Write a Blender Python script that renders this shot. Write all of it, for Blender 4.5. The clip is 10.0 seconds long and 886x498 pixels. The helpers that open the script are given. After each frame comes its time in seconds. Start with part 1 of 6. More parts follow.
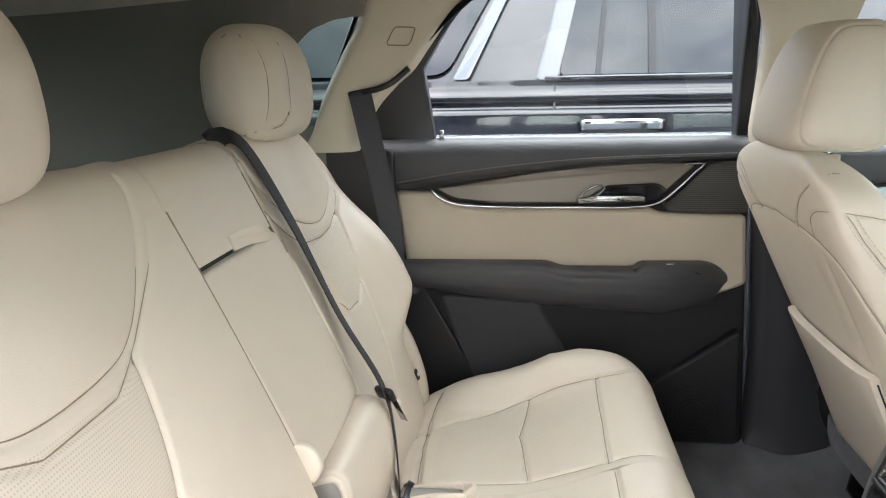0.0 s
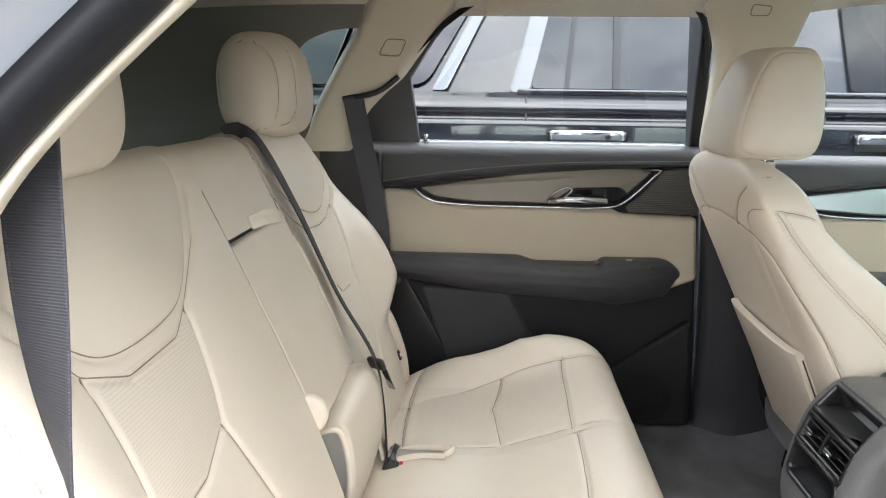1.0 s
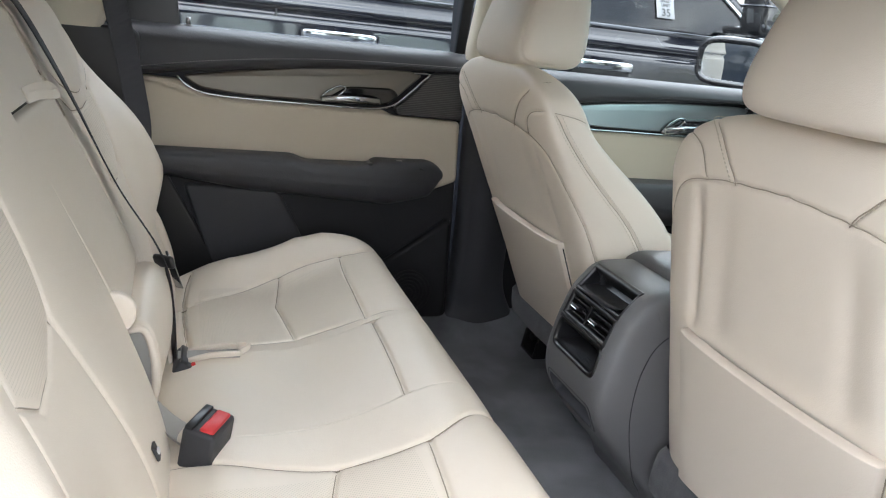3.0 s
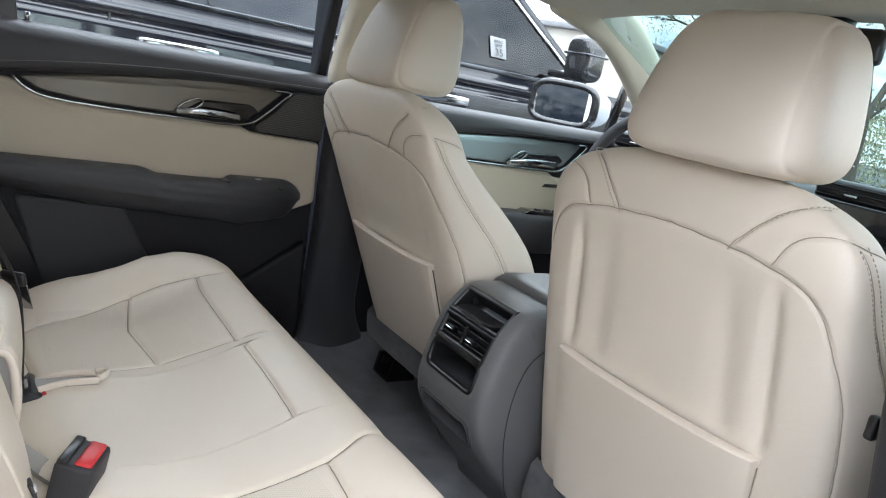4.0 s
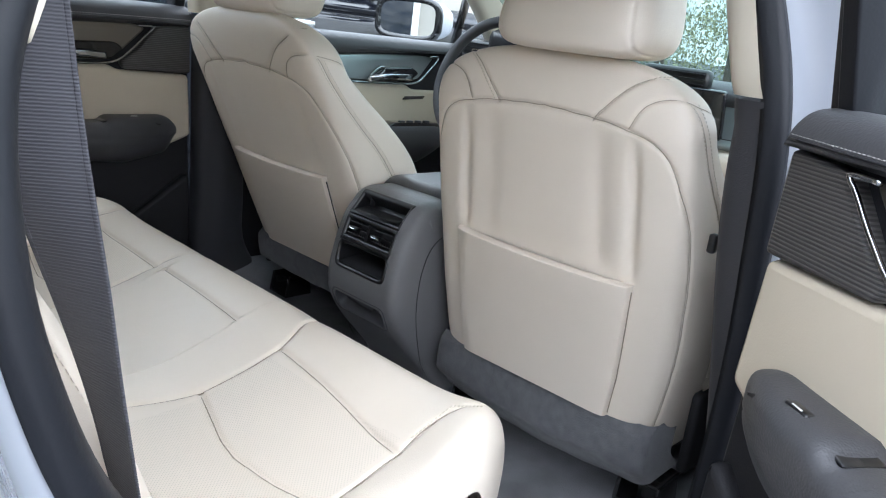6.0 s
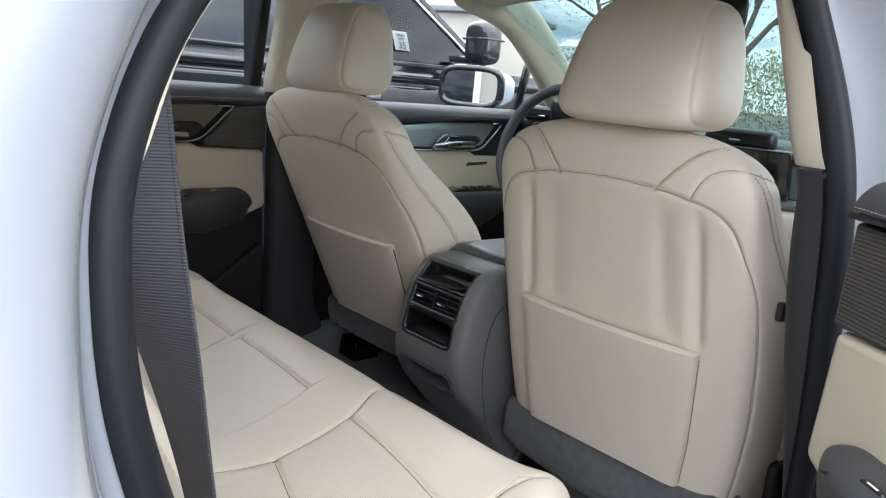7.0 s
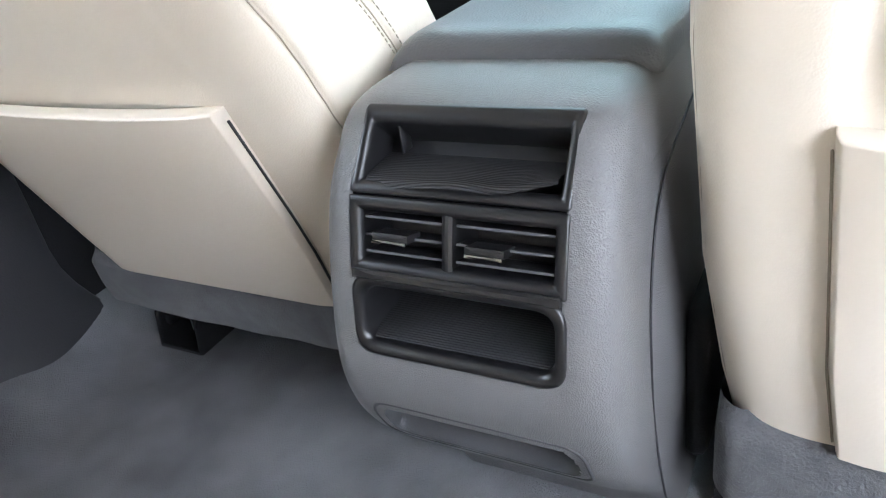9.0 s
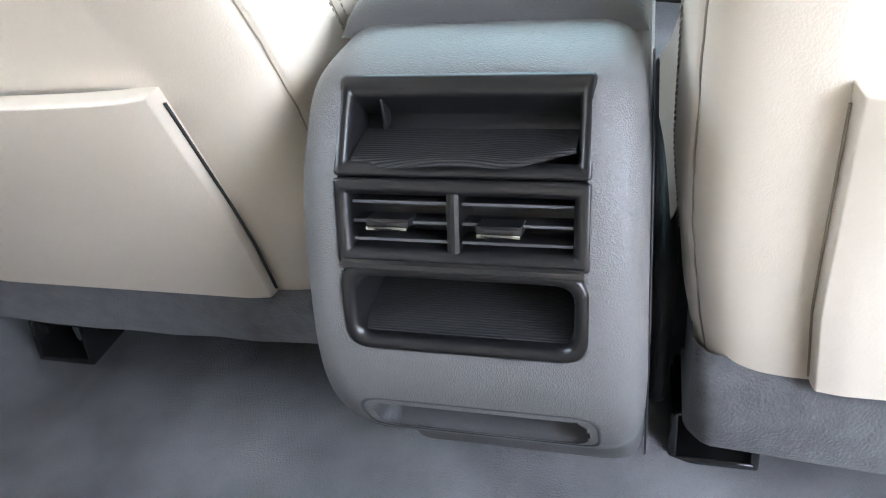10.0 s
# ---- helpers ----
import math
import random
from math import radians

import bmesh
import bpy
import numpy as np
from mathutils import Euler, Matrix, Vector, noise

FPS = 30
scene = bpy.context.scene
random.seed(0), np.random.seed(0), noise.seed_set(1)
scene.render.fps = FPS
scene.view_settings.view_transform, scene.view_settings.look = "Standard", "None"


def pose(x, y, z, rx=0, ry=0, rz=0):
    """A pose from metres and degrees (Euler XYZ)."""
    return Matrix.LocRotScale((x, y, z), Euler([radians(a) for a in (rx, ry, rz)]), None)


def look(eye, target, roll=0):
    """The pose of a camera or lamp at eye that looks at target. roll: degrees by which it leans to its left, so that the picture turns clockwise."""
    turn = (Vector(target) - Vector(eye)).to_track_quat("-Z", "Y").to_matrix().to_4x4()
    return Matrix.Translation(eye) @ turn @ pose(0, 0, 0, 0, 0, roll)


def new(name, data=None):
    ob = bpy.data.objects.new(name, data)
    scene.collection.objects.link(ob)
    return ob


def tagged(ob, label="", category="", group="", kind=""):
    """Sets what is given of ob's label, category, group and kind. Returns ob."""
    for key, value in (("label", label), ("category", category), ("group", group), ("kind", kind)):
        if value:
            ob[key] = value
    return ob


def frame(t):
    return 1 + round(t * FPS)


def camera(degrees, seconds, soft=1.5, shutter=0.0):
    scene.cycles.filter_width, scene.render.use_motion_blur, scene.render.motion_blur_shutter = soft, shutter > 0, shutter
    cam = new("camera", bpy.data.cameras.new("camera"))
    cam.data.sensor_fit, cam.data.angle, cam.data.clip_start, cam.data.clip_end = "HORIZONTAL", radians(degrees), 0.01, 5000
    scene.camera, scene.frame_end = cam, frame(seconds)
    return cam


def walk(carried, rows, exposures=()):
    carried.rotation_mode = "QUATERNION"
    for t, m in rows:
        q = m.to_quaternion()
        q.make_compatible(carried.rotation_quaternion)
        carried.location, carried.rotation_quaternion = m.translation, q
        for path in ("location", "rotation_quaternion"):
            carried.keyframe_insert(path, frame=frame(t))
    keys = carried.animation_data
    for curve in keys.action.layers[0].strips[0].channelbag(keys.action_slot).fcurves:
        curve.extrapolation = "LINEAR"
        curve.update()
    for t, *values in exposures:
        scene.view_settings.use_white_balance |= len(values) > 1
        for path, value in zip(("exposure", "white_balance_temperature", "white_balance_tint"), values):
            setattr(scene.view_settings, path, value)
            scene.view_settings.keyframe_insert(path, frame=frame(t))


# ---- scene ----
cam = camera(61.1, 10.0, soft=1.15)
PATH = [
    (0, (-0.057, -0.876, 1.405), (-0.275, 1.06, 0.954), -1.2),
    (0.5, (-0.06, -0.996, 1.421), (-0.241, 0.948, 0.985), -0.9),
    (1, (-0.082, -1.035, 1.398), (-0.203, 0.917, 0.977), 0.7),
    (1.5, (-0.07, -1.088, 1.397), (-0.167, 0.864, 0.974), 1.0),
    (2, (-0.078, -1.094, 1.402), (-0.103, 0.854, 0.949), 1.2),
    (2.5, (-0.181, -1.073, 1.383), (0.013, 0.842, 0.838), 2.2),
    (2.7, (-0.234, -1.064, 1.38), (0.127, 0.815, 0.798), 3.6),
    (3, (-0.244, -1.029, 1.355), (0.414, 0.765, 0.765), 6.9),
    (3.2, (-0.249, -1.016, 1.359), (0.595, 0.71, 0.801), 10.0),
    (4.3, (-0.382, -0.98, 1.297), (0.789, 0.582, 0.862), 10.1),
    (4.5, (-0.378, -0.974, 1.276), (0.845, 0.533, 0.793), 9.6),
    (5, (-0.405, -0.948, 1.23), (0.926, 0.417, 0.626), 9.6),
    (5.5, (-0.444, -0.953, 1.252), (0.959, 0.313, 0.596), 9.1),
    (5.7, (-0.482, -0.991, 1.27), (0.939, 0.271, 0.647), 8.2),
    (6.8, (-0.592, -1.107, 1.328), (0.755, 0.301, 0.88), 5.6),
    (7, (-0.553, -1.067, 1.322), (0.761, 0.379, 0.892), 5.2),
    (7.5, (-0.34, -0.843, 1.292), (0.886, 0.673, 0.85), 2.6),
    (8, (-0.065, -0.55, 1.205), (1.136, 0.945, 0.636), -1.4),
    (8.5, (0.056, -0.328, 1.123), (1.358, 0.982, 0.356), -7.0),
    (9, (0.067, -0.201, 1.117), (1.559, 0.715, 0.15), -9.3),
    (9.5, (0.048, -0.131, 1.13), (1.593, 0.544, 0.054), -8.7),
    (10, (0.062, -0.095, 1.125), (1.648, 0.403, 0.014), -7.2),
]
walk(cam, [(t, look(eye, target, roll)) for t, eye, target, roll in PATH],
     [(0, 2.15, 6800, 11), (1.5, 1.95, 6750, 11), (2.5, 1.75, 6550, 11), (3.2, 1.65, 6350, 11), (4.5, 1.55, 6300, 11), (5.5, 1.6, 5950, 10), (6.8, 1.15, 6350, 11),
      (7.5, 1.35, 6500, 11), (8.2, 2.05, 6300, 11), (9.0, 3.0, 6050, 11), (10, 3.15, 5980, 11)])

# ---------- light ----------
world = bpy.data.worlds.new("overcast_sky")
scene.world = world
world.use_nodes = True
wn = world.node_tree
wn.nodes.clear()
w_out = wn.nodes.new("ShaderNodeOutputWorld")
w_bg = wn.nodes.new("ShaderNodeBackground")
w_sky = wn.nodes.new("ShaderNodeTexSky")
w_sky.sky_type = "NISHITA"
w_sky.sun_disc = False
w_sky.sun_elevation = radians(54)
w_sky.sun_rotation = radians(188)
w_tc = wn.nodes.new("ShaderNodeTexCoord")
w_map = wn.nodes.new("ShaderNodeMapping")
w_map.inputs["Scale"].default_value = (1.0, 1.0, 3.2)
w_no = wn.nodes.new("ShaderNodeTexNoise")
w_no.inputs["Scale"].default_value = 3.6
w_no.inputs["Detail"].default_value = 6.0
w_no.inputs["Roughness"].default_value = 0.58
w_ra = wn.nodes.new("ShaderNodeValToRGB")
w_ra.color_ramp.elements[0].position = 0.36
w_ra.color_ramp.elements[0].color = (4.4, 5.3, 7.0, 1)
w_ra.color_ramp.elements[1].position = 0.66
w_ra.color_ramp.elements[1].color = (22.5, 22.8, 23.6, 1)
w_mix = wn.nodes.new("ShaderNodeMix")
w_mix.data_type = "RGBA"
w_mix.inputs[0].default_value = 0.85
wn.links.new(w_tc.outputs["Generated"], w_map.inputs["Vector"])
wn.links.new(w_map.outputs["Vector"], w_no.inputs["Vector"])
wn.links.new(w_no.outputs["Fac"], w_ra.inputs["Fac"])
wn.links.new(w_sky.outputs["Color"], w_mix.inputs[6])
wn.links.new(w_ra.outputs["Color"], w_mix.inputs[7])
# an overcast dome is brighter overhead than at the horizon
w_sep = wn.nodes.new("ShaderNodeSeparateXYZ")
w_lift = wn.nodes.new("ShaderNodeMapRange")
w_lift.inputs["To Min"].default_value = 0.72
w_lift.inputs["To Max"].default_value = 1.50
w_mul = wn.nodes.new("ShaderNodeVectorMath")
w_mul.operation = "SCALE"
wn.links.new(w_tc.outputs["Generated"], w_sep.inputs[0])
wn.links.new(w_sep.outputs["Z"], w_lift.inputs["Value"])
wn.links.new(w_mix.outputs[2], w_mul.inputs[0])
wn.links.new(w_lift.outputs["Result"], w_mul.inputs["Scale"])
wn.links.new(w_mul.outputs["Vector"], w_bg.inputs["Color"])
w_bg.inputs["Strength"].default_value = 0.15
wn.links.new(w_bg.outputs["Background"], w_out.inputs["Surface"])

sun_data = bpy.data.lights.new("sun", "SUN")
sun_data.energy = 0.95
sun_data.angle = radians(110)
sun_data.color = (1.0, 0.965, 0.91)
sun = new("sun", sun_data)
sun.matrix_world = look((-1.2, -6.6, 10.2), (0, 0, 0.8))


# ---------- materials ----------
def material(name, color, rough=0.5, metal=0.0, grain=0.0, grain_scale=200.0, vary=0.06, vary_scale=6.0,
             coat=0.0, sheen=0.0, bump_kind="noise", spec=0.5, emission=0.0, crumple=0.0):
    m = bpy.data.materials.new(name)
    m.use_nodes = True
    nt = m.node_tree
    b = nt.nodes["Principled BSDF"]
    b.inputs["Roughness"].default_value = rough
    b.inputs["Metallic"].default_value = metal
    b.inputs["Coat Weight"].default_value = coat
    b.inputs["Coat Roughness"].default_value = 0.04
    b.inputs["Sheen Weight"].default_value = sheen
    b.inputs["Specular IOR Level"].default_value = spec
    tc = nt.nodes.new("ShaderNodeTexCoord")
    big = nt.nodes.new("ShaderNodeTexNoise")
    big.inputs["Scale"].default_value = vary_scale
    big.inputs["Detail"].default_value = 5
    nt.links.new(tc.outputs["Object"], big.inputs["Vector"])
    hsv = nt.nodes.new("ShaderNodeHueSaturation")
    hsv.inputs["Color"].default_value = (*color, 1)
    rng = nt.nodes.new("ShaderNodeMapRange")
    rng.inputs["To Min"].default_value = 1 - vary
    rng.inputs["To Max"].default_value = 1 + vary
    nt.links.new(big.outputs["Fac"], rng.inputs["Value"])
    nt.links.new(rng.outputs["Result"], hsv.inputs["Value"])
    nt.links.new(hsv.outputs["Color"], b.inputs["Base Color"])
    rr = nt.nodes.new("ShaderNodeMapRange")
    rr.inputs["To Min"].default_value = max(0.0, rough - 0.06)
    rr.inputs["To Max"].default_value = min(1.0, rough + 0.06)
    nt.links.new(big.outputs["Fac"], rr.inputs["Value"])
    if rough > 0.12:
        nt.links.new(rr.outputs["Result"], b.inputs["Roughness"])
    if grain > 0:
        if bump_kind == "leather":
            tex = nt.nodes.new("ShaderNodeTexVoronoi")
            tex.feature = "SMOOTH_F1"
            tex.inputs["Scale"].default_value = grain_scale
            src = tex.outputs["Distance"]
        else:
            tex = nt.nodes.new("ShaderNodeTexNoise")
            tex.inputs["Scale"].default_value = grain_scale
            tex.inputs["Detail"].default_value = 3
            src = tex.outputs["Fac"]
        nt.links.new(tc.outputs["Object"], tex.inputs["Vector"])
        bump = nt.nodes.new("ShaderNodeBump")
        bump.inputs["Strength"].default_value = grain
        bump.inputs["Distance"].default_value = 0.002
        nt.links.new(src, bump.inputs["Height"])
        nt.links.new(bump.outputs["Normal"], b.inputs["Normal"])
        if crumple > 0:
            # slack folds of the hide
            slack = nt.nodes.new("ShaderNodeTexNoise")
            slack.inputs["Scale"].default_value = 11.0
            slack.inputs["Detail"].default_value = 3.0
            slack.inputs["Distortion"].default_value = 0.6
            nt.links.new(tc.outputs["Object"], slack.inputs["Vector"])
            fold = nt.nodes.new("ShaderNodeBump")
            fold.inputs["Strength"].default_value = crumple
            fold.inputs["Distance"].default_value = 0.02
            nt.links.new(slack.outputs["Fac"], fold.inputs["Height"])
            nt.links.new(fold.outputs["Normal"], bump.inputs["Normal"])
    if emission > 0:
        b.inputs["Emission Color"].default_value = (*color, 1)
        b.inputs["Emission Strength"].default_value = emission
    return m


def perforated(name, color, pitch):
    """Leather with rows of small round holes."""
    m = material(name, color, 0.42, vary=0.04)
    nt = m.node_tree
    b = nt.nodes["Principled BSDF"]
    tc = nt.nodes.new("ShaderNodeTexCoord")
    rot = nt.nodes.new("ShaderNodeMapping")
    rot.inputs["Rotation"].default_value = (0, 0, radians(45))
    rot.inputs["Scale"].default_value = (1 / pitch, 1 / pitch, 0.0001)
    nt.links.new(tc.outputs["Object"], rot.inputs["Vector"])
    fr = nt.nodes.new("ShaderNodeVectorMath")
    fr.operation = "FRACTION"
    nt.links.new(rot.outputs["Vector"], fr.inputs[0])
    flat_ = nt.nodes.new("ShaderNodeVectorMath")
    flat_.operation = "MULTIPLY"
    flat_.inputs[1].default_value = (1, 1, 0)
    nt.links.new(fr.outputs["Vector"], flat_.inputs[0])
    ds = nt.nodes.new("ShaderNodeVectorMath")
    ds.operation = "DISTANCE"
    ds.inputs[1].default_value = (0.5, 0.5, 0.0)
    nt.links.new(flat_.outputs["Vector"], ds.inputs[0])
    rp = nt.nodes.new("ShaderNodeMapRange")
    rp.inputs["From Min"].default_value = 0.20
    rp.inputs["From Max"].default_value = 0.27
    nt.links.new(ds.outputs["Value"], rp.inputs["Value"])
    mx = nt.nodes.new("ShaderNodeMix")
    mx.data_type = "RGBA"
    mx.inputs[6].default_value = (0.54, 0.48, 0.39, 1)
    old = b.inputs["Base Color"].links[0].from_socket
    nt.links.new(old, mx.inputs[7])
    nt.links.new(rp.outputs["Result"], mx.inputs[0])
    nt.links.new(mx.outputs[2], b.inputs["Base Color"])
    bump = nt.nodes.new("ShaderNodeBump")
    bump.inputs["Strength"].default_value = 0.2
    bump.inputs["Distance"].default_value = 0.001
    nt.links.new(rp.outputs["Result"], bump.inputs["Height"])
    nt.links.new(bump.outputs["Normal"], b.inputs["Normal"])
    return m


def striped(name, color, dark, pitch, axis, rough=0.5):
    """Fine parallel ribs along one axis."""
    m = material(name, color, rough, vary=0.04)
    nt = m.node_tree
    b = nt.nodes["Principled BSDF"]
    tc = nt.nodes.new("ShaderNodeTexCoord")
    sep = nt.nodes.new("ShaderNodeSeparateXYZ")
    nt.links.new(tc.outputs["Object"], sep.inputs[0])
    mul = nt.nodes.new("ShaderNodeMath")
    mul.operation = "MULTIPLY"
    mul.inputs[1].default_value = 2 * math.pi / pitch
    nt.links.new(sep.outputs[axis], mul.inputs[0])
    sn = nt.nodes.new("ShaderNodeMath")
    sn.operation = "SINE"
    nt.links.new(mul.outputs[0], sn.inputs[0])
    rp = nt.nodes.new("ShaderNodeMapRange")
    rp.inputs["From Min"].default_value = -0.6
    rp.inputs["From Max"].default_value = 0.6
    nt.links.new(sn.outputs[0], rp.inputs["Value"])
    mx = nt.nodes.new("ShaderNodeMix")
    mx.data_type = "RGBA"
    mx.inputs[6].default_value = (*dark, 1)
    mx.inputs[7].default_value = (*color, 1)
    nt.links.new(rp.outputs["Result"], mx.inputs[0])
    nt.links.new(mx.outputs[2], b.inputs["Base Color"])
    bump = nt.nodes.new("ShaderNodeBump")
    bump.inputs["Strength"].default_value = 0.6
    bump.inputs["Distance"].default_value = pitch * 0.3
    nt.links.new(rp.outputs["Result"], bump.inputs["Height"])
    nt.links.new(bump.outputs["Normal"], b.inputs["Normal"])
    return m


def glass(name, tint, rough=0.0, through_part=1.0):
    """Thin pane: clear or tinted see-through with a mirror-like surface."""
    m = bpy.data.materials.new(name)
    m.use_nodes = True
    nt = m.node_tree
    nt.nodes.clear()
    out = nt.nodes.new("ShaderNodeOutputMaterial")
    tr = nt.nodes.new("ShaderNodeBsdfTransparent")
    tr.inputs["Color"].default_value = (*tint, 1)
    gl = nt.nodes.new("ShaderNodeBsdfGlossy")
    gl.inputs["Roughness"].default_value = rough
    lw = nt.nodes.new("ShaderNodeLayerWeight")
    lw.inputs["Blend"].default_value = 0.5
    pw = nt.nodes.new("ShaderNodeMath")
    pw.operation = "POWER"
    pw.inputs[1].default_value = 4.0
    nt.links.new(lw.outputs["Facing"], pw.inputs[0])
    fr = nt.nodes.new("ShaderNodeMath")
    fr.operation = "MULTIPLY_ADD"
    fr.inputs[1].default_value = 0.9
    fr.inputs[2].default_value = 0.03
    nt.links.new(pw.outputs[0], fr.inputs[0])
    mx = nt.nodes.new("ShaderNodeMixShader")
    nt.links.new(fr.outputs[0], mx.inputs[0])
    nt.links.new(tr.outputs[0], mx.inputs[1])
    nt.links.new(gl.outputs[0], mx.inputs[2])
    nt.links.new(mx.outputs[0], out.inputs["Surface"])
    return m


CREAM = (0.69, 0.612, 0.51)
leather = material("cream_leather", CREAM, 0.40, grain=0.13, grain_scale=800, vary=0.05, vary_scale=7, bump_kind="leather", crumple=0.10)
leather_perf = perforated("perforated_cream_leather", CREAM, 0.0034)
vinyl = material("cream_vinyl", (0.67, 0.592, 0.495), 0.46, grain=0.10, grain_scale=500, vary=0.04, bump_kind="leather")
thread = material("beige_thread", (0.50, 0.44, 0.34), 0.7)
thread_grey = material("grey_thread", (0.30, 0.29, 0.28), 0.7)
seam_mid = material("tan_seam_cord", (0.36, 0.31, 0.235), 0.8)
seam_dark = material("brown_seam_cord", (0.26, 0.22, 0.165), 0.8)
headlining = material("headliner_fabric", (0.58, 0.53, 0.44), 0.9, grain=0.25, grain_scale=900, vary=0.04, sheen=0.2)
pillar_trim = material("pillar_plastic", (0.60, 0.54, 0.43), 0.55, grain=0.08, grain_scale=600, vary=0.03)
soft_dark = material("charcoal_soft_vinyl", (0.050, 0.050, 0.053), 0.46, spec=0.35, grain=0.22, grain_scale=420, vary=0.08, bump_kind="leather")
plastic_dark = material("charcoal_plastic", (0.017, 0.017, 0.019), 0.55, spec=0.22, grain=0.18, grain_scale=520, vary=0.08, bump_kind="leather")
plastic_grey = material("grey_grained_plastic", (0.150, 0.149, 0.150), 0.38, spec=0.45, grain=0.32, grain_scale=1050, vary=0.07, bump_kind="leather")
# shell grey darkened for the low slot's shade; also on belt stop and slat edges
plastic_low = material("slot_shade_grey", (0.075, 0.076, 0.081), 0.5, spec=0.3, grain=0.15, grain_scale=900, vary=0.05, bump_kind="leather")
plastic_black = material("black_plastic", (0.009, 0.009, 0.010), 0.32, spec=0.6, grain=0.05, grain_scale=600, vary=0.1)
rubber = material("black_rubber_seal", (0.009, 0.010, 0.013), 0.48, spec=0.28, grain=0.1, grain_scale=300, vary=0.15)
ribbed_mat = striped("ribbed_rubber", (0.022, 0.022, 0.024), (0.010, 0.010, 0.011), 0.0022, 0, 0.5)
carpet = material("dark_grey_carpet", (0.165, 0.168, 0.178), 0.95, grain=0.9, grain_scale=520, vary=1.15, vary_scale=6.5, sheen=0.2, spec=0.1)
felt = material("grey_felt", (0.108, 0.109, 0.114), 0.95, grain=0.8, grain_scale=420, vary=0.4, vary_scale=60, sheen=0.2, spec=0.1)
metal_trim = material("smoked_metal_trim", (0.135, 0.118, 0.094), 0.40, metal=0.5, vary=0.06)
satin_chrome = material("satin_chrome", (0.075, 0.078, 0.084), 0.20, metal=1.0, vary=0.03)
# charcoal vinyl with reflected windscreen sky put into a lighter, bluish colour
lid_vinyl = material("sky_lifted_lid_vinyl", (0.085, 0.088, 0.094), 0.38, spec=0.5, grain=0.2, grain_scale=600, vary=0.06, bump_kind="leather")
chrome = material("chrome", (0.46, 0.47, 0.48), 0.12, metal=1.0, vary=0.02)
gloss_black = material("gloss_black", (0.012, 0.012, 0.013), 0.08, coat=0.5, vary=0.02)
grille = striped("grooved_speaker_trim", (0.085, 0.08, 0.075), (0.035, 0.033, 0.032), 0.0042, 2, 0.5)
webbing = striped("grey_belt_webbing", (0.050, 0.050, 0.058), (0.046, 0.046, 0.053), 0.0022, 2, 0.7)
door_vinyl = material("tan_door_vinyl", (0.53, 0.465, 0.36), 0.5, grain=0.10, grain_scale=500, vary=0.04, bump_kind="leather", spec=0.3)
belt_black = material("black_webbing", (0.022, 0.022, 0.025), 0.65, grain=0.3, grain_scale=700)
red_plastic = material("red_release_button", (0.55, 0.028, 0.032), 0.4, vary=0.04)
white_paint = material("white_body_paint", (0.35, 0.37, 0.405), 0.22, coat=0.7, vary=0.015)
black_paint = material("black_car_paint", (0.008, 0.009, 0.013), 0.10, coat=0.5, vary=0.02, spec=0.3)
dark_glass = material("dark_privacy_glass", (0.009, 0.012, 0.017), 0.03, coat=0.0, vary=0.0, spec=0.30)
clear_glass = glass("clear_glass", (0.88, 0.94, 0.93))
screen_glass = glass("green_windscreen_glass", (0.27, 0.37, 0.36))
green_glass = glass("tinted_quarter_glass", (0.30, 0.38, 0.36))
mirror_mat = material("mirror_glass", (0.82, 0.84, 0.85), 0.0, metal=1.0, vary=0.0)
teal_panel = material("grey_dash_panel", (0.16, 0.19, 0.20), 0.35, vary=0.04)
steel = material("dull_steel", (0.30, 0.30, 0.31), 0.4, metal=0.9)
asphalt = material("wet_asphalt", (0.052, 0.052, 0.055), 0.75, grain=0.8, grain_scale=140, vary=0.3, vary_scale=1.2)
line_paint = material("white_road_paint", (0.62, 0.62, 0.60), 0.7, vary=0.15, vary_scale=8)
wall_cream = material("cream_block_wall", (0.38, 0.355, 0.31), 0.85, grain=0.3, grain_scale=40, vary=0.12, vary_scale=1.5)
roof_grey = material("grey_roof", (0.20, 0.20, 0.21), 0.8, vary=0.15)
bark = material("bark", (0.10, 0.08, 0.062), 0.95, grain=0.8, grain_scale=30, vary=0.3)
leaf_mat = material("spring_leaves", (0.34, 0.36, 0.17), 0.7, vary=0.35, vary_scale=3)
hedge_mat = material("dry_brush", (0.36, 0.36, 0.23), 0.85, vary=0.4, vary_scale=2)
orange = material("orange_panel", (0.62, 0.13, 0.05), 0.6)
paper = material("paper_label", (0.70, 0.70, 0.68), 0.7, vary=0.03)
ink = material("dark_ink", (0.03, 0.03, 0.03), 0.7)
silver_paint = material("silver_car_paint", (0.45, 0.47, 0.50), 0.25, metal=0.6, coat=0.8)
tyre = material("tyre_rubber", (0.02, 0.02, 0.02), 0.8)


# ---------- mesh helpers ----------
def thing(name, label, category, at=(0, 0, 0), group="", kind=""):
    ob = new(name)
    ob.location = at
    ob.empty_display_size = 0.05
    return tagged(ob, label, category, group, kind)


def attach(ob, parent, label=""):
    if parent is not None:
        ob.parent = parent
        ob.matrix_parent_inverse = Matrix.Translation(-Vector(parent.location)) if parent.parent is None and parent.type == "EMPTY" else Matrix.Identity(4)
    if label:
        ob["label"] = label
    return ob


def smooth_mesh(me, flat=False):
    if not flat:
        me.polygons.foreach_set("use_smooth", np.ones(len(me.polygons), dtype=bool))


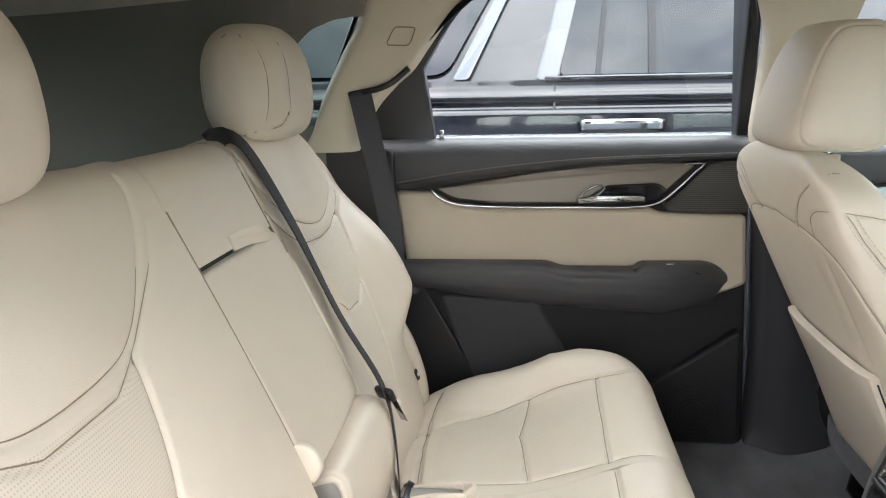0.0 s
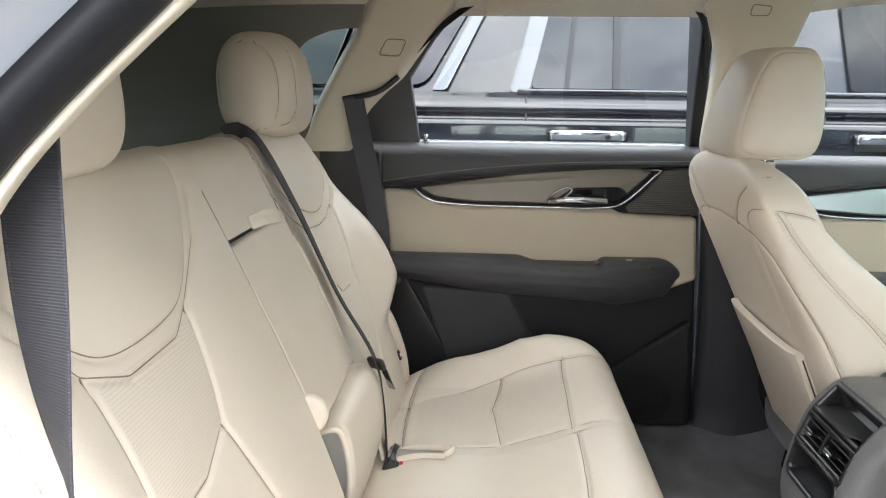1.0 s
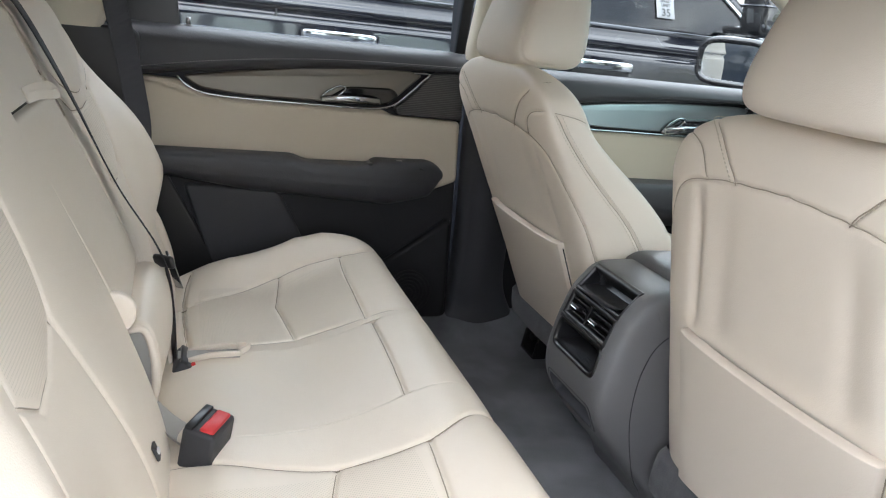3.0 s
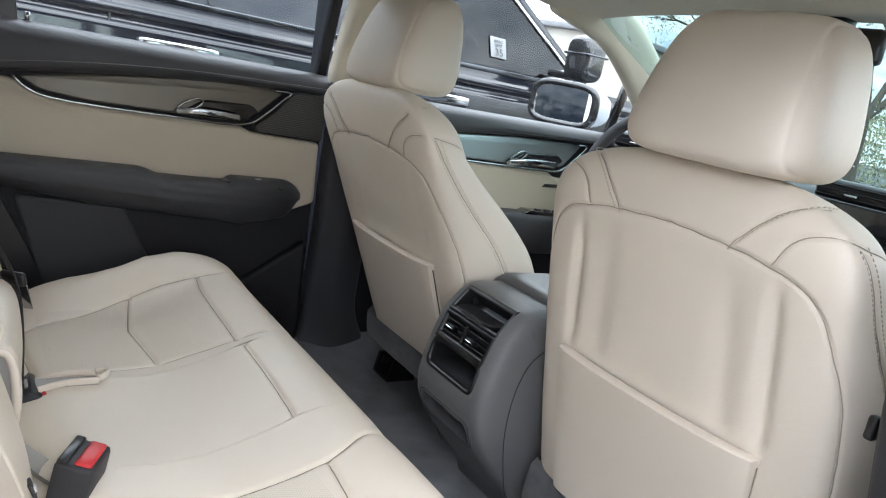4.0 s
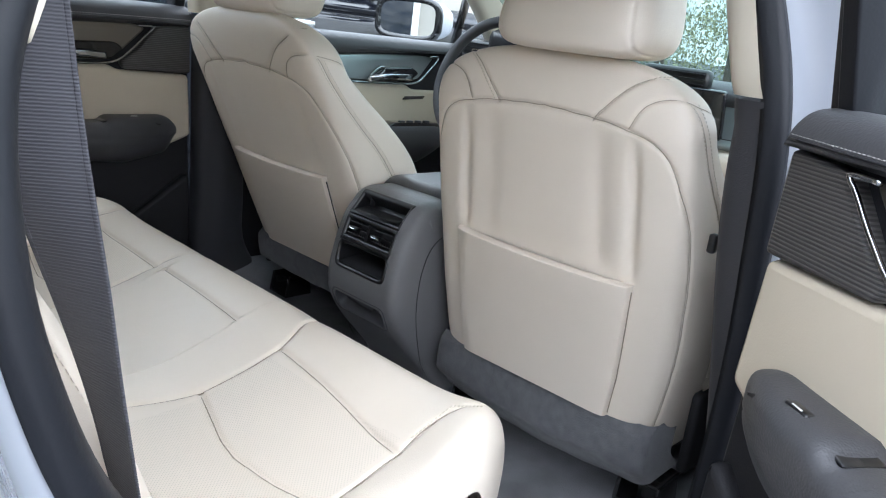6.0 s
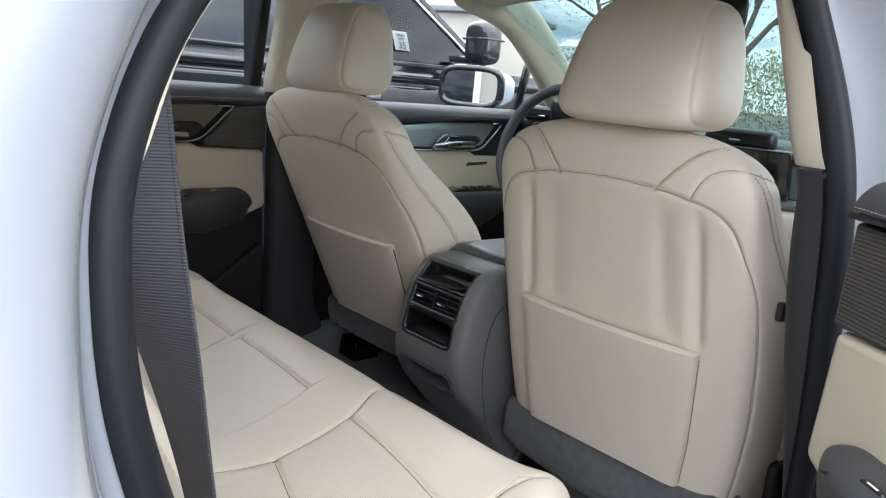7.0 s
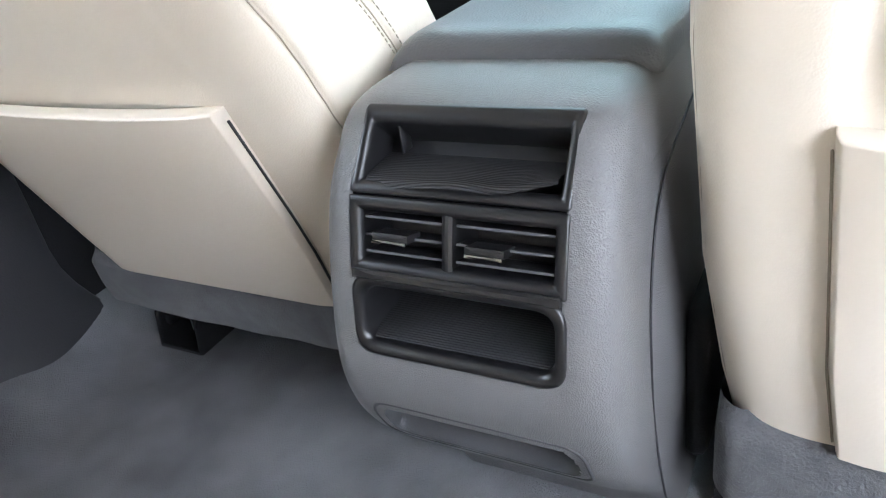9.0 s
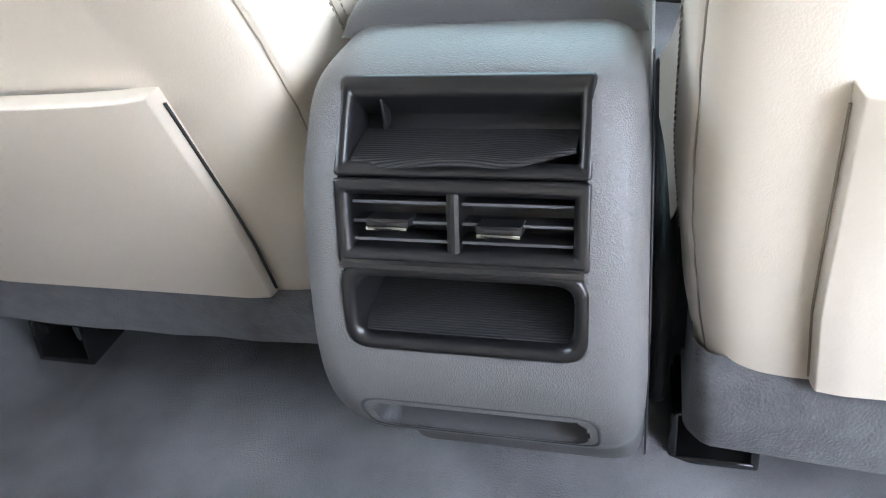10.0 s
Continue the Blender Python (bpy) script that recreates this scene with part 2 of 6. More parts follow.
def part(name, bm, mat, parent=None, label="", flat=False):
    me = bpy.data.meshes.new(name)
    bm.to_mesh(me)
    bm.free()
    me.materials.append(mat)
    smooth_mesh(me, flat)
    return attach(new(name, me), parent, label)


def raw(name, verts, faces, mats, parent=None, label="", index=None, flat=False):
    me = bpy.data.meshes.new(name)
    me.from_pydata([tuple(v) for v in verts], [], [tuple(f) for f in faces])
    for m in mats if isinstance(mats, (list, tuple)) else [mats]:
        me.materials.append(m)
    if index is not None:
        me.polygons.foreach_set("material_index", np.asarray(index, dtype=np.int32))
    smooth_mesh(me, flat)
    me.update()
    return attach(new(name, me), parent, label)


def spline(pts, n=60, closed=False):
    """Catmull-Rom curve through the points, n samples evenly by length."""
    p = np.array(pts, float)
    if len(p) == 2:
        return p[0] + (p[1] - p[0]) * np.linspace(0, 1, n)[:, None]
    ext = np.vstack([p[-1], p, p[0], p[1]]) if closed else np.vstack([2 * p[0] - p[1], p, 2 * p[-1] - p[-2]])
    out = []
    for i in range(len(ext) - 3):
        a, b, c, d = ext[i:i + 4]
        t = np.linspace(0, 1, 24, endpoint=False)[:, None]
        out.append(0.5 * (2 * b + (c - a) * t + (2 * a - 5 * b + 4 * c - d) * t ** 2 + (3 * b - a - 3 * c + d) * t ** 3))
    out.append(ext[-2][None])
    q = np.vstack(out)
    s = np.r_[0, np.cumsum(np.linalg.norm(np.diff(q, axis=0), axis=1))]
    want = np.linspace(0, s[-1], n)
    return np.stack([np.interp(want, s, q[:, k]) for k in range(q.shape[1])], 1)


def to_line(P, line, weights):
    """Distance from each of the points P (N, 3) to a polyline, axes weighted."""
    w = np.array(weights, float)
    Q, L = P * w, np.asarray(line, float) * w
    best = np.full(len(Q), 1e9)
    for a, b in zip(L[:-1], L[1:]):
        d = b - a
        t = np.clip(((Q - a) @ d) / max(d @ d, 1e-12), 0, 1)
        best = np.minimum(best, np.linalg.norm(Q - a - t[:, None] * d, axis=1))
    return best


def normals_of(P, close_u=False):
    du = np.gradient(P, axis=0)
    if close_u:
        du[0] = du[-1] = P[1] - P[-2]
    dv = np.gradient(P, axis=1)
    n = np.cross(du, dv)
    return n / np.maximum(np.linalg.norm(n, axis=2, keepdims=True), 1e-9)


def surface(name, P, mats, parent=None, label="", seams=(), close_u=False, out=None, hole=None, pick=None, caps=False, cord=None, thick=0.0009):
    """A grid of points P (n, m, 3) as a mesh. seams: (line, width, depth, puff, weights) pressed into it. out: the side that faces out
    (default: away from the middle). hole: drops faces; pick: material index by face middle."""
    P = np.array(P, float)
    if close_u:
        P = np.concatenate([P, P[:1]], 0)
    N = normals_of(P, close_u)
    toward = np.array(out, float) if out is not None else None
    ref = P - P.reshape(-1, 3).mean(0) if toward is None else np.broadcast_to(toward, P.shape)
    sign = 1.0 if (N * ref).sum() > 0 else -1.0
    N = N * sign
    flat = P.reshape(-1, 3)
    off = np.zeros(len(flat))
    for line, width, depth, puff, weights, *side in seams:
        d = to_line(flat, line, weights)
        if side:
            d = np.where(side[0](flat), d, 1.0)
        off -= depth * np.exp(-(d / width) ** 2) + puff * np.exp(-d / 0.022)
    P = P + N * off.reshape(P.shape[:2])[..., None]
    if close_u:
        P = P[:-1]
    if cord is not None:
        flat = P.reshape(-1, 3)
        for line, width, depth, puff, weights, *side in seams:
            ok = flat[side[0](flat)] if side else flat
            run = spline(line, max(8, int(np.linalg.norm(np.diff(np.asarray(line, float), axis=0), axis=1).sum() / 0.006))) if len(line) > 8 else np.concatenate(
                [a + (b - a) * np.linspace(0, 1, max(3, int(np.linalg.norm(b - a) / 0.006)))[:, None] for a, b in zip(np.asarray(line, float)[:-1], np.asarray(line, float)[1:])])
            w = np.array(weights, float)
            path = []
            for p in run:
                q = ((ok - p) * w)
                d2 = (q * q).sum(1)
                near = np.argpartition(d2, 4)[:4]
                if d2[near].min() > 0.006 ** 2:
                    continue
                k = 1 / (d2[near] + 1e-7)
                path.append((ok[near] * k[:, None]).sum(0) / k.sum())
            if len(path) < 4:
                continue
            path = np.array(path)
            for _ in range(2):
                path[1:-1] = (path[:-2] + 2 * path[1:-1] + path[2:]) / 4
            step = np.r_[True, np.linalg.norm(np.diff(path, axis=0), axis=1) > 1e-4]
            sweep("seam", path[step] , disc(thick, 5), cord, parent, up=(0.31, 0.52, 0.79))
    n, m = P.shape[:2]
    idx = np.arange(n * m).reshape(n, m)
    if close_u:
        idx = np.vstack([idx, idx[:1]])
    a, b, c, d = idx[:-1, :-1], idx[1:, :-1], idx[1:, 1:], idx[:-1, 1:]
    quads = np.stack([a, b, c, d] if sign > 0 else [a, d, c, b], -1).reshape(-1, 4)
    verts = P.reshape(-1, 3)
    mid = verts[quads].mean(1)
    if hole is not None:
        quads = quads[~hole(mid)]
        mid = verts[quads].mean(1)
    faces = quads.tolist()
    index = pick(mid).astype(int).tolist() if pick is not None else [0] * len(faces)
    if caps:
        for ring in (idx[:-1, 0], idx[:-1, -1]):
            faces.append(list(ring))
            index.append(0)
    return raw(name, verts, faces, mats, parent, label, index)


def onto(P, pts, n=60):
    """A smooth line through the places of the surface P nearest to the points."""
    flat = np.asarray(P).reshape(-1, 3)
    line = spline(pts, n)
    line = np.array([flat[np.argmin(((flat - p) ** 2).sum(1))] for p in line])
    for _ in range(10):
        line[1:-1] = (line[:-2] + 2 * line[1:-1] + line[2:]) / 4
    return line


def smooth(a, b, x):
    t = np.clip((x - a) / (b - a), 0, 1)
    return t * t * (3 - 2 * t)


def box(name, size, at, mat, parent=None, label="", bevel=0.004, turn=(0, 0, 0), seg=2, taper=1.0):
    bm = bmesh.new()
    bmesh.ops.create_cube(bm, size=1.0)
    for v in bm.verts:
        k = taper if v.co.z > 0 else 1.0
        v.co = Vector((v.co.x * size[0] * k, v.co.y * size[1] * k, v.co.z * size[2]))
    if bevel > 0:
        bmesh.ops.bevel(bm, geom=list(bm.edges), offset=min(bevel, min(size) * 0.45), segments=seg, profile=0.5, affect="EDGES")
    bmesh.ops.transform(bm, matrix=pose(*at, *turn), verts=bm.verts)
    return part(name, bm, mat, parent, label)


def ring_of(outline, corner, seg=4):
    """A closed 2D outline with its corners rounded."""
    p = [np.array(v, float) for v in outline]
    out = []
    for i, v in enumerate(p):
        a, b = p[i - 1] - v, p[(i + 1) % len(p)] - v
        la, lb = np.linalg.norm(a), np.linalg.norm(b)
        r = min(corner, la * 0.45, lb * 0.45)
        s, e = v + a / la * r, v + b / lb * r
        for t in np.linspace(0, 1, seg + 1):
            out.append((1 - t) ** 2 * s + 2 * t * (1 - t) * v + t * t * e)
    return np.array(out)


def slab(name, outline, face, back, mat, parent=None, label="", corner=0.01, edge=0.006, side=1, m=None, lift=None):
    """A plate with an outline in (x, z), its front face at y = face, its back at y = back, rounded front edge. side mirrors y.
    lift(x, z): how far the front stands off more than face does."""
    ring = ring_of(outline, corner)
    area = np.sum(ring[:, 0] * np.roll(ring[:, 1], -1) - np.roll(ring[:, 0], -1) * ring[:, 1])
    if area < 0:
        ring = ring[::-1]
    c = ring.mean(0)
    tang = np.roll(ring, -1, 0) - np.roll(ring, 1, 0)
    nrm = np.stack([tang[:, 1], -tang[:, 0]], 1)
    nrm /= np.maximum(np.linalg.norm(nrm, axis=1, keepdims=True), 1e-9)
    into = 1 if back > face else -1
    rows = [(0.0, back), (0.0, face + into * edge), (edge * 0.3, face + into * edge * 0.3), (edge, face)]
    verts, faces = [], []
    k = len(ring)
    for inset, y in rows:
        for q in ring - nrm * inset:
            yy = y - (into * lift(q[0], q[1]) if lift is not None and y != back else 0)
            verts.append((q[0], side * yy, q[1]))
    flip = (into > 0) != (side > 0)
    for r in range(len(rows) - 1):
        for i in range(k):
            f = [r * k + i, r * k + (i + 1) % k, (r + 1) * k + (i + 1) % k, (r + 1) * k + i]
            faces.append(f if flip else f[::-1])
    last = [(len(rows) - 1) * k + i for i in range(k)]
    faces.append(last if flip else last[::-1])
    faces.append([i for i in range(k)][::-1] if flip else [i for i in range(k)])
    ob = raw(name, verts, faces, mat, parent, label)
    bm = bmesh.new()
    bm.from_mesh(ob.data)
    bmesh.ops.recalc_face_normals(bm, faces=bm.faces)
    bmesh.ops.triangulate(bm, faces=[f for f in bm.faces if len(f.verts) > 4])
    bm.to_mesh(ob.data)
    bm.free()
    ob.data.polygons.foreach_set("use_smooth", np.array([len(p.vertices) == 4 for p in ob.data.polygons], dtype=bool))
    if m is not None:
        ob.data.transform(m)
    return ob


def sweep(name, path, profile, mat, parent=None, label="", up=(0, 0, 1), closed=False, cap=True, m=None):
    """A closed 2D profile carried along a path; profile x lies across, y along up."""
    p = np.array(path, float)
    n, k = len(p), len(profile)
    t = np.gradient(p, axis=0)
    if closed:
        t = np.roll(p, -1, 0) - np.roll(p, 1, 0)
    t /= np.linalg.norm(t, axis=1, keepdims=True)
    upv = np.array(up, float)
    verts = []
    for i in range(n):
        u = upv[i] if upv.ndim == 2 else upv
        sid = np.cross(t[i], u)
        sid /= max(np.linalg.norm(sid), 1e-9)
        top = np.cross(sid, t[i])
        for a, b in profile:
            verts.append(p[i] + sid * a + top * b)
    faces = []
    for i in range(n if closed else n - 1):
        j = (i + 1) % n
        for q in range(k):
            r = (q + 1) % k
            faces.append((i * k + q, i * k + r, j * k + r, j * k + q))
    if cap and not closed:
        faces.append(tuple(range(k))[::-1])
        faces.append(tuple((n - 1) * k + q for q in range(k)))
    ob = raw(name, verts, faces, mat, parent, label)
    bm = bmesh.new()
    bm.from_mesh(ob.data)
    bmesh.ops.recalc_face_normals(bm, faces=bm.faces)
    bm.to_mesh(ob.data)
    bm.free()
    if m is not None:
        ob.data.transform(m)
    return ob


def disc(r, k=10):
    return [(r * math.cos(2 * math.pi * i / k), r * math.sin(2 * math.pi * i / k)) for i in range(k)]


def oblong(w, h, k=3):
    """A rounded rectangle profile."""
    return [tuple(v) for v in ring_of([(-w / 2, -h / 2), (w / 2, -h / 2), (w / 2, h / 2), (-w / 2, h / 2)], min(w, h) * 0.45, k)]


def stitches(name, line, parent, mat, length=0.0035, gap=0.0025, r=0.0007, lift=(0, 0, 0)):
    """A row of thread stitches along a line, one mesh."""
    p = np.array(line, float) + np.array(lift)
    total = np.linalg.norm(np.diff(p, axis=0), axis=1).sum()
    k = max(2, int(total / (length + gap)))
    s = np.r_[0, np.cumsum(np.linalg.norm(np.diff(p, axis=0), axis=1))]
    at = lambda v: np.array([np.interp(v, s, p[:, q]) for q in range(3)])
    verts, faces = [], []
    for i in range(k):
        a, b = at(i * total / k), at(i * total / k + length)
        d = (b - a) / max(np.linalg.norm(b - a), 1e-9)
        u = np.cross(d, (0.3, 0.5, 0.8))
        u /= np.linalg.norm(u)
        v = np.cross(d, u)
        base = len(verts)
        for c in (a, b):
            for x, y in ((1, 0), (0, 1), (-1, 0), (0, -1)):
                verts.append(c + (u * x + v * y) * r)
        for q in range(4):
            z = (q + 1) % 4
            faces.append((base + q, base + z, base + 4 + z, base + 4 + q))
        faces.append((base, base + 3, base + 2, base + 1))
        faces.append((base + 4, base + 5, base + 6, base + 7))
    ob = raw(name, verts, faces, mat, parent)
    tagged(ob, kind="stuff")
    return ob


# ---------- car shell: floor, roof, pillars ----------
def shell_floor():
    # one carpeted floor sheet with turned-up edges
    ys = np.linspace(-0.74, 0.74, 75)
    xs = np.linspace(-0.1, 1.7, 91)
    P = np.zeros((len(xs), len(ys), 3))
    for i, x in enumerate(xs):
        for j, y in enumerate(ys):
            z = 0.53 + 0.004 * noise.noise((x * 9, y * 9, 0)) + 0.075 * smooth(0.55, 0.74, abs(y)) ** 2 * smooth(-0.2, 0.2, x)
            z += 0.30 * smooth(1.25, 1.65, x)
            z += 0.035 * math.exp(-(y / 0.17) ** 4)
            P[i, j] = (x, y, z)
    ob = surface("floor", P, carpet, out=(0, 0, 1))
    tagged(ob, "dark grey cut-pile carpet on the car floor", "carpet", kind="structure")
    under = box("floor_pan", (3.3, 1.5, 0.06), (0.05, 0, 0.44), plastic_black, bevel=0.01)
    tagged(under, "black underside pan below the carpet", "floor pan", kind="structure")


def ceiling():
    xs = np.linspace(-1.6, 1.12, 50)
    ys = np.linspace(-0.66, 0.66, 41)
    P = np.zeros((len(xs), len(ys), 3))
    for i, x in enumerate(xs):
        for j, y in enumerate(ys):
            top = 1.625 - 0.05 * smooth(-0.4, -1.6, x) - 0.04 * smooth(0.6, 1.12, x)
            P[i, j] = (x, y, top - 0.075 * (1 - 0.6 * smooth(0.45, 0.85, x)) * abs(y / 0.66) ** 3.2)
    ob = surface("ceiling", P, headlining, out=(0, 0, -1))
    tagged(ob, "pale beige woven fabric headliner", "headliner", kind="structure")
    Q = P.copy()
    Q[..., 1] *= 1.06
    Q[..., 2] += 0.05
    ob = surface("roof", Q, white_paint, out=(0, 0, 1))
    tagged(ob, "white painted steel roof panel", "car roof", kind="structure")


def rail(side):
    """Roof rail trim above the doors, with its seal."""
    line = [(-0.10, 0.612, 1.572), (0.1, 0.625, 1.595), (0.4, 0.632, 1.60), (0.8, 0.632, 1.607), (1.1, 0.635, 1.588)]
    pts = spline([(x, side * y, z) for x, y, z in line], 40)
    ob = sweep("trim_roof_rail", pts, oblong(0.075, 0.05), pillar_trim, up=(0, 0, 1))
    tagged(ob, "beige roof rail trim above the door opening", "trim", kind="structure")
    pts2 = spline([(x, side * (y + 0.05), z + (0.025 if side > 0 else -0.005)) for x, y, z in line], 40)
    ob = sweep("trim_rail_panel", pts2, oblong(0.07, 0.09), white_paint, up=(0, 0, 1))
    tagged(ob, "white painted roof side rail", "trim", kind="structure")


def c_pillar(side):
    """Beige trim between the rear door and the quarter window, leaning inwards, with its belt guide."""
    root = thing("trim_c_pillar", "beige moulded pillar trim beside the rear seat", "pillar trim", kind="structure")
    tuck = 0.0 if side > 0 else 0.052
    lean = lambda z: 0.645 - 0.16 * max(0.0, z - 1.30) - 0.25 * max(0.0, z - 1.50) - tuck
    fwd = 0.0 if side > 0 else -0.018
    front = spline([(-0.40, 1.255), (-0.392, 1.272), (-0.365, 1.335), (-0.318 + fwd, 1.386), (-0.282 + fwd, 1.416), (-0.244 + fwd, 1.465), (-0.182 + fwd, 1.545), (-0.12, 1.60)], 40)
    rear = spline([(-0.535, 1.255), (-0.508, 1.29), (-0.475, 1.365), (-0.428, 1.45), (-0.388, 1.515), (-0.352, 1.60)], 40)
    P = np.zeros((40, 22, 3))
    for i in range(40):
        for j in range(22):
            t = j / 21
            x = front[i, 0] * (1 - t) + rear[i, 0] * t - tuck * 0.4
            z = front[i, 1] * (1 - t) + rear[i, 1] * t
            e = max(0, 0.10 - t) / 0.10
            f = max(0, t - 0.86) / 0.14
            y = lean(z) - 0.012 * math.sin(math.pi * t) + 0.04 * e * e + 0.045 * f ** 1.5
            P[i, j] = (x, side * y, z)
    surface("panel", P, pillar_trim, root, out=(0, -side, 0))
    # square cover let into the trim
    c = np.array([(-0.327, 1.464), (-0.281, 1.462), (-0.266, 1.495), (-0.308, 1.497)])
    ring = np.vstack([ring_of(c, 0.008), ring_of(c, 0.008)[:1]])
    pts = [(x, side * (lean(z) - 0.0135), z) for x, z in ring]
    sweep("cover_joint", pts, disc(0.0011, 5), seam_dark, root)
    # belt guide: dark slotted bezel
    if side > 0:
        sweep("belt_guide", spline([(-0.408, side * (0.628 - tuck), 1.372), (-0.375, side * (0.622 - tuck), 1.376), (-0.345, side * (0.616 - tuck), 1.382), (-0.318, side * (0.618 - tuck), 1.394), (-0.286, side * (0.624 - tuck), 1.420)], 24),
              oblong(0.016, 0.012), plastic_black, root, "black slotted belt guide")
    return root


def quarter(side):
    """Quarter window, the roof side above it and the dark cargo wall behind the seat."""
    root = thing("wall_cargo_side", "dark cargo area side wall with a tinted quarter window", "cargo trim", kind="structure")
    # lower wall
    P = []
    for x in np.linspace(-0.47, -1.58, 24):
        row = []
        for z in np.linspace(0.72, 1.31, 16):
            row.append((x, side * (0.655 - 0.05 * smooth(-0.6, -0.75, x) * smooth(1.3, 1.1, z) - 0.06 * smooth(-0.9, -1.6, x)), z))
        P.append(row)
    surface("lower_panel", P, headlining_dark, root, out=(0, -side, 0))
    P = []
    for x in np.r_[np.linspace(-0.34, -0.64, 40), np.linspace(-0.66, -1.58, 16)]:
        lo = float(np.interp(x, [-0.62, -0.59, -0.552, -0.514, -0.477, -0.43, -0.395], [1.31, 1.37, 1.432, 1.466, 1.497, 1.514, 1.519]))
        row = []
        for t in np.linspace(0, 1, 12):
            z = lo * (1 - t) + 1.60 * t
            row.append((x, side * (0.65 - 0.16 * max(0, z - 1.30) - 0.05 * smooth(-0.9, -1.6, x)), z))
        P.append(row)
    surface("upper_panel", P, headlining_dark, root, out=(0, -side, 0))
    verts = [(-0.50, 0.70, 1.28), (-0.36, 0.665, 1.55), (-0.68, 0.655, 1.55), (-0.68, 0.69, 1.28)]
    pane = raw("pane", [(x, side * y, z) for x, y, z in verts], [(0, 1, 2, 3)], green_glass, root, "green tinted quarter glass")
    pane.visible_shadow = False
    sweep("pane_edge", [(-0.505, side * 0.692, 1.29), (-0.47, side * 0.686, 1.36), (-0.388, side * 0.662, 1.535)], oblong(0.010, 0.012), gloss_black, root)
    if side > 0:
        sweep("belt_pin", [(-0.296, 0.705, 0.950), (-0.296, 0.690, 0.950), (-0.296, 0.684, 0.950)], disc(0.011, 14), plastic_low, root, "round grey belt stop", up=(0, 0, 1))
        slab("seal_trim", [(-0.40, 0.56), (-0.14, 0.56), (-0.15, 0.72), (-0.275, 0.95), (-0.335, 1.2), (-0.40, 1.2)], 0.7035, 0.73, plastic_black, root, "black trim along the door opening", 0.02, 0.006)
        slab("pillar_foot", [(-0.58, 0.60), (-0.33, 0.60), (-0.33, 1.258), (-0.58, 1.262)], 0.672, 0.74, plastic_black, root, "black lower pillar trim", 0.02, 0.006)
    return root


def tail():
    root = thing("wall_tailgate", "closed tailgate with tinted rear window behind the cargo area", "tailgate", kind="structure")
    slab("lower_panel", [(-0.62, 0.70), (0.62, 0.70), (0.60, 1.27), (-0.60, 1.27)], 0, 0.05, headlining_dark, root, m=pose(-1.58, 0, 0, 0, 0, 90))
    slab("header", [(-0.6, 1.50), (0.6, 1.50), (0.6, 1.60), (-0.6, 1.60)], 0, 0.05, headlining, root, m=pose(-1.40, 0, 0, 0, 0, 90))
    pane = raw("pane", [(-1.58, -0.58, 1.27), (-1.58, 0.58, 1.27), (-1.40, 0.55, 1.50), (-1.40, -0.55, 1.50)], [(0, 1, 2, 3)], green_glass, root)
    pane.visible_shadow = False
    box("cargo_floor", (1.1, 1.25, 0.03), (-1.05, 0, 0.82), carpet, root, bevel=0.006)


headlining_dark = material("grey_cargo_trim", (0.20, 0.195, 0.172), 0.8, grain=0.4, grain_scale=300, vary=0.1)


def b_pillar(side):
    root = thing("trim_b_pillar", "beige upper and dark grey lower centre pillar trim", "pillar trim", kind="structure")
    inner = lambda z: 0.654 - 0.30 * max(0, z - 1.25) + 0.06 * smooth(1.25, 0.6, z)

    def strip(name, z0, z1, mat, grow=0.0):
        P = []
        for z in np.linspace(z0, z1, 24):
            x0 = 0.405 - 0.020 * smooth(1.22, 1.29, z) + 0.03 * smooth(1.2, 0.75, z) - 0.045 * smooth(1.45, 1.62, z)
            x1 = 0.53 + 0.05 * smooth(1.2, 0.7, z) + 0.03 * smooth(1.45, 1.62, z)
            x0 -= 0.09 * smooth(0.68, 0.52, z) ** 3
            x1 += 0.06 * smooth(0.76, 0.54, z) ** 2
            y = inner(z) - 0.035 * smooth(0.66, 0.52, z) ** 2
            sec = [(x0 - 0.003, y + 0.046), (x0 - 0.002, y + 0.026), (x0 + 0.002, y + 0.014), (x0 + 0.010, y + 0.004), (x0 + 0.03, y), ((x0 + x1) / 2, y - 0.006 - grow),
                   (x1 - 0.02, y), (x1, y + 0.02), (x1 + 0.004, y + 0.07)]
            P.append([(a, side * b, z) for a, b in spline(sec, 26)])
        return surface(name, P, mat, root, out=(-0.4, -side, 0))
    strip("upper_trim", 1.262, 1.615, pillar_trim)
    strip("lower_trim", 0.51, 1.258, pillar_grey, 0.004)
    c = np.array([(0.425, 1.545), (0.462, 1.545), (0.466, 1.562), (0.428, 1.566)])
    ring = np.vstack([ring_of(c, 0.006), ring_of(c, 0.006)[:1]])
    sweep("cover_joint", [(x, side * (inner(z) - 0.008), z) for x, z in ring], disc(0.001, 5), seam_dark, root)
    if side < 0:
        box("belt_stop", (0.014, 0.012, 0.028), (0.464, -0.646, 1.058), plastic_black, root, "black belt stop", 0.004)
    # shoulder belt of the front seat runs down the pillar
    box("belt_guide", (0.05, 0.018, 0.03), (0.47, side * 0.625, 1.43), plastic_black, root, "black belt guide", 0.006)
    return root


pillar_grey = material("grey_pillar_plastic", (0.044, 0.044, 0.048), 0.5, spec=0.28, grain=0.15, grain_scale=520, vary=0.05, bump_kind="leather")
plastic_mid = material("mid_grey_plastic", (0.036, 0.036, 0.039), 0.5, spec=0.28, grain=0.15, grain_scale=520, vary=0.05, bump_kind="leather")


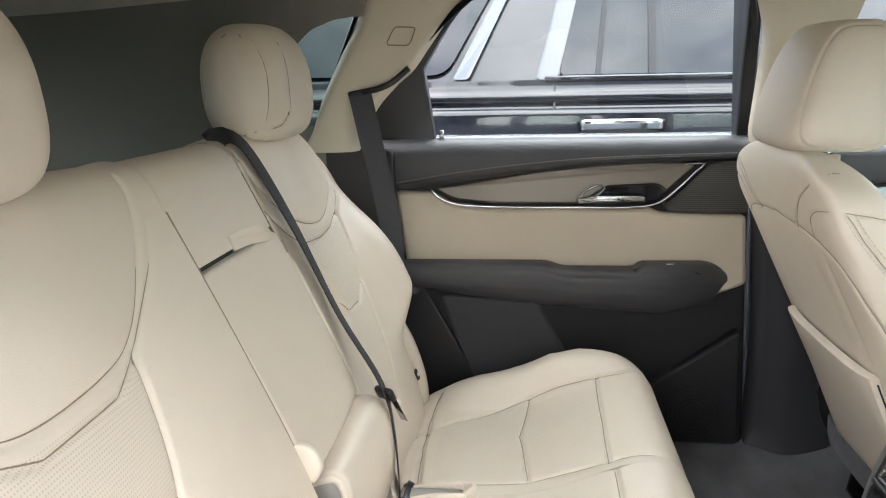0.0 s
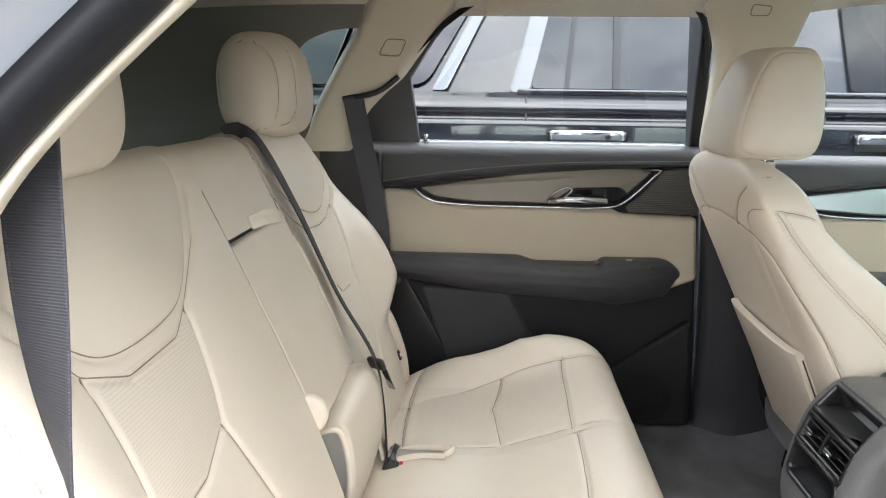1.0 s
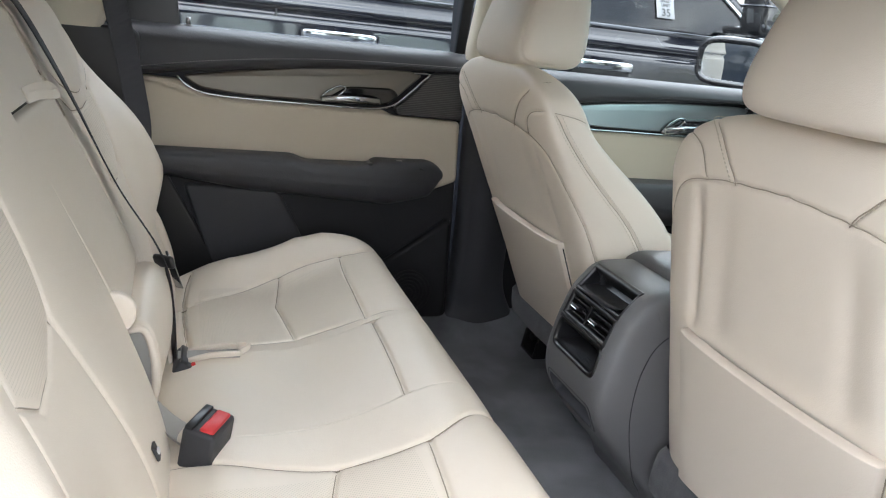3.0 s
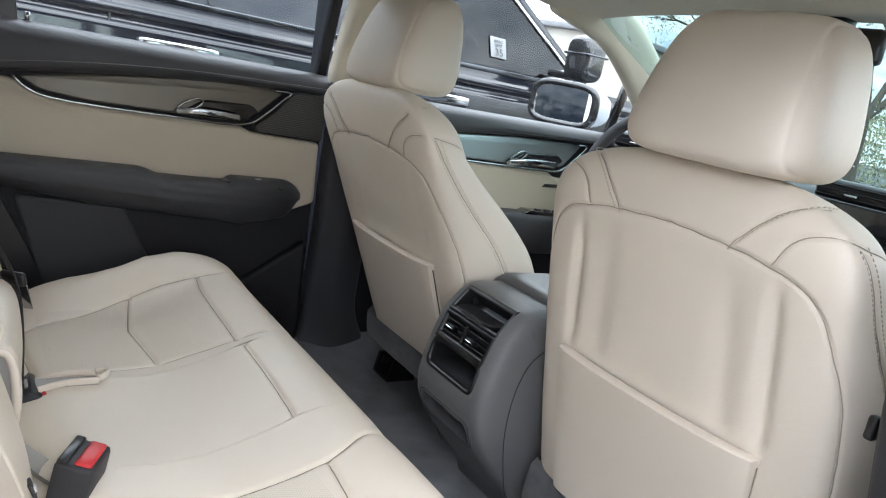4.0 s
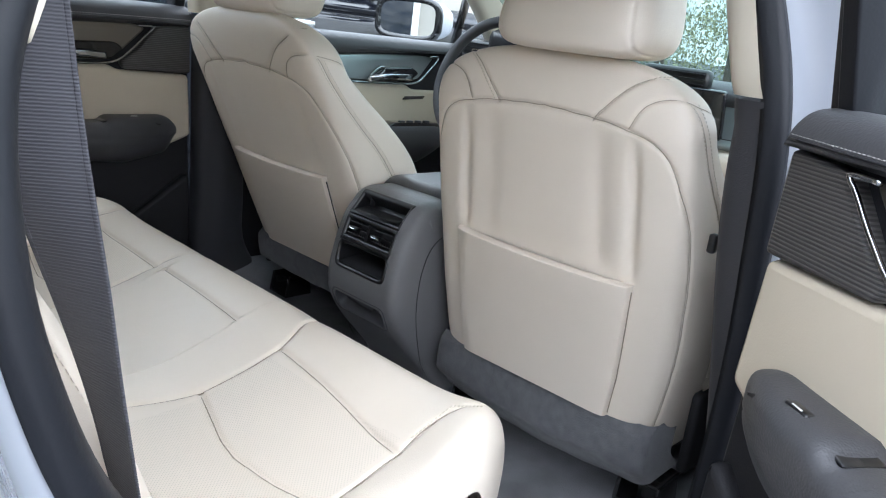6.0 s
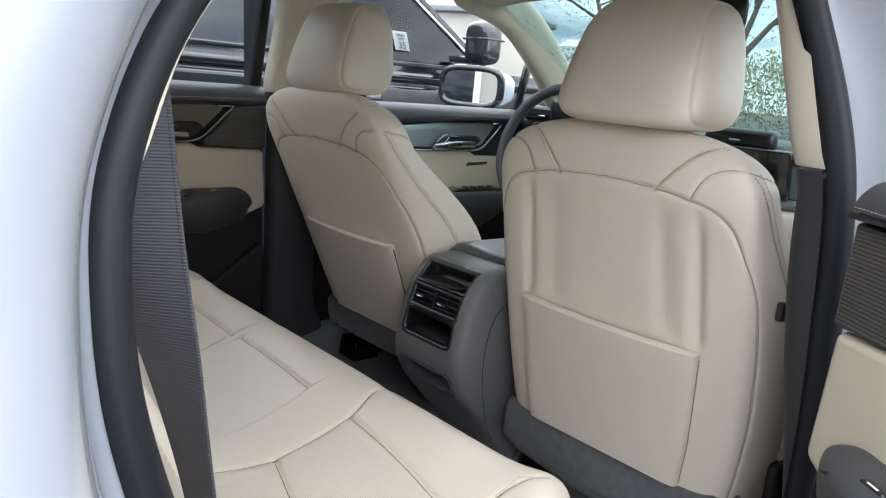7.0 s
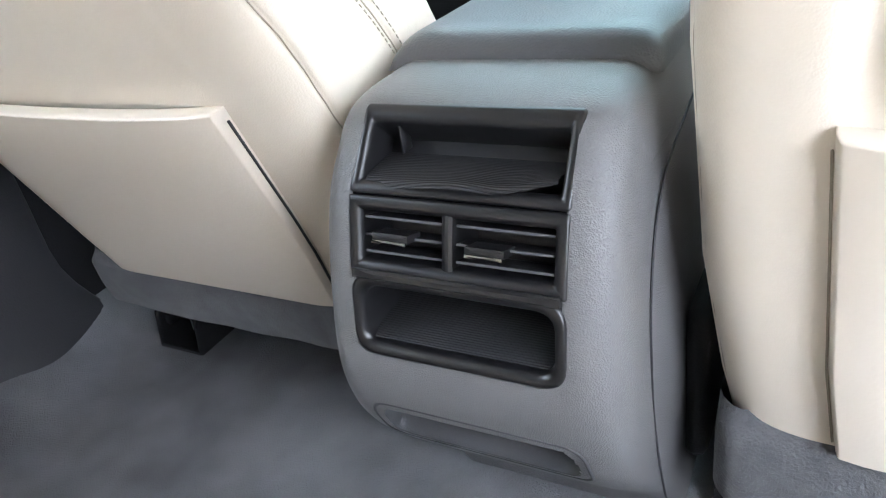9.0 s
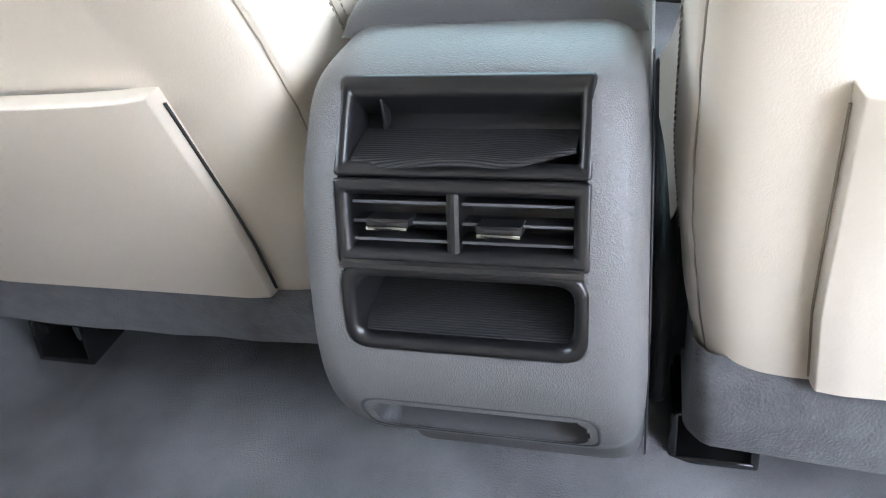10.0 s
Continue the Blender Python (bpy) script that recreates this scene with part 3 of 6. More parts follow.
def aperture(side):
    """Rubber seal round the rear door opening, and the white body flange outside it."""
    line = [(0.395, 0.712, 0.62), (0.405, 0.720, 0.85), (0.404, 0.712, 1.05), (0.396, 0.692, 1.26), (0.380, 0.632, 1.44), (0.350, 0.585, 1.545), (0.27, 0.560, 1.60),
            (0.10, 0.55, 1.615), (-0.065, 0.555, 1.597), (-0.190, 0.572, 1.522), (-0.280, 0.592, 1.438), (-0.364, 0.617, 1.349), (-0.409, 0.646, 1.265),
            (-0.419, 0.665, 1.19), (-0.410, 0.678, 1.11), (-0.378, 0.687, 1.02), (-0.302, 0.694, 0.92), (-0.215, 0.698, 0.80), (-0.175, 0.70, 0.68), (-0.12, 0.702, 0.60),
            (0.0, 0.704, 0.565), (0.30, 0.704, 0.56)]
    if side > 0:
        line = [(x, y + 0.035, z) for x, y, z in line]
    pts = spline([(x, side * y, z) for x, y, z in line], 260, closed=True)
    root = thing("trim_door_seal", "black rubber seal round the rear door opening", "door seal", kind="structure")
    out = np.gradient(pts, axis=0)
    mid = np.array([0.0, side * 0.66, 1.08])
    ups = np.tile(np.array([0.0, side * 1.0, 0.0]), (len(pts), 1))
    # seal profile: inner lip and outer bulb
    prof = [(-0.003, 0.0), (0.001, 0.007), (0.010, 0.009), (0.018, 0.012), (0.025, 0.020), (0.021, 0.029), (0.008, 0.029), (0.000, 0.020), (-0.004, 0.007)]
    if side > 0:
        prof = [(-a * 0.5, b * 0.5 + 0.015) for a, b in prof]
    sweep("seal", pts, prof, rubber, root, up=ups, closed=True)
    if side > 0:
        return root
    # beige trim lip inside the seal
    lip = spline([(x + (0.006 if x < 0.2 else 0.0), side * (y - 0.008), z - (0.008 if z > 1.5 else 0.0)) for x, y, z in line[7:13]], 60)
    sweep("trim_lip", lip, oblong(0.007, 0.014), pillar_trim, root, "thin beige trim lip", up=(0, side, 0))
    # painted flange: sheets running outwards and away from the opening
    c = pts - mid
    away = c.copy()
    away[:, 1] = 0
    away /= np.linalg.norm(away, axis=1, keepdims=True)
    P = []
    prof2 = [(0.004, 0.004), (0.014, 0.014), (0.028, 0.030), (0.040, 0.055), (0.046, 0.085), (0.060, 0.118), (0.085, 0.145), (0.12, 0.160), (0.17, 0.168)]
    sm = spline([(a, b, 0) for a, b in prof2], 26)
    for a, b, _ in sm:
        P.append(pts + away * a + np.array([0, side * b, 0]))
    P = np.array(P)
    P = np.concatenate([P, P[:, :1]], 1)
    surface("flange", P, white_paint, root, "white painted door opening flange", out=(0, side, 0))
    rim = P[-1]
    rim = rim[(rim[:, 0] < -0.05) & (rim[:, 2] > 0.60)]
    rim = rim[np.argsort(-rim[:, 2])]
    Q = []
    for p in rim:
        z1 = p[2] + 0.03 * (p[2] > 1.4)
        y1 = side * (0.862 - 0.22 * smooth(1.18, 1.68, p[2]) ** 1.2 + 0.02 * math.sin(p[2] * 4))
        row = []
        for t in np.linspace(0, 1, 40):
            x = p[0] * (1 - t) + -1.62 * t
            k = smooth(0, 0.25, t)
            row.append((x, p[1] * (1 - k) + y1 * k + side * -0.10 * smooth(0.6, 1.0, t), p[2] * (1 - t) + z1 * t))
        Q.append(row)
    surface("quarter_panel", Q, white_paint, root, "white painted rear quarter panel", out=(0, side, 0))
    return root


def body_side(side, closed_rear):
    """White outer skin above and below the openings, as plain plates that close the car."""
    root = thing("wall_body_side", "white painted car body side", "car body", kind="structure")
    if side > 0:
        P = []
        for x in np.linspace(-0.46, -1.62, 60):
            row = []
            for z in np.linspace(0.45, 1.66, 30):
                y = 0.855 - 0.20 * smooth(1.20, 1.66, z) ** 1.2 - 0.10 * smooth(-1.0, -1.65, x) + 0.02 * math.sin(z * 4)
                row.append((x, side * y, z))
            P.append(row)
        hole = lambda m: (m[:, 2] > 1.29) & (m[:, 2] < 1.54) & (m[:, 0] < -0.46) & (m[:, 0] > -0.66)
        surface("quarter_panel", P, white_paint, root, out=(0, side, 0), hole=hole)
    box("sill", (2.3, 0.10, 0.10), (0.35, side * 0.80, 0.50), white_paint, root, bevel=0.03)
    box("sill_cover", (2.2, 0.08, 0.055), (0.40, side * 0.722, 0.553), plastic_dark, root, "dark scuffed plastic sill cover", bevel=0.016)
    return root


shell_floor()
ceiling()
tail()
for s in (1, -1):
    rail(s)
    c_pillar(s)
    quarter(s)
    b_pillar(s)
    aperture(s)
    body_side(s, s > 0)


# ---------- rear bench ----------
CUSH = spline([(-0.32, 0.66), (-0.285, 0.738), (-0.21, 0.768), (-0.12, 0.770), (-0.05, 0.778), (0.02, 0.800), (0.08, 0.826), (0.125, 0.838), (0.16, 0.833),
               (0.185, 0.810), (0.196, 0.77), (0.192, 0.71), (0.178, 0.65), (0.165, 0.59)], 270)
BACK = spline([(-0.252, 0.70), (-0.256, 0.765), (-0.277, 0.85), (-0.320, 0.97), (-0.372, 1.09), (-0.425, 1.205), (-0.455, 1.268), (-0.472, 1.300),
               (-0.495, 1.317), (-0.53, 1.320), (-0.57, 1.30), (-0.60, 1.24)], 300)
CUT_R, CUT_L, EDGE = -0.088, 0.168, 0.605


def edge_drop(y, lo, hi, r):
    e = np.minimum(np.maximum(np.minimum(y - lo, hi - y), 0), r)
    return r - np.sqrt(np.maximum(r * r - (r - e) ** 2, 0))


def cushion(name, lo, hi, seams, parent, outer, perf=None):
    """outer: +1 / -1 where the cushion ends at a door, 0 between its neighbours."""
    ys = np.unique(np.r_[np.linspace(lo, lo + 0.02, 9), np.linspace(lo, hi, int((hi - lo) / 0.0027)), np.linspace(hi - 0.02, hi, 9)])
    P = np.zeros((len(CUSH), len(ys), 3))
    t = np.gradient(CUSH, axis=0)
    nx, nz = -t[:, 1], t[:, 0]
    ln = np.hypot(nx, nz)
    nx, nz = nx / ln, nz / ln
    for j, y in enumerate(ys):
        a = abs(y)
        lift = 0.0
        if outer:
            if outer > 0:
                lift = np.interp(CUSH[:, 0], [-0.26, -0.206, -0.147, -0.067, 0.023, 0.079, 0.123, 0.168, 0.20], [0.0, 0.016, 0.038, 0.052, 0.058, 0.044, 0.024, 0.008, 0.0])
                lift = lift * math.exp(-((a - 0.555) / 0.07) ** 2)
            else:
                lift = 0.016 * smooth(-0.30, -0.02, CUSH[:, 0]) * math.exp(-((a - 0.545) / 0.06) ** 2)
            r_in, r_out = 0.006, 0.045
            e_in = (y - lo) if outer > 0 else (hi - y)
            e_out = (hi - y) if outer > 0 else (y - lo)
            drop = (r_in - math.sqrt(max(r_in ** 2 - (r_in - min(max(e_in, 0), r_in)) ** 2, 0))) + (r_out - math.sqrt(max(r_out ** 2 - (r_out - min(max(e_out, 0), r_out)) ** 2, 0)))
        else:
            drop = float(edge_drop(np.array([y]), lo, hi, 0.006)[0])
        back = (0.030 if outer > 0 else 0.075) * smooth(0.50, 0.605, a) ** 1.6 if outer else 0.0
        w = smooth(-0.15, 0.16, CUSH[:, 0])
        sag = 0.006 * np.sin(np.pi * (y - lo) / (hi - lo)) * smooth(0.05, -0.1, CUSH[:, 0])
        off = lift * smooth(0.58, 0.72, CUSH[:, 1]) - drop - sag
        P[:, j, 0] = CUSH[:, 0] + nx * off - back * w
        P[:, j, 1] = y
        P[:, j, 2] = CUSH[:, 1] + nz * off
    pick = None
    if perf:
        pick = lambda m: (m[:, 0] > perf[0]) & (m[:, 0] < perf[1]) & (m[:, 1] > perf[2]) & (m[:, 1] < perf[3]) & (m[:, 2] > 0.74)
    return surface(name, P, [leather, leather_perf], parent, seams=seams, out=(0.2, 0, 1), pick=pick, cord=seam_dark)


def sm_line(pts, n=40):
    return spline([(*p, 0) if len(p) == 2 else p for p in pts], n)


def pieces(*pts):
    """Straight legs, kept sharp at the corners."""
    return np.array([(*p, 0) if len(p) == 2 else p for p in pts], float)


TOPVIEW = (1, 1, 0)
bench = thing("rear_bench_seat", "cream leather rear bench seat with stitched panels and folding armrest", "car seat", (0, 0, 0.55))


def rib(line, w=0.0032, d=0.0040, puff=0.0026, view=TOPVIEW):
    return (line, w, d, puff, view)


cl = [rib(sm_line([(-0.26, 0.405), (-0.16, 0.445), (-0.048, 0.486), (0.077, 0.487), (0.13, 0.495), (0.22, 0.55)])),
      rib(pieces((-0.048, 0.486), (-0.066, 0.375), (-0.062, 0.345), (-0.051, 0.21))),
      rib(sm_line([(0.077, 0.487), (0.075, 0.34), (0.072, 0.196)])),
      rib(sm_line([(-0.228, 0.19), (-0.237, 0.30), (-0.240, 0.42), (-0.236, 0.50), (-0.225, 0.56)]), w=0.004, d=0.011, puff=0.004),
      rib(sm_line([(-0.29, 0.205), (-0.05, 0.208), (0.072, 0.198), (0.14, 0.192), (0.22, 0.190)]), d=0.003, puff=0.001)]
cushion("cushion_left", CUT_L, EDGE, cl, bench, 1, (-0.21, 0.072, 0.215, 0.47))
cm = [rib(sm_line([(0.078, 0.167), (0.076, 0.04), (0.070, -0.087)]))]
cushion("cushion_middle", CUT_R - 0.006, CUT_L + 0.006, cm, bench, 0)
cr = [rib(sm_line([(-0.27, -0.125), (-0.16, -0.155), (-0.047, -0.189), (0.07, -0.204), (0.14, -0.178), (0.22, -0.165)])),
      rib(pieces((-0.047, -0.189), (-0.080, -0.305), (-0.086, -0.345), (-0.080, -0.42), (-0.066, -0.50))),
      rib(sm_line([(0.07, -0.204), (0.056, -0.35), (0.030, -0.508)])),
      rib(sm_line([(-0.24, -0.47), (-0.066, -0.50), (0.030, -0.508), (0.10, -0.512), (0.17, -0.53)]))]
cushion("cushion_right", -EDGE, CUT_R, cr, bench, -1, (-0.22, 0.05, -0.495, -0.205))
stitches("stitching", [(0.03 + 0.012, -0.518, 0.829), (0.10, -0.524, 0.856), (0.15, -0.535, 0.846)], bench, thread, lift=(0, 0, 0.004))

SIDEVIEW = (0, 1, 1)


def back_x(z):
    return np.interp(z, BACK[:225, 1], BACK[:225, 0])


def backrest(name, lo, hi, seams, parent, outer, rows=slice(None), proud=0.0, perf=None, round_r=0.014):
    prof = BACK[rows]
    ys = np.unique(np.r_[np.linspace(lo, lo + 0.02, 9), np.linspace(lo, hi, int((hi - lo) / 0.0027)), np.linspace(hi - 0.02, hi, 9)])
    t = np.gradient(prof, axis=0)
    nx, nz = t[:, 1], -t[:, 0]
    ln = np.hypot(nx, nz)
    nx, nz = nx / ln, nz / ln
    P = np.zeros((len(prof), len(ys), 3))
    for j, y in enumerate(ys):
        a = abs(y)
        if outer:
            r_in, r_out = round_r, (0.055 if outer > 0 else 0.10)
            e_in = (y - lo) if outer > 0 else (hi - y)
            e_out = (hi - y) if outer > 0 else (y - lo)
            drop = (r_in - math.sqrt(max(r_in ** 2 - (r_in - min(max(e_in, 0), r_in)) ** 2, 0))) + (r_out - math.sqrt(max(r_out ** 2 - (r_out - min(max(e_out, 0), r_out)) ** 2, 0)))
            lift = (0.050 if outer > 0 else 0.012) * np.exp(-((a - 0.545) / 0.055) ** 2) * smooth(*((0.89, 0.995) if outer > 0 else (0.70, 0.85)), prof[:, 1]) * smooth(1.28, 1.02, prof[:, 1])
            lift = lift + 0.010 * np.exp(-((a - 0.36) / 0.09) ** 2) * smooth(1.12, 1.22, prof[:, 1])
            lift = lift - 0.012 * np.exp(-((a - 0.36) / 0.10) ** 2) * smooth(1.12, 0.95, prof[:, 1])
        else:
            drop, lift = float(edge_drop(np.array([y]), lo, hi, round_r)[0]), 0.0
        off = lift - drop + proud
        P[:, j, 0] = prof[:, 0] + nx * off
        P[:, j, 1] = y - (y - lo) / (hi - lo) * 0.07 * smooth(0.985, 0.90, prof[:, 1]) if outer > 0 else y
        P[:, j, 2] = prof[:, 1] + nz * off
        if outer:
            down = 0.10 * smooth(0.46, 0.605, a) ** 1.6
            P[:, j, 2] -= down * smooth(1.05, 1.30, prof[:, 1])
            P[:, j, 0] += down * 0.45 * smooth(1.05, 1.30, prof[:, 1])
    pick = None
    if perf:
        pick = lambda m: perf(m)
    return surface(name, P, [leather, leather_perf_back], parent, seams=seams, out=(1, 0, 0.3), pick=pick, cord=seam_dark)


leather_perf_back = perforated("perforated_cream_leather_back", CREAM, 0.0034)
leather_perf_back.node_tree.nodes["Mapping"].inputs["Rotation"].default_value = (0, radians(90), 0)
leather_perf_back.node_tree.nodes["Mapping"].inputs["Scale"].default_value = (294, 294, 294)


def back_seams(s):
    """Stitched lines of an outer backrest, in (y, z), for side s."""
    L = lambda *pts: spline([(0, s * y, z) for y, z in pts], 50)
    K = lambda *pts: np.array([(0, s * y, z) for y, z in pts], float)
    v = SIDEVIEW
    if s > 0:
        return [rib(L((0.165, 1.315), (0.185, 1.262), (0.222, 1.213), (0.265, 1.184), (0.338, 1.167), (0.405, 1.172), (0.468, 1.192), (0.520, 1.228), (0.540, 1.29)), view=v),
                rib(K((0.168, 1.215), (0.21, 1.172), (0.25, 1.150), (0.334, 1.143), (0.40, 1.146), (0.468, 1.164), (0.55, 1.225)), view=v),
                rib(K((0.25, 1.150), (0.285, 1.045), (0.315, 1.020), (0.385, 1.016), (0.437, 1.045), (0.468, 1.164)), view=v),
                rib(L((0.285, 1.045), (0.265, 0.94), (0.245, 0.84), (0.235, 0.76)), view=v),
                rib(L((0.437, 1.045), (0.425, 0.96), (0.395, 0.88), (0.36, 0.80)), view=v)]
    return [rib(L((0.135, 1.31), (0.155, 1.265), (0.205, 1.215), (0.255, 1.180), (0.305, 1.166), (0.42, 1.163), (0.475, 1.185), (0.52, 1.245), (0.535, 1.31)), view=v),
            rib(K((0.125, 1.27), (0.17, 1.222), (0.265, 1.164), (0.315, 1.143), (0.42, 1.141), (0.478, 1.162), (0.55, 1.24)), view=v),
            rib(K((0.265, 1.164), (0.305, 1.045), (0.375, 1.018), (0.43, 1.018), (0.478, 1.048), (0.478, 1.162)), view=v),
            rib(L((0.305, 1.045), (0.27, 0.94), (0.245, 0.84), (0.235, 0.74)), view=v),
            rib(L((0.478, 1.048), (0.50, 0.95), (0.515, 0.84), (0.52, 0.74)), view=v)]


def perf_zone(s):
    hexa = [(0.256, 1.140), (0.291, 1.050), (0.318, 1.029), (0.382, 1.025), (0.429, 1.049), (0.456, 1.150)] if s > 0 else \
        [(0.275, 1.152), (0.310, 1.053), (0.376, 1.028), (0.430, 1.028), (0.470, 1.053), (0.470, 1.150)]

    def inside(m):
        ok = m[:, 0] < 9
        for (a, b), (c, d) in zip(hexa, hexa[1:] + hexa[:1]):
            ok &= (c - a) * (m[:, 2] - b) - (d - b) * (s * m[:, 1] - a) > 0
        return ok
    return inside


backrest("backrest_left", CUT_L, EDGE, back_seams(1), bench, 1, round_r=0.006, perf=perf_zone(1))
backrest("backrest_right", -0.618, CUT_R, back_seams(-1), bench, -1, round_r=0.009, perf=perf_zone(-1))
for dy in (0.0, 0.009):
    stitches("stitching", spline([(-0.4229, -0.5657 + dy, 1.1706), (-0.4028, -0.5702 + dy, 1.1296), (-0.3825, -0.5726 + dy, 1.0904), (-0.3654, -0.5741 + dy, 1.0539), (-0.332, -0.5755 + dy, 0.98)], 60), bench, vinyl, 0.0045, 0.0028, 0.0006, (0.0012, 0, 0.0006))
# middle: head pad, folding armrest and the hollow below it
i_arm0 = int(np.argmin(np.abs(BACK[:225, 1] - 0.926)))
i_arm1 = int(np.argmin(np.abs(BACK[:225, 1] - 1.196)))
backrest("middle_pad", CUT_R + 0.002, CUT_L - 0.002, [], bench, 0, slice(i_arm1 + 1, None), -0.005, round_r=0.006)


def armrest():
    prof = BACK[i_arm0:i_arm1]
    lo, hi = CUT_R - 0.001, CUT_L + 0.001
    n = len(prof)
    ys = np.linspace(lo, hi, 70)
    P = np.zeros((n + 30, len(ys), 3))
    for j, y in enumerate(ys):
        d = float(edge_drop(np.array([y]), lo, hi, 0.0035)[0])
        tip = 0.012 * math.cos((y - lo) / (hi - lo) * math.pi - math.pi / 2) - 0.012
        for i in range(n):
            s = i / (n - 1)
            e = min(s * 0.25, (1 - s) * 0.25)
            r = 0.010
            drop = r - math.sqrt(max(r * r - (r - min(e, r)) ** 2, 0))
            k = -0.004 - d - drop
            P[30 + i, j] = (prof[i, 0] + 0.91 * k, y, prof[i, 1] + 0.42 * k - tip * (1 - s))
        for i in range(30):
            # bottom end turns in under the armrest
            q = i / 29
            P[i, j] = P[30, j] + np.array([-0.09 * (1 - q), 0, 0.012 * (1 - q)])
    surface("armrest", P, leather, bench, "folded-up cream leather centre armrest", out=(1, 0, 0.3), cord=seam_dark)
    # pull loop
    pts = spline([(-0.428, 0.02, 1.198), (-0.418, 0.05, 1.200), (-0.404, 0.072, 1.199), (-0.400, 0.084, 1.203), (-0.410, 0.078, 1.209), (-0.424, 0.05, 1.208), (-0.43, 0.02, 1.205)], 40)
    sweep("pull_loop", pts, oblong(0.013, 0.0022), leather, bench, "cream leather pull strap", up=(0.9, 0, 0.43))


armrest()
sweep("armrest_joint", [(back_x(z) - 0.0052, CUT_R + 0.0005, z) for z in np.linspace(0.93, 1.262, 60)], disc(0.0022, 6), seam_dark, bench, "dark joint beside the armrest", up=(0, 1, 0))
cheek_vinyl = material("grey_beige_vinyl", (0.36, 0.345, 0.315), 0.6, grain=0.1, grain_scale=400, vary=0.05)
# lumbar pad below the armrest, standing proud, with a dished cheek on its open side
PAD0, PAD1 = -0.045, 0.170
LUMBAR = spline([(-0.375, 0.885), (-0.345, 0.905), (-0.312, 0.919), (-0.290, 0.921), (-0.277, 0.904), (-0.2695, 0.865), (-0.2685, 0.825), (-0.275, 0.790), (-0.285, 0.755), (-0.295, 0.70)], 90)
t_ = np.gradient(LUMBAR, axis=0)
t_ /= np.linalg.norm(t_, axis=1, keepdims=True)
out_ = np.stack([-t_[:, 1], t_[:, 0]], 1)
P = []
for y in np.r_[np.linspace(PAD0, PAD0 + 0.016, 12), np.linspace(PAD0 + 0.02, PAD1, 34)]:
    d = float(edge_drop(np.array([y]), PAD0, PAD1 + 0.02, 0.012)[0])
    grow = 0.012 * smooth(PAD0, PAD1, y)
    P.append([(x + a * (grow - d), y, z + b * (grow - d)) for (x, z), (a, b) in zip(LUMBAR, out_)])
surface("lumbar_pad", P, leather, bench, "cream leather pad below the armrest", out=(1, 0, 0.3))
rim_ = LUMBAR - out_ * 0.010
P = []
for k in np.linspace(0, 1, 16):
    P.append([(-0.335 + (x + 0.335) * k, PAD0 + 0.010 * (1 - k ** 4) - 0.001, 0.80 + (z - 0.80) * k) for x, z in rim_])
surface("cheek_panel", P, cheek_vinyl, bench, "grey-beige dished cheek panel", out=(0, -1, 0))
sweep("cheek_rim", [(x, PAD0 - 0.001, z) for x, z in (LUMBAR - out_ * 0.007)[6:]], [(a, b * 0.8) for a, b in disc(0.0052, 10)], leather, bench, "rolled leather rim", up=(0, 1, 0))
# sloping floor of the channel beside it
P = []
for y in np.linspace(CUT_R - 0.02, PAD0 + 0.012, 16):
    u = (y - CUT_R) / (PAD0 - CUT_R)
    P.append([(x, y, z + 0.006 * (2 * u - 1) ** 2) for x, z in spline([(-0.37, 0.90), (-0.345, 0.880), (-0.320, 0.848), (-0.276, 0.790), (-0.250, 0.760), (-0.22, 0.735)], 30)])
surface("channel_floor", P, cheek_vinyl, bench, "grey-beige channel beside the pad", out=(0.6, 0, 0.8))
# round cover of the armrest hinge
P = []
for a in np.linspace(0, 2 * math.pi, 40, endpoint=False):
    P.append([(-0.324 + r * math.cos(a), y, 0.955 + r * math.sin(a)) for r, y in ((0.002, -0.0895), (0.022, -0.0892), (0.0265, -0.0885), (0.0278, -0.0865), (0.028, -0.084), (0.028, -0.078), (0.0272, -0.076), (0.022, -0.0752), (0.002, -0.075))])
surface("hinge_cover", P, leather, bench, "round leather hinge cover", close_u=True)
# upright wedge pad between backrest and door
for s in (1,):
    P = []
    for a in np.linspace(0, 2 * math.pi, 36, endpoint=False):
        row = []
        for q in np.linspace(0, 1, 30):
            zz = 0.70 + 0.27 * q
            k = math.sqrt(max(0.0, 1 - max(0, (q - 0.6) / 0.4) ** 2)) * (0.75 + 0.25 * smooth(0, 0.5, q))
            ca, sa = math.cos(a), math.sin(a)
            row.append((back_x(zz) - 0.028 + 0.036 * k * np.sign(ca) * abs(ca) ** 0.75, s * (0.548 + 0.020 * k * np.sign(sa) * abs(sa) ** 0.75), zz))
        P.append(row)
    surface("side_pad", P, leather, bench, close_u=True)
# child-seat anchor tags
for ty in (0.503, -0.205):
    tag = box("anchor_tag", (0.004, 0.016, 0.020), (back_x(0.828) + 0.001, ty, 0.828), ink, bench, "small black anchor tag with a pale symbol", bevel=0.001, turn=(0, -22, 0))
    box("tag_symbol", (0.003, 0.009, 0.006), (back_x(0.828) + 0.0035, ty, 0.829), paper, tag, bevel=0.0005, turn=(0, -22, 0))
# dark gap lining under the backrests
box("base_frame", (0.30, 1.16, 0.22), (-0.02, 0, 0.63), plastic_black, bench, bevel=0.02)


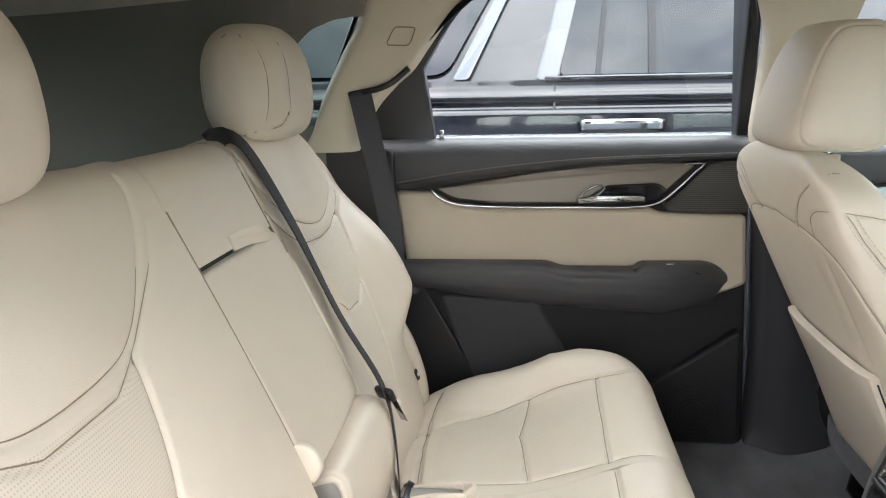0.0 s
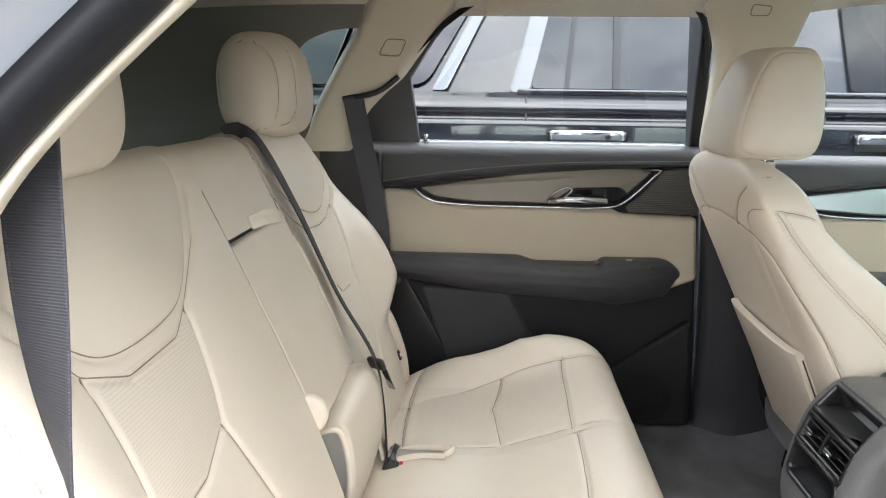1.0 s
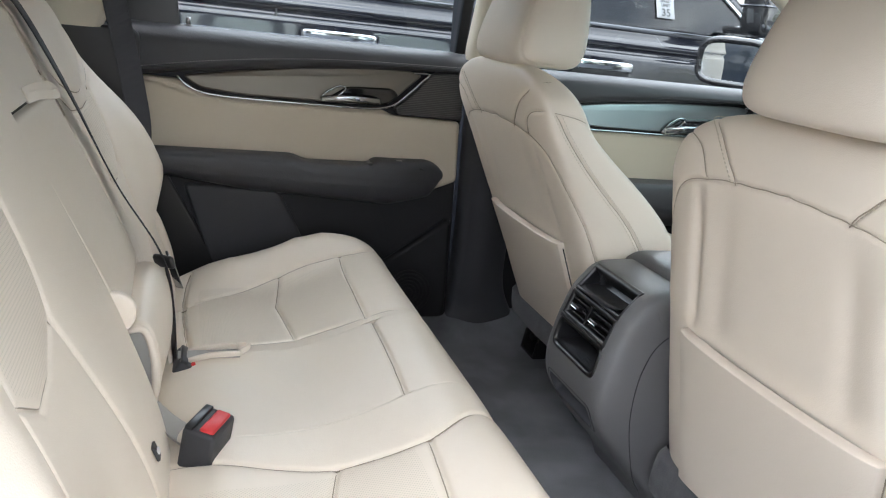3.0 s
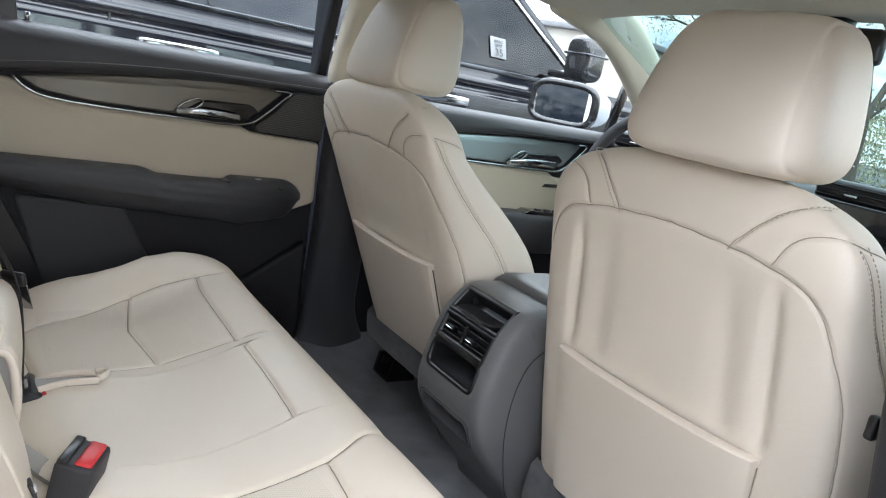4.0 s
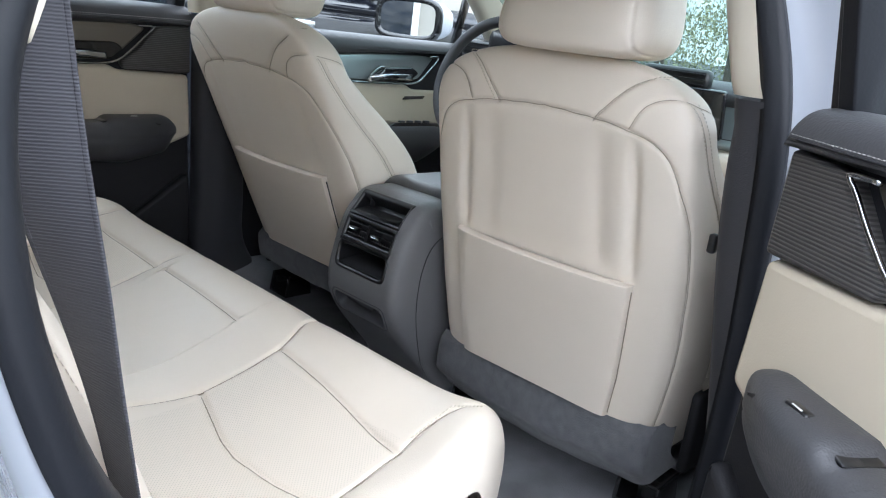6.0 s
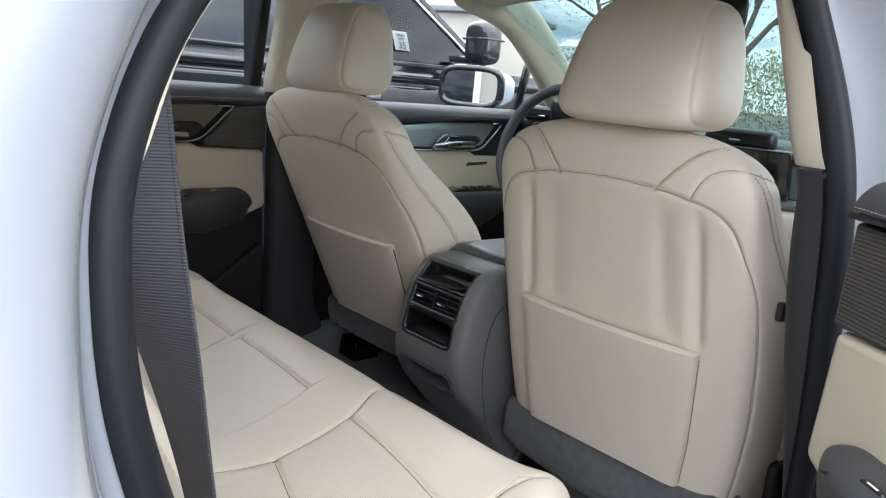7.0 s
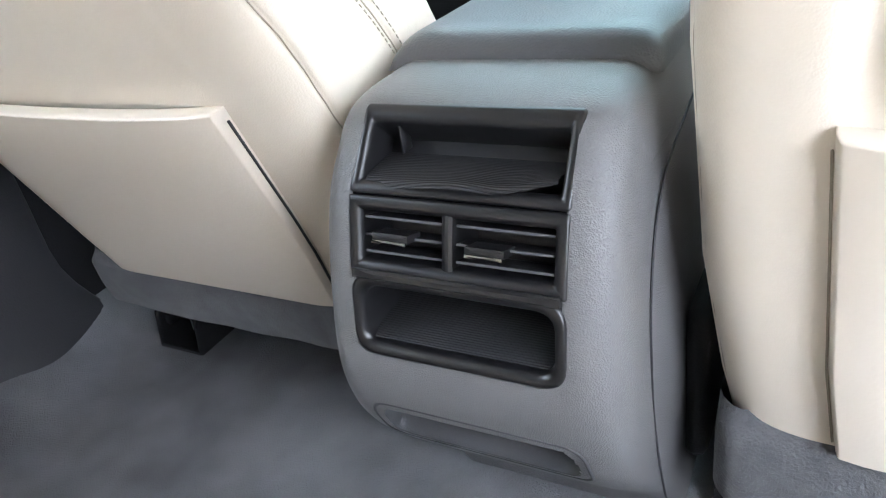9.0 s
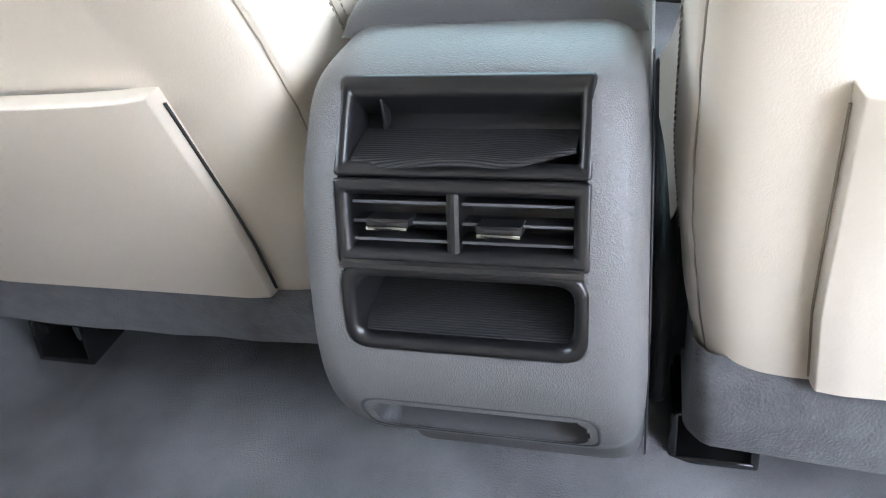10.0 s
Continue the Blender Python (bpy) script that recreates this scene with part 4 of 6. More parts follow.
def headrest(name, label, at, w, d, h, taper, lean, group, seam_off=0.035, round_=1.0, slim=0.85, cord=None, wedge=0.0):
    root = thing(name, label, "headrest", at, group)
    n, m = 140, 70
    P = np.zeros((n, m, 3))
    for i in range(n):
        a = 2 * math.pi * i / n
        for j in range(m):
            v = -1 + 2 * j / (m - 1)
            ang = v * math.pi / 2
            up_ = v > 0
            cz = np.sign(v) * abs(math.sin(ang)) ** (0.50 + (0.24 * round_ if up_ else 0.12 * round_))
            k = max(abs(math.cos(ang)) ** (0.24 + (0.24 * round_ if up_ else 0.13 * round_)), 0.004) if abs(v) < 1 else 0.004
            ca, sa = math.cos(a), math.sin(a)
            x = d / 2 * k * np.sign(ca) * abs(ca) ** (0.50 + 0.26 * round_)
            y = w / 2 * k * np.sign(sa) * abs(sa) ** (0.36 + 0.26 * round_)
            f = taper + (1 - taper) * (0.5 - cz / 2)
            g = 1 - (1 - slim) * (cz ** 2 if up_ else 0.55 * cz ** 2)
            z = h / 2 * cz
            P[i, j] = (at[0] + x * g * (1 - wedge * cz) + lean * z, at[1] + y * f, at[2] + z)
    yy = w / 2 - seam_off
    seams = []
    for s in (1, -1):
        line = [(at[0] - 0.5, at[1] + s * yy * (taper + (1 - taper) * 0.0) , at[2] + h), (at[0], at[1] + s * yy * taper, at[2] + h / 2), (at[0], at[1] + s * yy, at[2] - h / 2), (at[0], at[1] + s * yy, at[2] - h)]
        for f in (lambda v: v[:, 0] > at[0] + lean * (v[:, 2] - at[2]), lambda v: v[:, 0] <= at[0] + lean * (v[:, 2] - at[2])):
            seams.append((np.array(line), 0.0022, 0.0025, 0.001, (0, 1, 1), f))
        if cord is not None:
            inner = np.array([(at[0], at[1] + s * (yy - 0.055) * p, at[2] + h * q) for p, q in ((taper, 0.6), (taper, 0.3), (1, -0.25), (1.25, -0.36), (1.9, -0.40))])
            seams.append((inner, 0.0022, 0.0025, 0.001, (0, 1, 1), seams[-2][5]))
    surface("pad", P, leather, root, seams=seams, close_u=True, cord=cord, thick=0.0008)
    for s in (1, -1):
        sweep("post", [(at[0] - 0.01, at[1] + s * 0.055, at[2] - h / 2 - 0.04), (at[0] - 0.01, at[1] + s * 0.055, at[2] - h / 2 + 0.03)], disc(0.0065, 12), chrome, root, "chrome post", up=(0, 1, 0))
        sweep("guide", [(at[0] - 0.01, at[1] + s * 0.055, at[2] - h / 2 - 0.035), (at[0] - 0.01, at[1] + s * 0.055, at[2] - h / 2 - 0.006)], oblong(0.036, 0.026), vinyl, root, "cream plastic post guide", up=(0, 1, 0))
    return root


headrest("headrest", "rounded cream leather headrest on the rear bench", (-0.502, 0.375, 1.399), 0.298, 0.150, 0.188, 0.84, -0.06, "rear headrests", 0.030, 1.35, 0.86, seam_dark)
headrest("headrest", "rounded cream leather headrest on the rear bench", (-0.517, -0.375, 1.400), 0.290, 0.145, 0.182, 0.86, -0.06, "rear headrests", 0.030, 1.25, 0.88)


# ---------- belts ----------
def belt(label, pts, w, mat, up, twist=None, turn_over=(0.0, 1.0)):
    root = thing("seat_belt", label, "seat belt", tuple(pts[0]), "seat belts")
    line = spline(pts, 60)
    if twist:
        k = smooth(*turn_over, np.linspace(0, 1, 60))[:, None]
        up = np.array(up) * (1 - k) + np.array(twist) * k
    sweep("webbing", line, oblong(w, 0.0016), mat, root, up=up)
    for k in (-1, 1):
        side_ = np.cross(np.gradient(line, axis=0), up)
        side_ /= np.linalg.norm(side_, axis=1, keepdims=True)
        sweep("selvedge", line + side_ * k * (w / 2 - 0.002), oblong(0.0035, 0.0024), mat, root, up=up)
    return root


belt("charcoal webbing seat belt hanging from its pillar guide", [(-0.385, 0.615, 1.378), (-0.365, 0.612, 1.28), (-0.337, 0.611, 1.14), (-0.326, 0.602, 1.05), (-0.338, 0.59, 0.95), (-0.365, 0.575, 0.85)], 0.046, webbing, (0.35, -0.85, 0.1))
belt("charcoal webbing seat belt hanging across the open rear doorway", [(-0.385, -0.555, 1.40), (-0.380, -0.570, 1.30), (-0.372, -0.581, 1.19), (-0.355, -0.593, 1.09), (-0.340, -0.604, 0.99), (-0.327, -0.612, 0.88), (-0.315, -0.62, 0.75)], 0.047, webbing, (0.1, 1.0, 0.1), (0.99, 0.05, 0.1), (0.1, 0.68))
mid_belt = belt("black middle seat belt running down the bench seam to its tongue", [(-0.512, 0.176, 1.314), (-0.490, 0.184, 1.326), (-0.462, 0.196, 1.300), (-0.405, 0.203, 1.19), (-0.340, 0.199, 1.05), (-0.276, 0.184, 0.945), (-0.258, 0.183, 0.86), (-0.252, 0.182, 0.735)], 0.038, belt_black, (0.86, 0.02, 0.50), (0.90, 0.18, 0.40), (0.1, 0.5))
box("tongue_cover", (0.010, 0.034, 0.024), (-0.270, 0.182, 0.930), plastic_black, mid_belt, "black plastic belt tongue", 0.004, (0, -28, 60))
box("tongue", (0.002, 0.014, 0.050), (-0.252, 0.196, 0.897), chrome, mid_belt, "bright metal tongue plate", 0.001, (0, -28, 60))


def buckle(at, turn, label):
    root = thing("belt_buckle", label, "belt buckle", at, "belt buckles")
    m = pose(*at, *turn)
    b = box("housing", (0.046, 0.066, 0.108), (0, 0, -0.003), plastic_mid, root, bevel=0.006)
    b.data.transform(m)
    r = box("release_button", (0.020, 0.054, 0.018), (0.008, 0, 0.046), red_plastic, root, "red release button", 0.003)
    r.data.transform(m)
    c = box("slot_frame", (0.012, 0.060, 0.010), (-0.015, 0, 0.050), plastic_black, root, bevel=0.002)
    c.data.transform(m)
    f = box("stalk", (0.042, 0.058, 0.080), (-0.004, 0, -0.078), belt_black, root, "black stalk", 0.006)
    f.data.transform(m)
    return root


buckle((-0.212, -0.108, 0.758), (0, 8, -28), "black seat belt buckle with a red button standing on the bench")
buckle((-0.250, 0.168, 0.718), (0, 30, 0), "black seat belt buckle with a red button sunk beside its slot")
slot = thing("buckle_slot", "narrow cream plastic buckle stowage slot in the cushion", "stowage slot", (-0.16, 0.165, 0.77))
for dy in (-0.017, 0.017):
    sweep("lip", spline([(-0.245, 0.170 + dy, 0.762), (-0.20, 0.169 + dy, 0.775), (-0.165, 0.167 + dy * 0.95, 0.778), (-0.148, 0.166 + dy * 0.7, 0.777)], 20), oblong(0.005, 0.010), vinyl, slot, "cream plastic lip")
sweep("end_lip", spline([(-0.150, 0.178, 0.781), (-0.136, 0.172, 0.785), (-0.135, 0.161, 0.785), (-0.149, 0.154, 0.779)], 16), oblong(0.006, 0.011), vinyl, slot, "cream plastic end lip")
box("trough", (0.100, 0.028, 0.004), (-0.198, 0.168, 0.770), cheek_vinyl, slot, "grey-beige trough floor", 0.002)

# ---------- front seats ----------
def seat_rear_x(z):
    return np.interp(z, [0.62, 0.73, 0.85, 0.965, 1.10, 1.20, 1.26], [0.500, 0.490, 0.472, 0.450, 0.420, 0.397, 0.392])


def front_seat(yc, s, recline):
    """yc: the seat's middle; s: +1 for the seat on the left of the car."""
    root = thing("front_seat", "cream leather front seat with rear pocket and felt skirt", "car seat", (0.6, yc, 0.55), "front seats")
    zs = np.r_[np.linspace(0.66, 1.185, 200), 1.185 + 0.105 * np.sin(np.linspace(0, math.pi / 2, 60)[1:])]
    n = 460
    P = np.zeros((n, len(zs), 3))
    for j, z in enumerate(zs):
        hw = np.interp(z, [0.66, 0.75, 0.85, 1.0, 1.10, 1.185], [0.222, 0.240, 0.252, 0.255, 0.250, 0.242])
        thick = np.interp(z, [0.66, 0.80, 0.95, 1.10, 1.185], [0.21, 0.175, 0.15, 0.125, 0.105])
        k, kd = 1.0, 1.0
        if z > 1.185:
            q = (z - 1.185) / 0.105
            k = math.sqrt(max(0.0, 1 - q ** 3.2)) * (1 - 0.05 * q) if q < 1 else 0.0
            k = 0.10 + 0.90 * k if q < 0.999 else 0.10
            kd = max(0.05, math.sqrt(max(0.0, 1 - q ** 2.2)))
        xr = seat_rear_x(z)
        xf = xr + thick
        xc, hd = (xr + xf) / 2, thick / 2
        if z > 1.185:
            xc = (seat_rear_x(1.185) + seat_rear_x(1.185) + 0.105) / 2 - 0.12 * (z - 1.185)
        a = np.linspace(0, 2 * math.pi, 721)[:-1]
        ca, sa = np.cos(a), np.sin(a)
        x = np.sign(ca) * np.abs(ca) ** 0.36 * hd * kd
        y = np.sign(sa) * np.abs(sa) ** 0.30 * hw * k
        # side bolsters wrap forwards, the rear corners are rounded off
        x = x + 0.045 * smooth(0.13, 0.25, np.abs(y)) * smooth(1.22, 1.0, z) * smooth(0.004, 0.06, x + hd * kd)
        x = x + 0.035 * smooth(0.10, 0.22, np.abs(y)) * smooth(0.66, 0.8, z) * smooth(1.2, 1.0, z) * smooth(-0.02, 0.05, x)
        ring = np.stack([x + xc, y + yc], 1)
        seg = np.r_[0, np.cumsum(np.linalg.norm(np.diff(np.vstack([ring, ring[:1]]), axis=0), axis=1))]
        full = np.vstack([ring, ring[:1]])
        want = np.linspace(0, seg[-1], n + 1)[:-1]
        P[:, j, 0] = np.interp(want, seg, full[:, 0])
        P[:, j, 1] = np.interp(want, seg, full[:, 1])
        P[:, j, 2] = z
    # soft creases down the rear panel
    rel = P[..., 1] - yc
    rear = P[..., 0] < (seat_rear_x(P[..., 2]) + 0.03)
    for y0, y1, w, dpt in ((-0.160, -0.168, 0.011, 0.0055), (0.156, 0.168, 0.011, 0.0055), (0.098, 0.115, 0.022, 0.0030), (-0.100, -0.112, 0.020, 0.0035)):
        cy = np.interp(P[..., 2], [0.97, 1.18], [y1, y0])
        amp = dpt * (0.45 if s > 0 else 1.5) * smooth(0.955, 1.0, P[..., 2]) * smooth(1.20, 1.12, P[..., 2])
        P[..., 0] += np.where(rear, amp * np.exp(-((rel * -s - cy) / w) ** 2), 0)
    dz = -0.028 if s > 0 else 0.0
    seams, rows_ = [], []
    half = [(0.392, 0.0, 1.205), (0.393, 0.075, 1.201), (0.395, 0.13, 1.195), (0.40, 0.18, 1.183), (0.408, 0.21, 1.163), (0.42, 0.226, 1.133), (0.434, 0.235, 1.105), (0.450, 0.243, 1.075), (0.466, 0.250, 1.025),
            (0.482, 0.253, 0.96), (0.498, 0.252, 0.88), (0.508, 0.246, 0.80), (0.514, 0.238, 0.72)]
    for q in (1, -1):
        L = lambda pts, n: onto(P, [(x, yc + q * y, z + dz) for x, y, z in pts], n)
        shell = L(half, 160)
        arc = L([(0.40, 0.088, 1.199), (0.40, 0.108, 1.222), (0.402, 0.130, 1.245), (0.408, 0.150, 1.260), (0.42, 0.168, 1.268), (0.445, 0.175, 1.270)], 60)
        cap = L([(0.404, 0.148, 1.194), (0.404, 0.157, 1.217), (0.404, 0.170, 1.232), (0.406, 0.190, 1.241), (0.413, 0.210, 1.244), (0.43, 0.225, 1.242), (0.46, 0.234, 1.240), (0.49, 0.237, 1.232)], 60)
        bol = L([(0.428, 0.228, 1.240), (0.445, 0.238, 1.200), (0.477, 0.243, 1.145), (0.515, 0.247, 1.095), (0.555, 0.250, 1.040), (0.59, 0.252, 0.96), (0.62, 0.250, 0.86), (0.64, 0.245, 0.76)], 110)
        for ln in (shell, arc, cap, bol):
            seams.append((ln[::3], 0.0026, 0.0032, 0.0007, (1, 1, 1)))
        rows_.append(bol + np.array([0.007, q * 0.0006, 0.002]))
        rows_.append(bol + np.array([-0.007, q * 0.0006, -0.002]))
        rows_.append(arc + np.array([-0.001, q * 0.006, 0.001]))
    made = [surface("backrest", P, leather, root, seams=seams, close_u=True, cord=seam_mid, thick=0.0007)]
    made += [o for o in root.children if o.name.startswith("seam")]
    # rear pocket panel: a thin padded plate with a free top edge
    zz = np.r_[np.linspace(0.728, 0.9565, 60), np.linspace(0.9575, 0.9665, 14)]
    yy = np.r_[np.linspace(-0.1765, -0.168, 12), np.linspace(-0.166, 0.166, 70), np.linspace(0.168, 0.1765, 12)]
    Q = np.zeros((len(zz), len(yy), 3))
    for i, z in enumerate(zz):
        half = np.interp(z, [0.728, 0.80, 0.965], [0.155, 0.165, 0.176])
        for j, y in enumerate(yy):
            u = y / 0.176
            e = min(0.1765 - abs(y), z - 0.722, 0.9665 - z)
            thick = -0.004 + 0.0175 * math.sqrt(max(0.0, 1 - (1 - min(e / 0.0042, 1)) ** 2))
            bulge = 0.007 * (1 - u ** 4) * smooth(0.80, 0.97, z)
            drop = 0.004 * (1 - u * u) * smooth(0.9, 0.965, z)
            Q[i, j] = (seat_rear_x(z) - 0.0015 - thick - bulge + 0.02 * smooth(0.8, 1.0, abs(u)) ** 2 * 0.15, yc + u * half, z - drop)
    made.append(surface("rear_pocket", Q, vinyl, root, "cream map pocket panel", out=(-1, 0, 0)))
    # dark cords stand in for the shadow line behind the pocket's side edges
    for q in (1, -1):
        edge_ = [(seat_rear_x(z) - 0.0035, yc + q * (np.interp(z, [0.728, 0.80, 0.965], [0.155, 0.165, 0.176]) + 0.0012), z) for z in np.linspace(0.735, 0.955, 30)]
        made.append(sweep("pocket_edge_shade", edge_, disc(0.0014 if q < 0 < s else 0.0009, 6), ink if q < 0 < s else seam_dark, root, "dark cord standing for the shade along the pocket edge"))
    # felt skirt below
    zz = np.linspace(0.658 if s > 0 else 0.615, 0.735, 26)
    a = np.linspace(0, 1, 90)
    Q = np.zeros((len(a), len(zz), 3))
    for i, t in enumerate(a):
        for j, z in enumerate(zz):
            q = -1 + 2 * t
            y = 0.232 * np.sign(q) * min(1.0, abs(q) * 1.35)
            fwd = 0.11 * max(0.0, abs(q) - 0.70) / 0.30
            wob = 0.004 * noise.noise((q * 5, z * 20, yc))
            zq = z - 0.010 * math.cos(q * math.pi) * smooth(0.70, 0.62, z)
            Q[i, j] = (0.488 - 0.010 * math.sin(math.pi * (z - 0.615) / 0.12) + fwd + wob + 0.03 * smooth(0.66, 0.615, z) + 0.012 * smooth(0.72, 0.735, z), yc + y, zq)
    made.append(surface("felt_skirt", Q, felt, root, "grey felt skirt below the pocket", out=(-1, 0, 0)))
    made += [stitches("stitching", r, root, thread) for r in rows_]
    lean = Matrix.Identity(4)
    lean[0][2], lean[0][3] = -recline, recline * 0.965
    for ob in made:
        ob.data.transform(lean)
    # seat cushion block, side shield and runners
    P2 = []
    for x in np.linspace(0.62, 1.05, 30):
        row = []
        for t in np.linspace(-1, 1, 44):
            y = 0.26 * t
            row.append((x + 0.02 * (1 - t * t), yc + y, 0.80 + 0.03 * smooth(0.6, 1.0, x) + 0.045 * smooth(0.6, 0.85, abs(t)) - 0.09 * smooth(0.86, 1.0, abs(t)) - 0.10 * smooth(0.98, 1.05, x)))
        P2.append(row)
    surface("cushion", P2, leather, root, out=(0, 0, 1))
    box("side_shield", (0.46, 0.02, 0.15), (0.83, yc + s * 0.250, 0.70), plastic_dark, root, "plastic side shield", 0.009)
    box("side_shield", (0.46, 0.02, 0.15), (0.78, yc - s * 0.255, 0.70), plastic_dark, root, "", 0.009)
    box("seat_frame", (0.42, 0.44, 0.06), (0.85, yc, 0.675), plastic_black, root, bevel=0.01)
    for q in (1, -1):
        r = box("runner", (0.52, 0.034, 0.035), (0.90, yc + q * 0.19, 0.568), steel, root, "dull steel seat runner", 0.006)
        if (s > 0) == (q > 0) or s < 0:
            cx, cy = (0.650 if s > 0 else 0.60), yc + q * 0.20
            for dy in (-0.036, 0.036):
                box("cap_cheek", (0.085, 0.009, 0.056), (cx, cy + dy, 0.573), gloss_black, r, "black plastic runner end cap", 0.003, taper=0.8)
            box("cap_top", (0.070, 0.074, 0.008), (cx + 0.006, cy, 0.600), gloss_black, r, "", 0.003, (0, -8, 0))
            box("cap_floor", (0.085, 0.074, 0.008), (cx, cy, 0.549), gloss_black, r, "", 0.003)
        box("upright", (0.30, 0.02, 0.10), (0.84, yc + q * 0.19, 0.625), plastic_black, root, bevel=0.004)
    return root


front_seat(0.375, 1, 0.26)
front_seat(-0.372, -1, 0.0)
headrest("headrest", "large tapered cream leather headrest on a front seat", (0.411, 0.385, 1.377), 0.276, 0.146, 0.192, 0.78, 0.14, "front headrests", 0.022, 0.12, 0.84, None, 0.22)
headrest("headrest", "large tapered cream leather headrest on a front seat", (0.462, -0.390, 1.380), 0.284, 0.150, 0.190, 0.78, 0.16, "front headrests", 0.022, 0.12, 0.82, None, 0.22)


# ---------- centre console ----------
CON = spline([(0.70, 0.976), (0.58, 0.976), (0.52, 0.9755), (0.478, 0.974), (0.455, 0.966), (0.436, 0.946), (0.419, 0.921), (0.405, 0.880), (0.397, 0.845), (0.392, 0.815), (0.391, 0.785),
              (0.397, 0.755), (0.410, 0.728), (0.428, 0.703), (0.452, 0.675), (0.485, 0.640), (0.520, 0.60), (0.545, 0.55)], 320)
con_t = np.gradient(CON, axis=0)
con_t /= np.linalg.norm(con_t, axis=1, keepdims=True)
con_n = np.stack([con_t[:, 1], -con_t[:, 0]], 1)          # out of the console, towards the rear bench
if con_n[160, 0] > 0:
    con_n = -con_n


def con_at(z, y, depth):
    """A point of the console's rear face at height z, sunk inwards by depth."""
    i = np.interp(z, CON[::-1, 1], np.arange(len(CON))[::-1])
    p = np.array([np.interp(i, np.arange(len(CON)), CON[:, k]) for k in (0, 1)])
    nn = np.array([np.interp(i, np.arange(len(CON)), con_n[:, k]) for k in (0, 1)])
    q = p - nn * depth
    return np.array((q[0], y, q[1]))


console = thing("center_console", "grey grained plastic centre console with rear air vents", "console", (0.6, 0, 0.53))


def con_body():
    half = lambda z: np.interp(z, [0.53, 0.65, 0.80, 0.90, 0.98], [0.112, 0.110, 0.107, 0.104, 0.100])
    lat = [(0.0, 0.0), (0.2, 0), (0.4, 0), (0.55, 0), (0.68, 0.0003), (0.76, 0.001), (0.83, 0.003), (0.89, 0.0065), (0.94, 0.012), (0.975, 0.021), (0.995, 0.034), (1.0, 0.05)]
    rows = []
    for y_, ins in [(-a, b) for a, b in lat[::-1]] + lat[1:]:
        rows.append((y_, ins))
    fine = spline([(a, b, 0) for a, b in rows], 130)
    P = np.zeros((len(CON), len(fine) + 16, 3))
    for i in range(len(CON)):
        h = half(CON[i, 1])
        for j, (a, ins, _) in enumerate(fine):
            p = CON[i] - con_n[i] * max(ins, 0)
            P[i, j + 8] = (p[0], np.clip(a, -1, 1) * h, p[1])
        for k in range(8):
            # side walls run forwards
            f = 0.10 * (8 - k)
            for col, ref in ((k, 8), (len(fine) + 15 - k, len(fine) + 7)):
                b = P[i, ref]
                P[i, col] = (max(b[0], min(b[0] + f, 1.25)), b[1], min(b[2], 0.972))
    hole = lambda m: ((np.abs(m[:, 1]) < 0.0710) & (m[:, 2] > 0.8210) & (m[:, 2] < 0.9660) & (m[:, 0] < 0.52)) | \
                     ((np.abs(m[:, 1] + 0.002) < 0.0715 - 0.009 * np.abs((m[:, 2] - 0.743) / 0.021) ** 3) & (m[:, 2] > 0.7225) & (m[:, 2] < 0.7635) & (m[:, 0] < 0.52))
    line = spline([(0.60, -0.1, 0.93), (0.50, -0.1, 0.905), (0.462, -0.1, 0.85), (0.455, -0.1, 0.76), (0.478, -0.1, 0.66), (0.50, -0.1, 0.62)], 60)
    seam = [(line, 0.0022, 0.003, 0, (1, 0, 1))]
    surface("shell", P, plastic_grey, console, "grey grained plastic shell", seams=[], out=(-1, 0, 0.2), hole=hole)
    for s in (1, -1):
        sweep("side_joint", [(p[0], s * (half(p[2]) + 0.0006), p[2]) for p in line], disc(0.0009, 5), plastic_mid, console)


con_body()


def con_box(name, z0, z1, y0, y1, d0, d1, mat, parent=console, label="", nz=8, ny=10, r=0.0):
    """A bar following the console's rear face, between heights, widths and depths."""
    pts = {}
    verts, faces = [], []
    zs, ys, ds = np.linspace(z0, z1, nz), np.linspace(y0, y1, ny), (d0, d1)
    for k in range(2):
        for z in zs:
            for y in ys:
                ez, ey = min(z - z0, z1 - z), min(y - y0, y1 - y)
                dd = ds[k]
                if k == 0 and r > 0 and (ez < 1e-9 or ey < 1e-9):
                    dd += r
                verts.append(con_at(z, y, dd))
    I = lambda k, i, j: k * nz * ny + i * ny + j
    for i in range(nz - 1):
        for j in range(ny - 1):
            faces.append((I(0, i, j), I(0, i + 1, j), I(0, i + 1, j + 1), I(0, i, j + 1)))
            faces.append((I(1, i, j), I(1, i, j + 1), I(1, i + 1, j + 1), I(1, i + 1, j)))
    for i in range(nz - 1):
        faces.append((I(0, i, 0), I(1, i, 0), I(1, i + 1, 0), I(0, i + 1, 0)))
        faces.append((I(0, i, ny - 1), I(0, i + 1, ny - 1), I(1, i + 1, ny - 1), I(1, i, ny - 1)))
    for j in range(ny - 1):
        faces.append((I(0, 0, j), I(0, 0, j + 1), I(1, 0, j + 1), I(1, 0, j)))
        faces.append((I(0, nz - 1, j), I(1, nz - 1, j), I(1, nz - 1, j + 1), I(0, nz - 1, j + 1)))
    ob = raw(name, verts, faces, mat, parent, label)
    bm = bmesh.new()
    bm.from_mesh(ob.data)
    bmesh.ops.recalc_face_normals(bm, faces=bm.faces)
    bm.to_mesh(ob.data)
    bm.free()
    for p in ob.data.polygons:
        p.use_smooth = False
    return ob


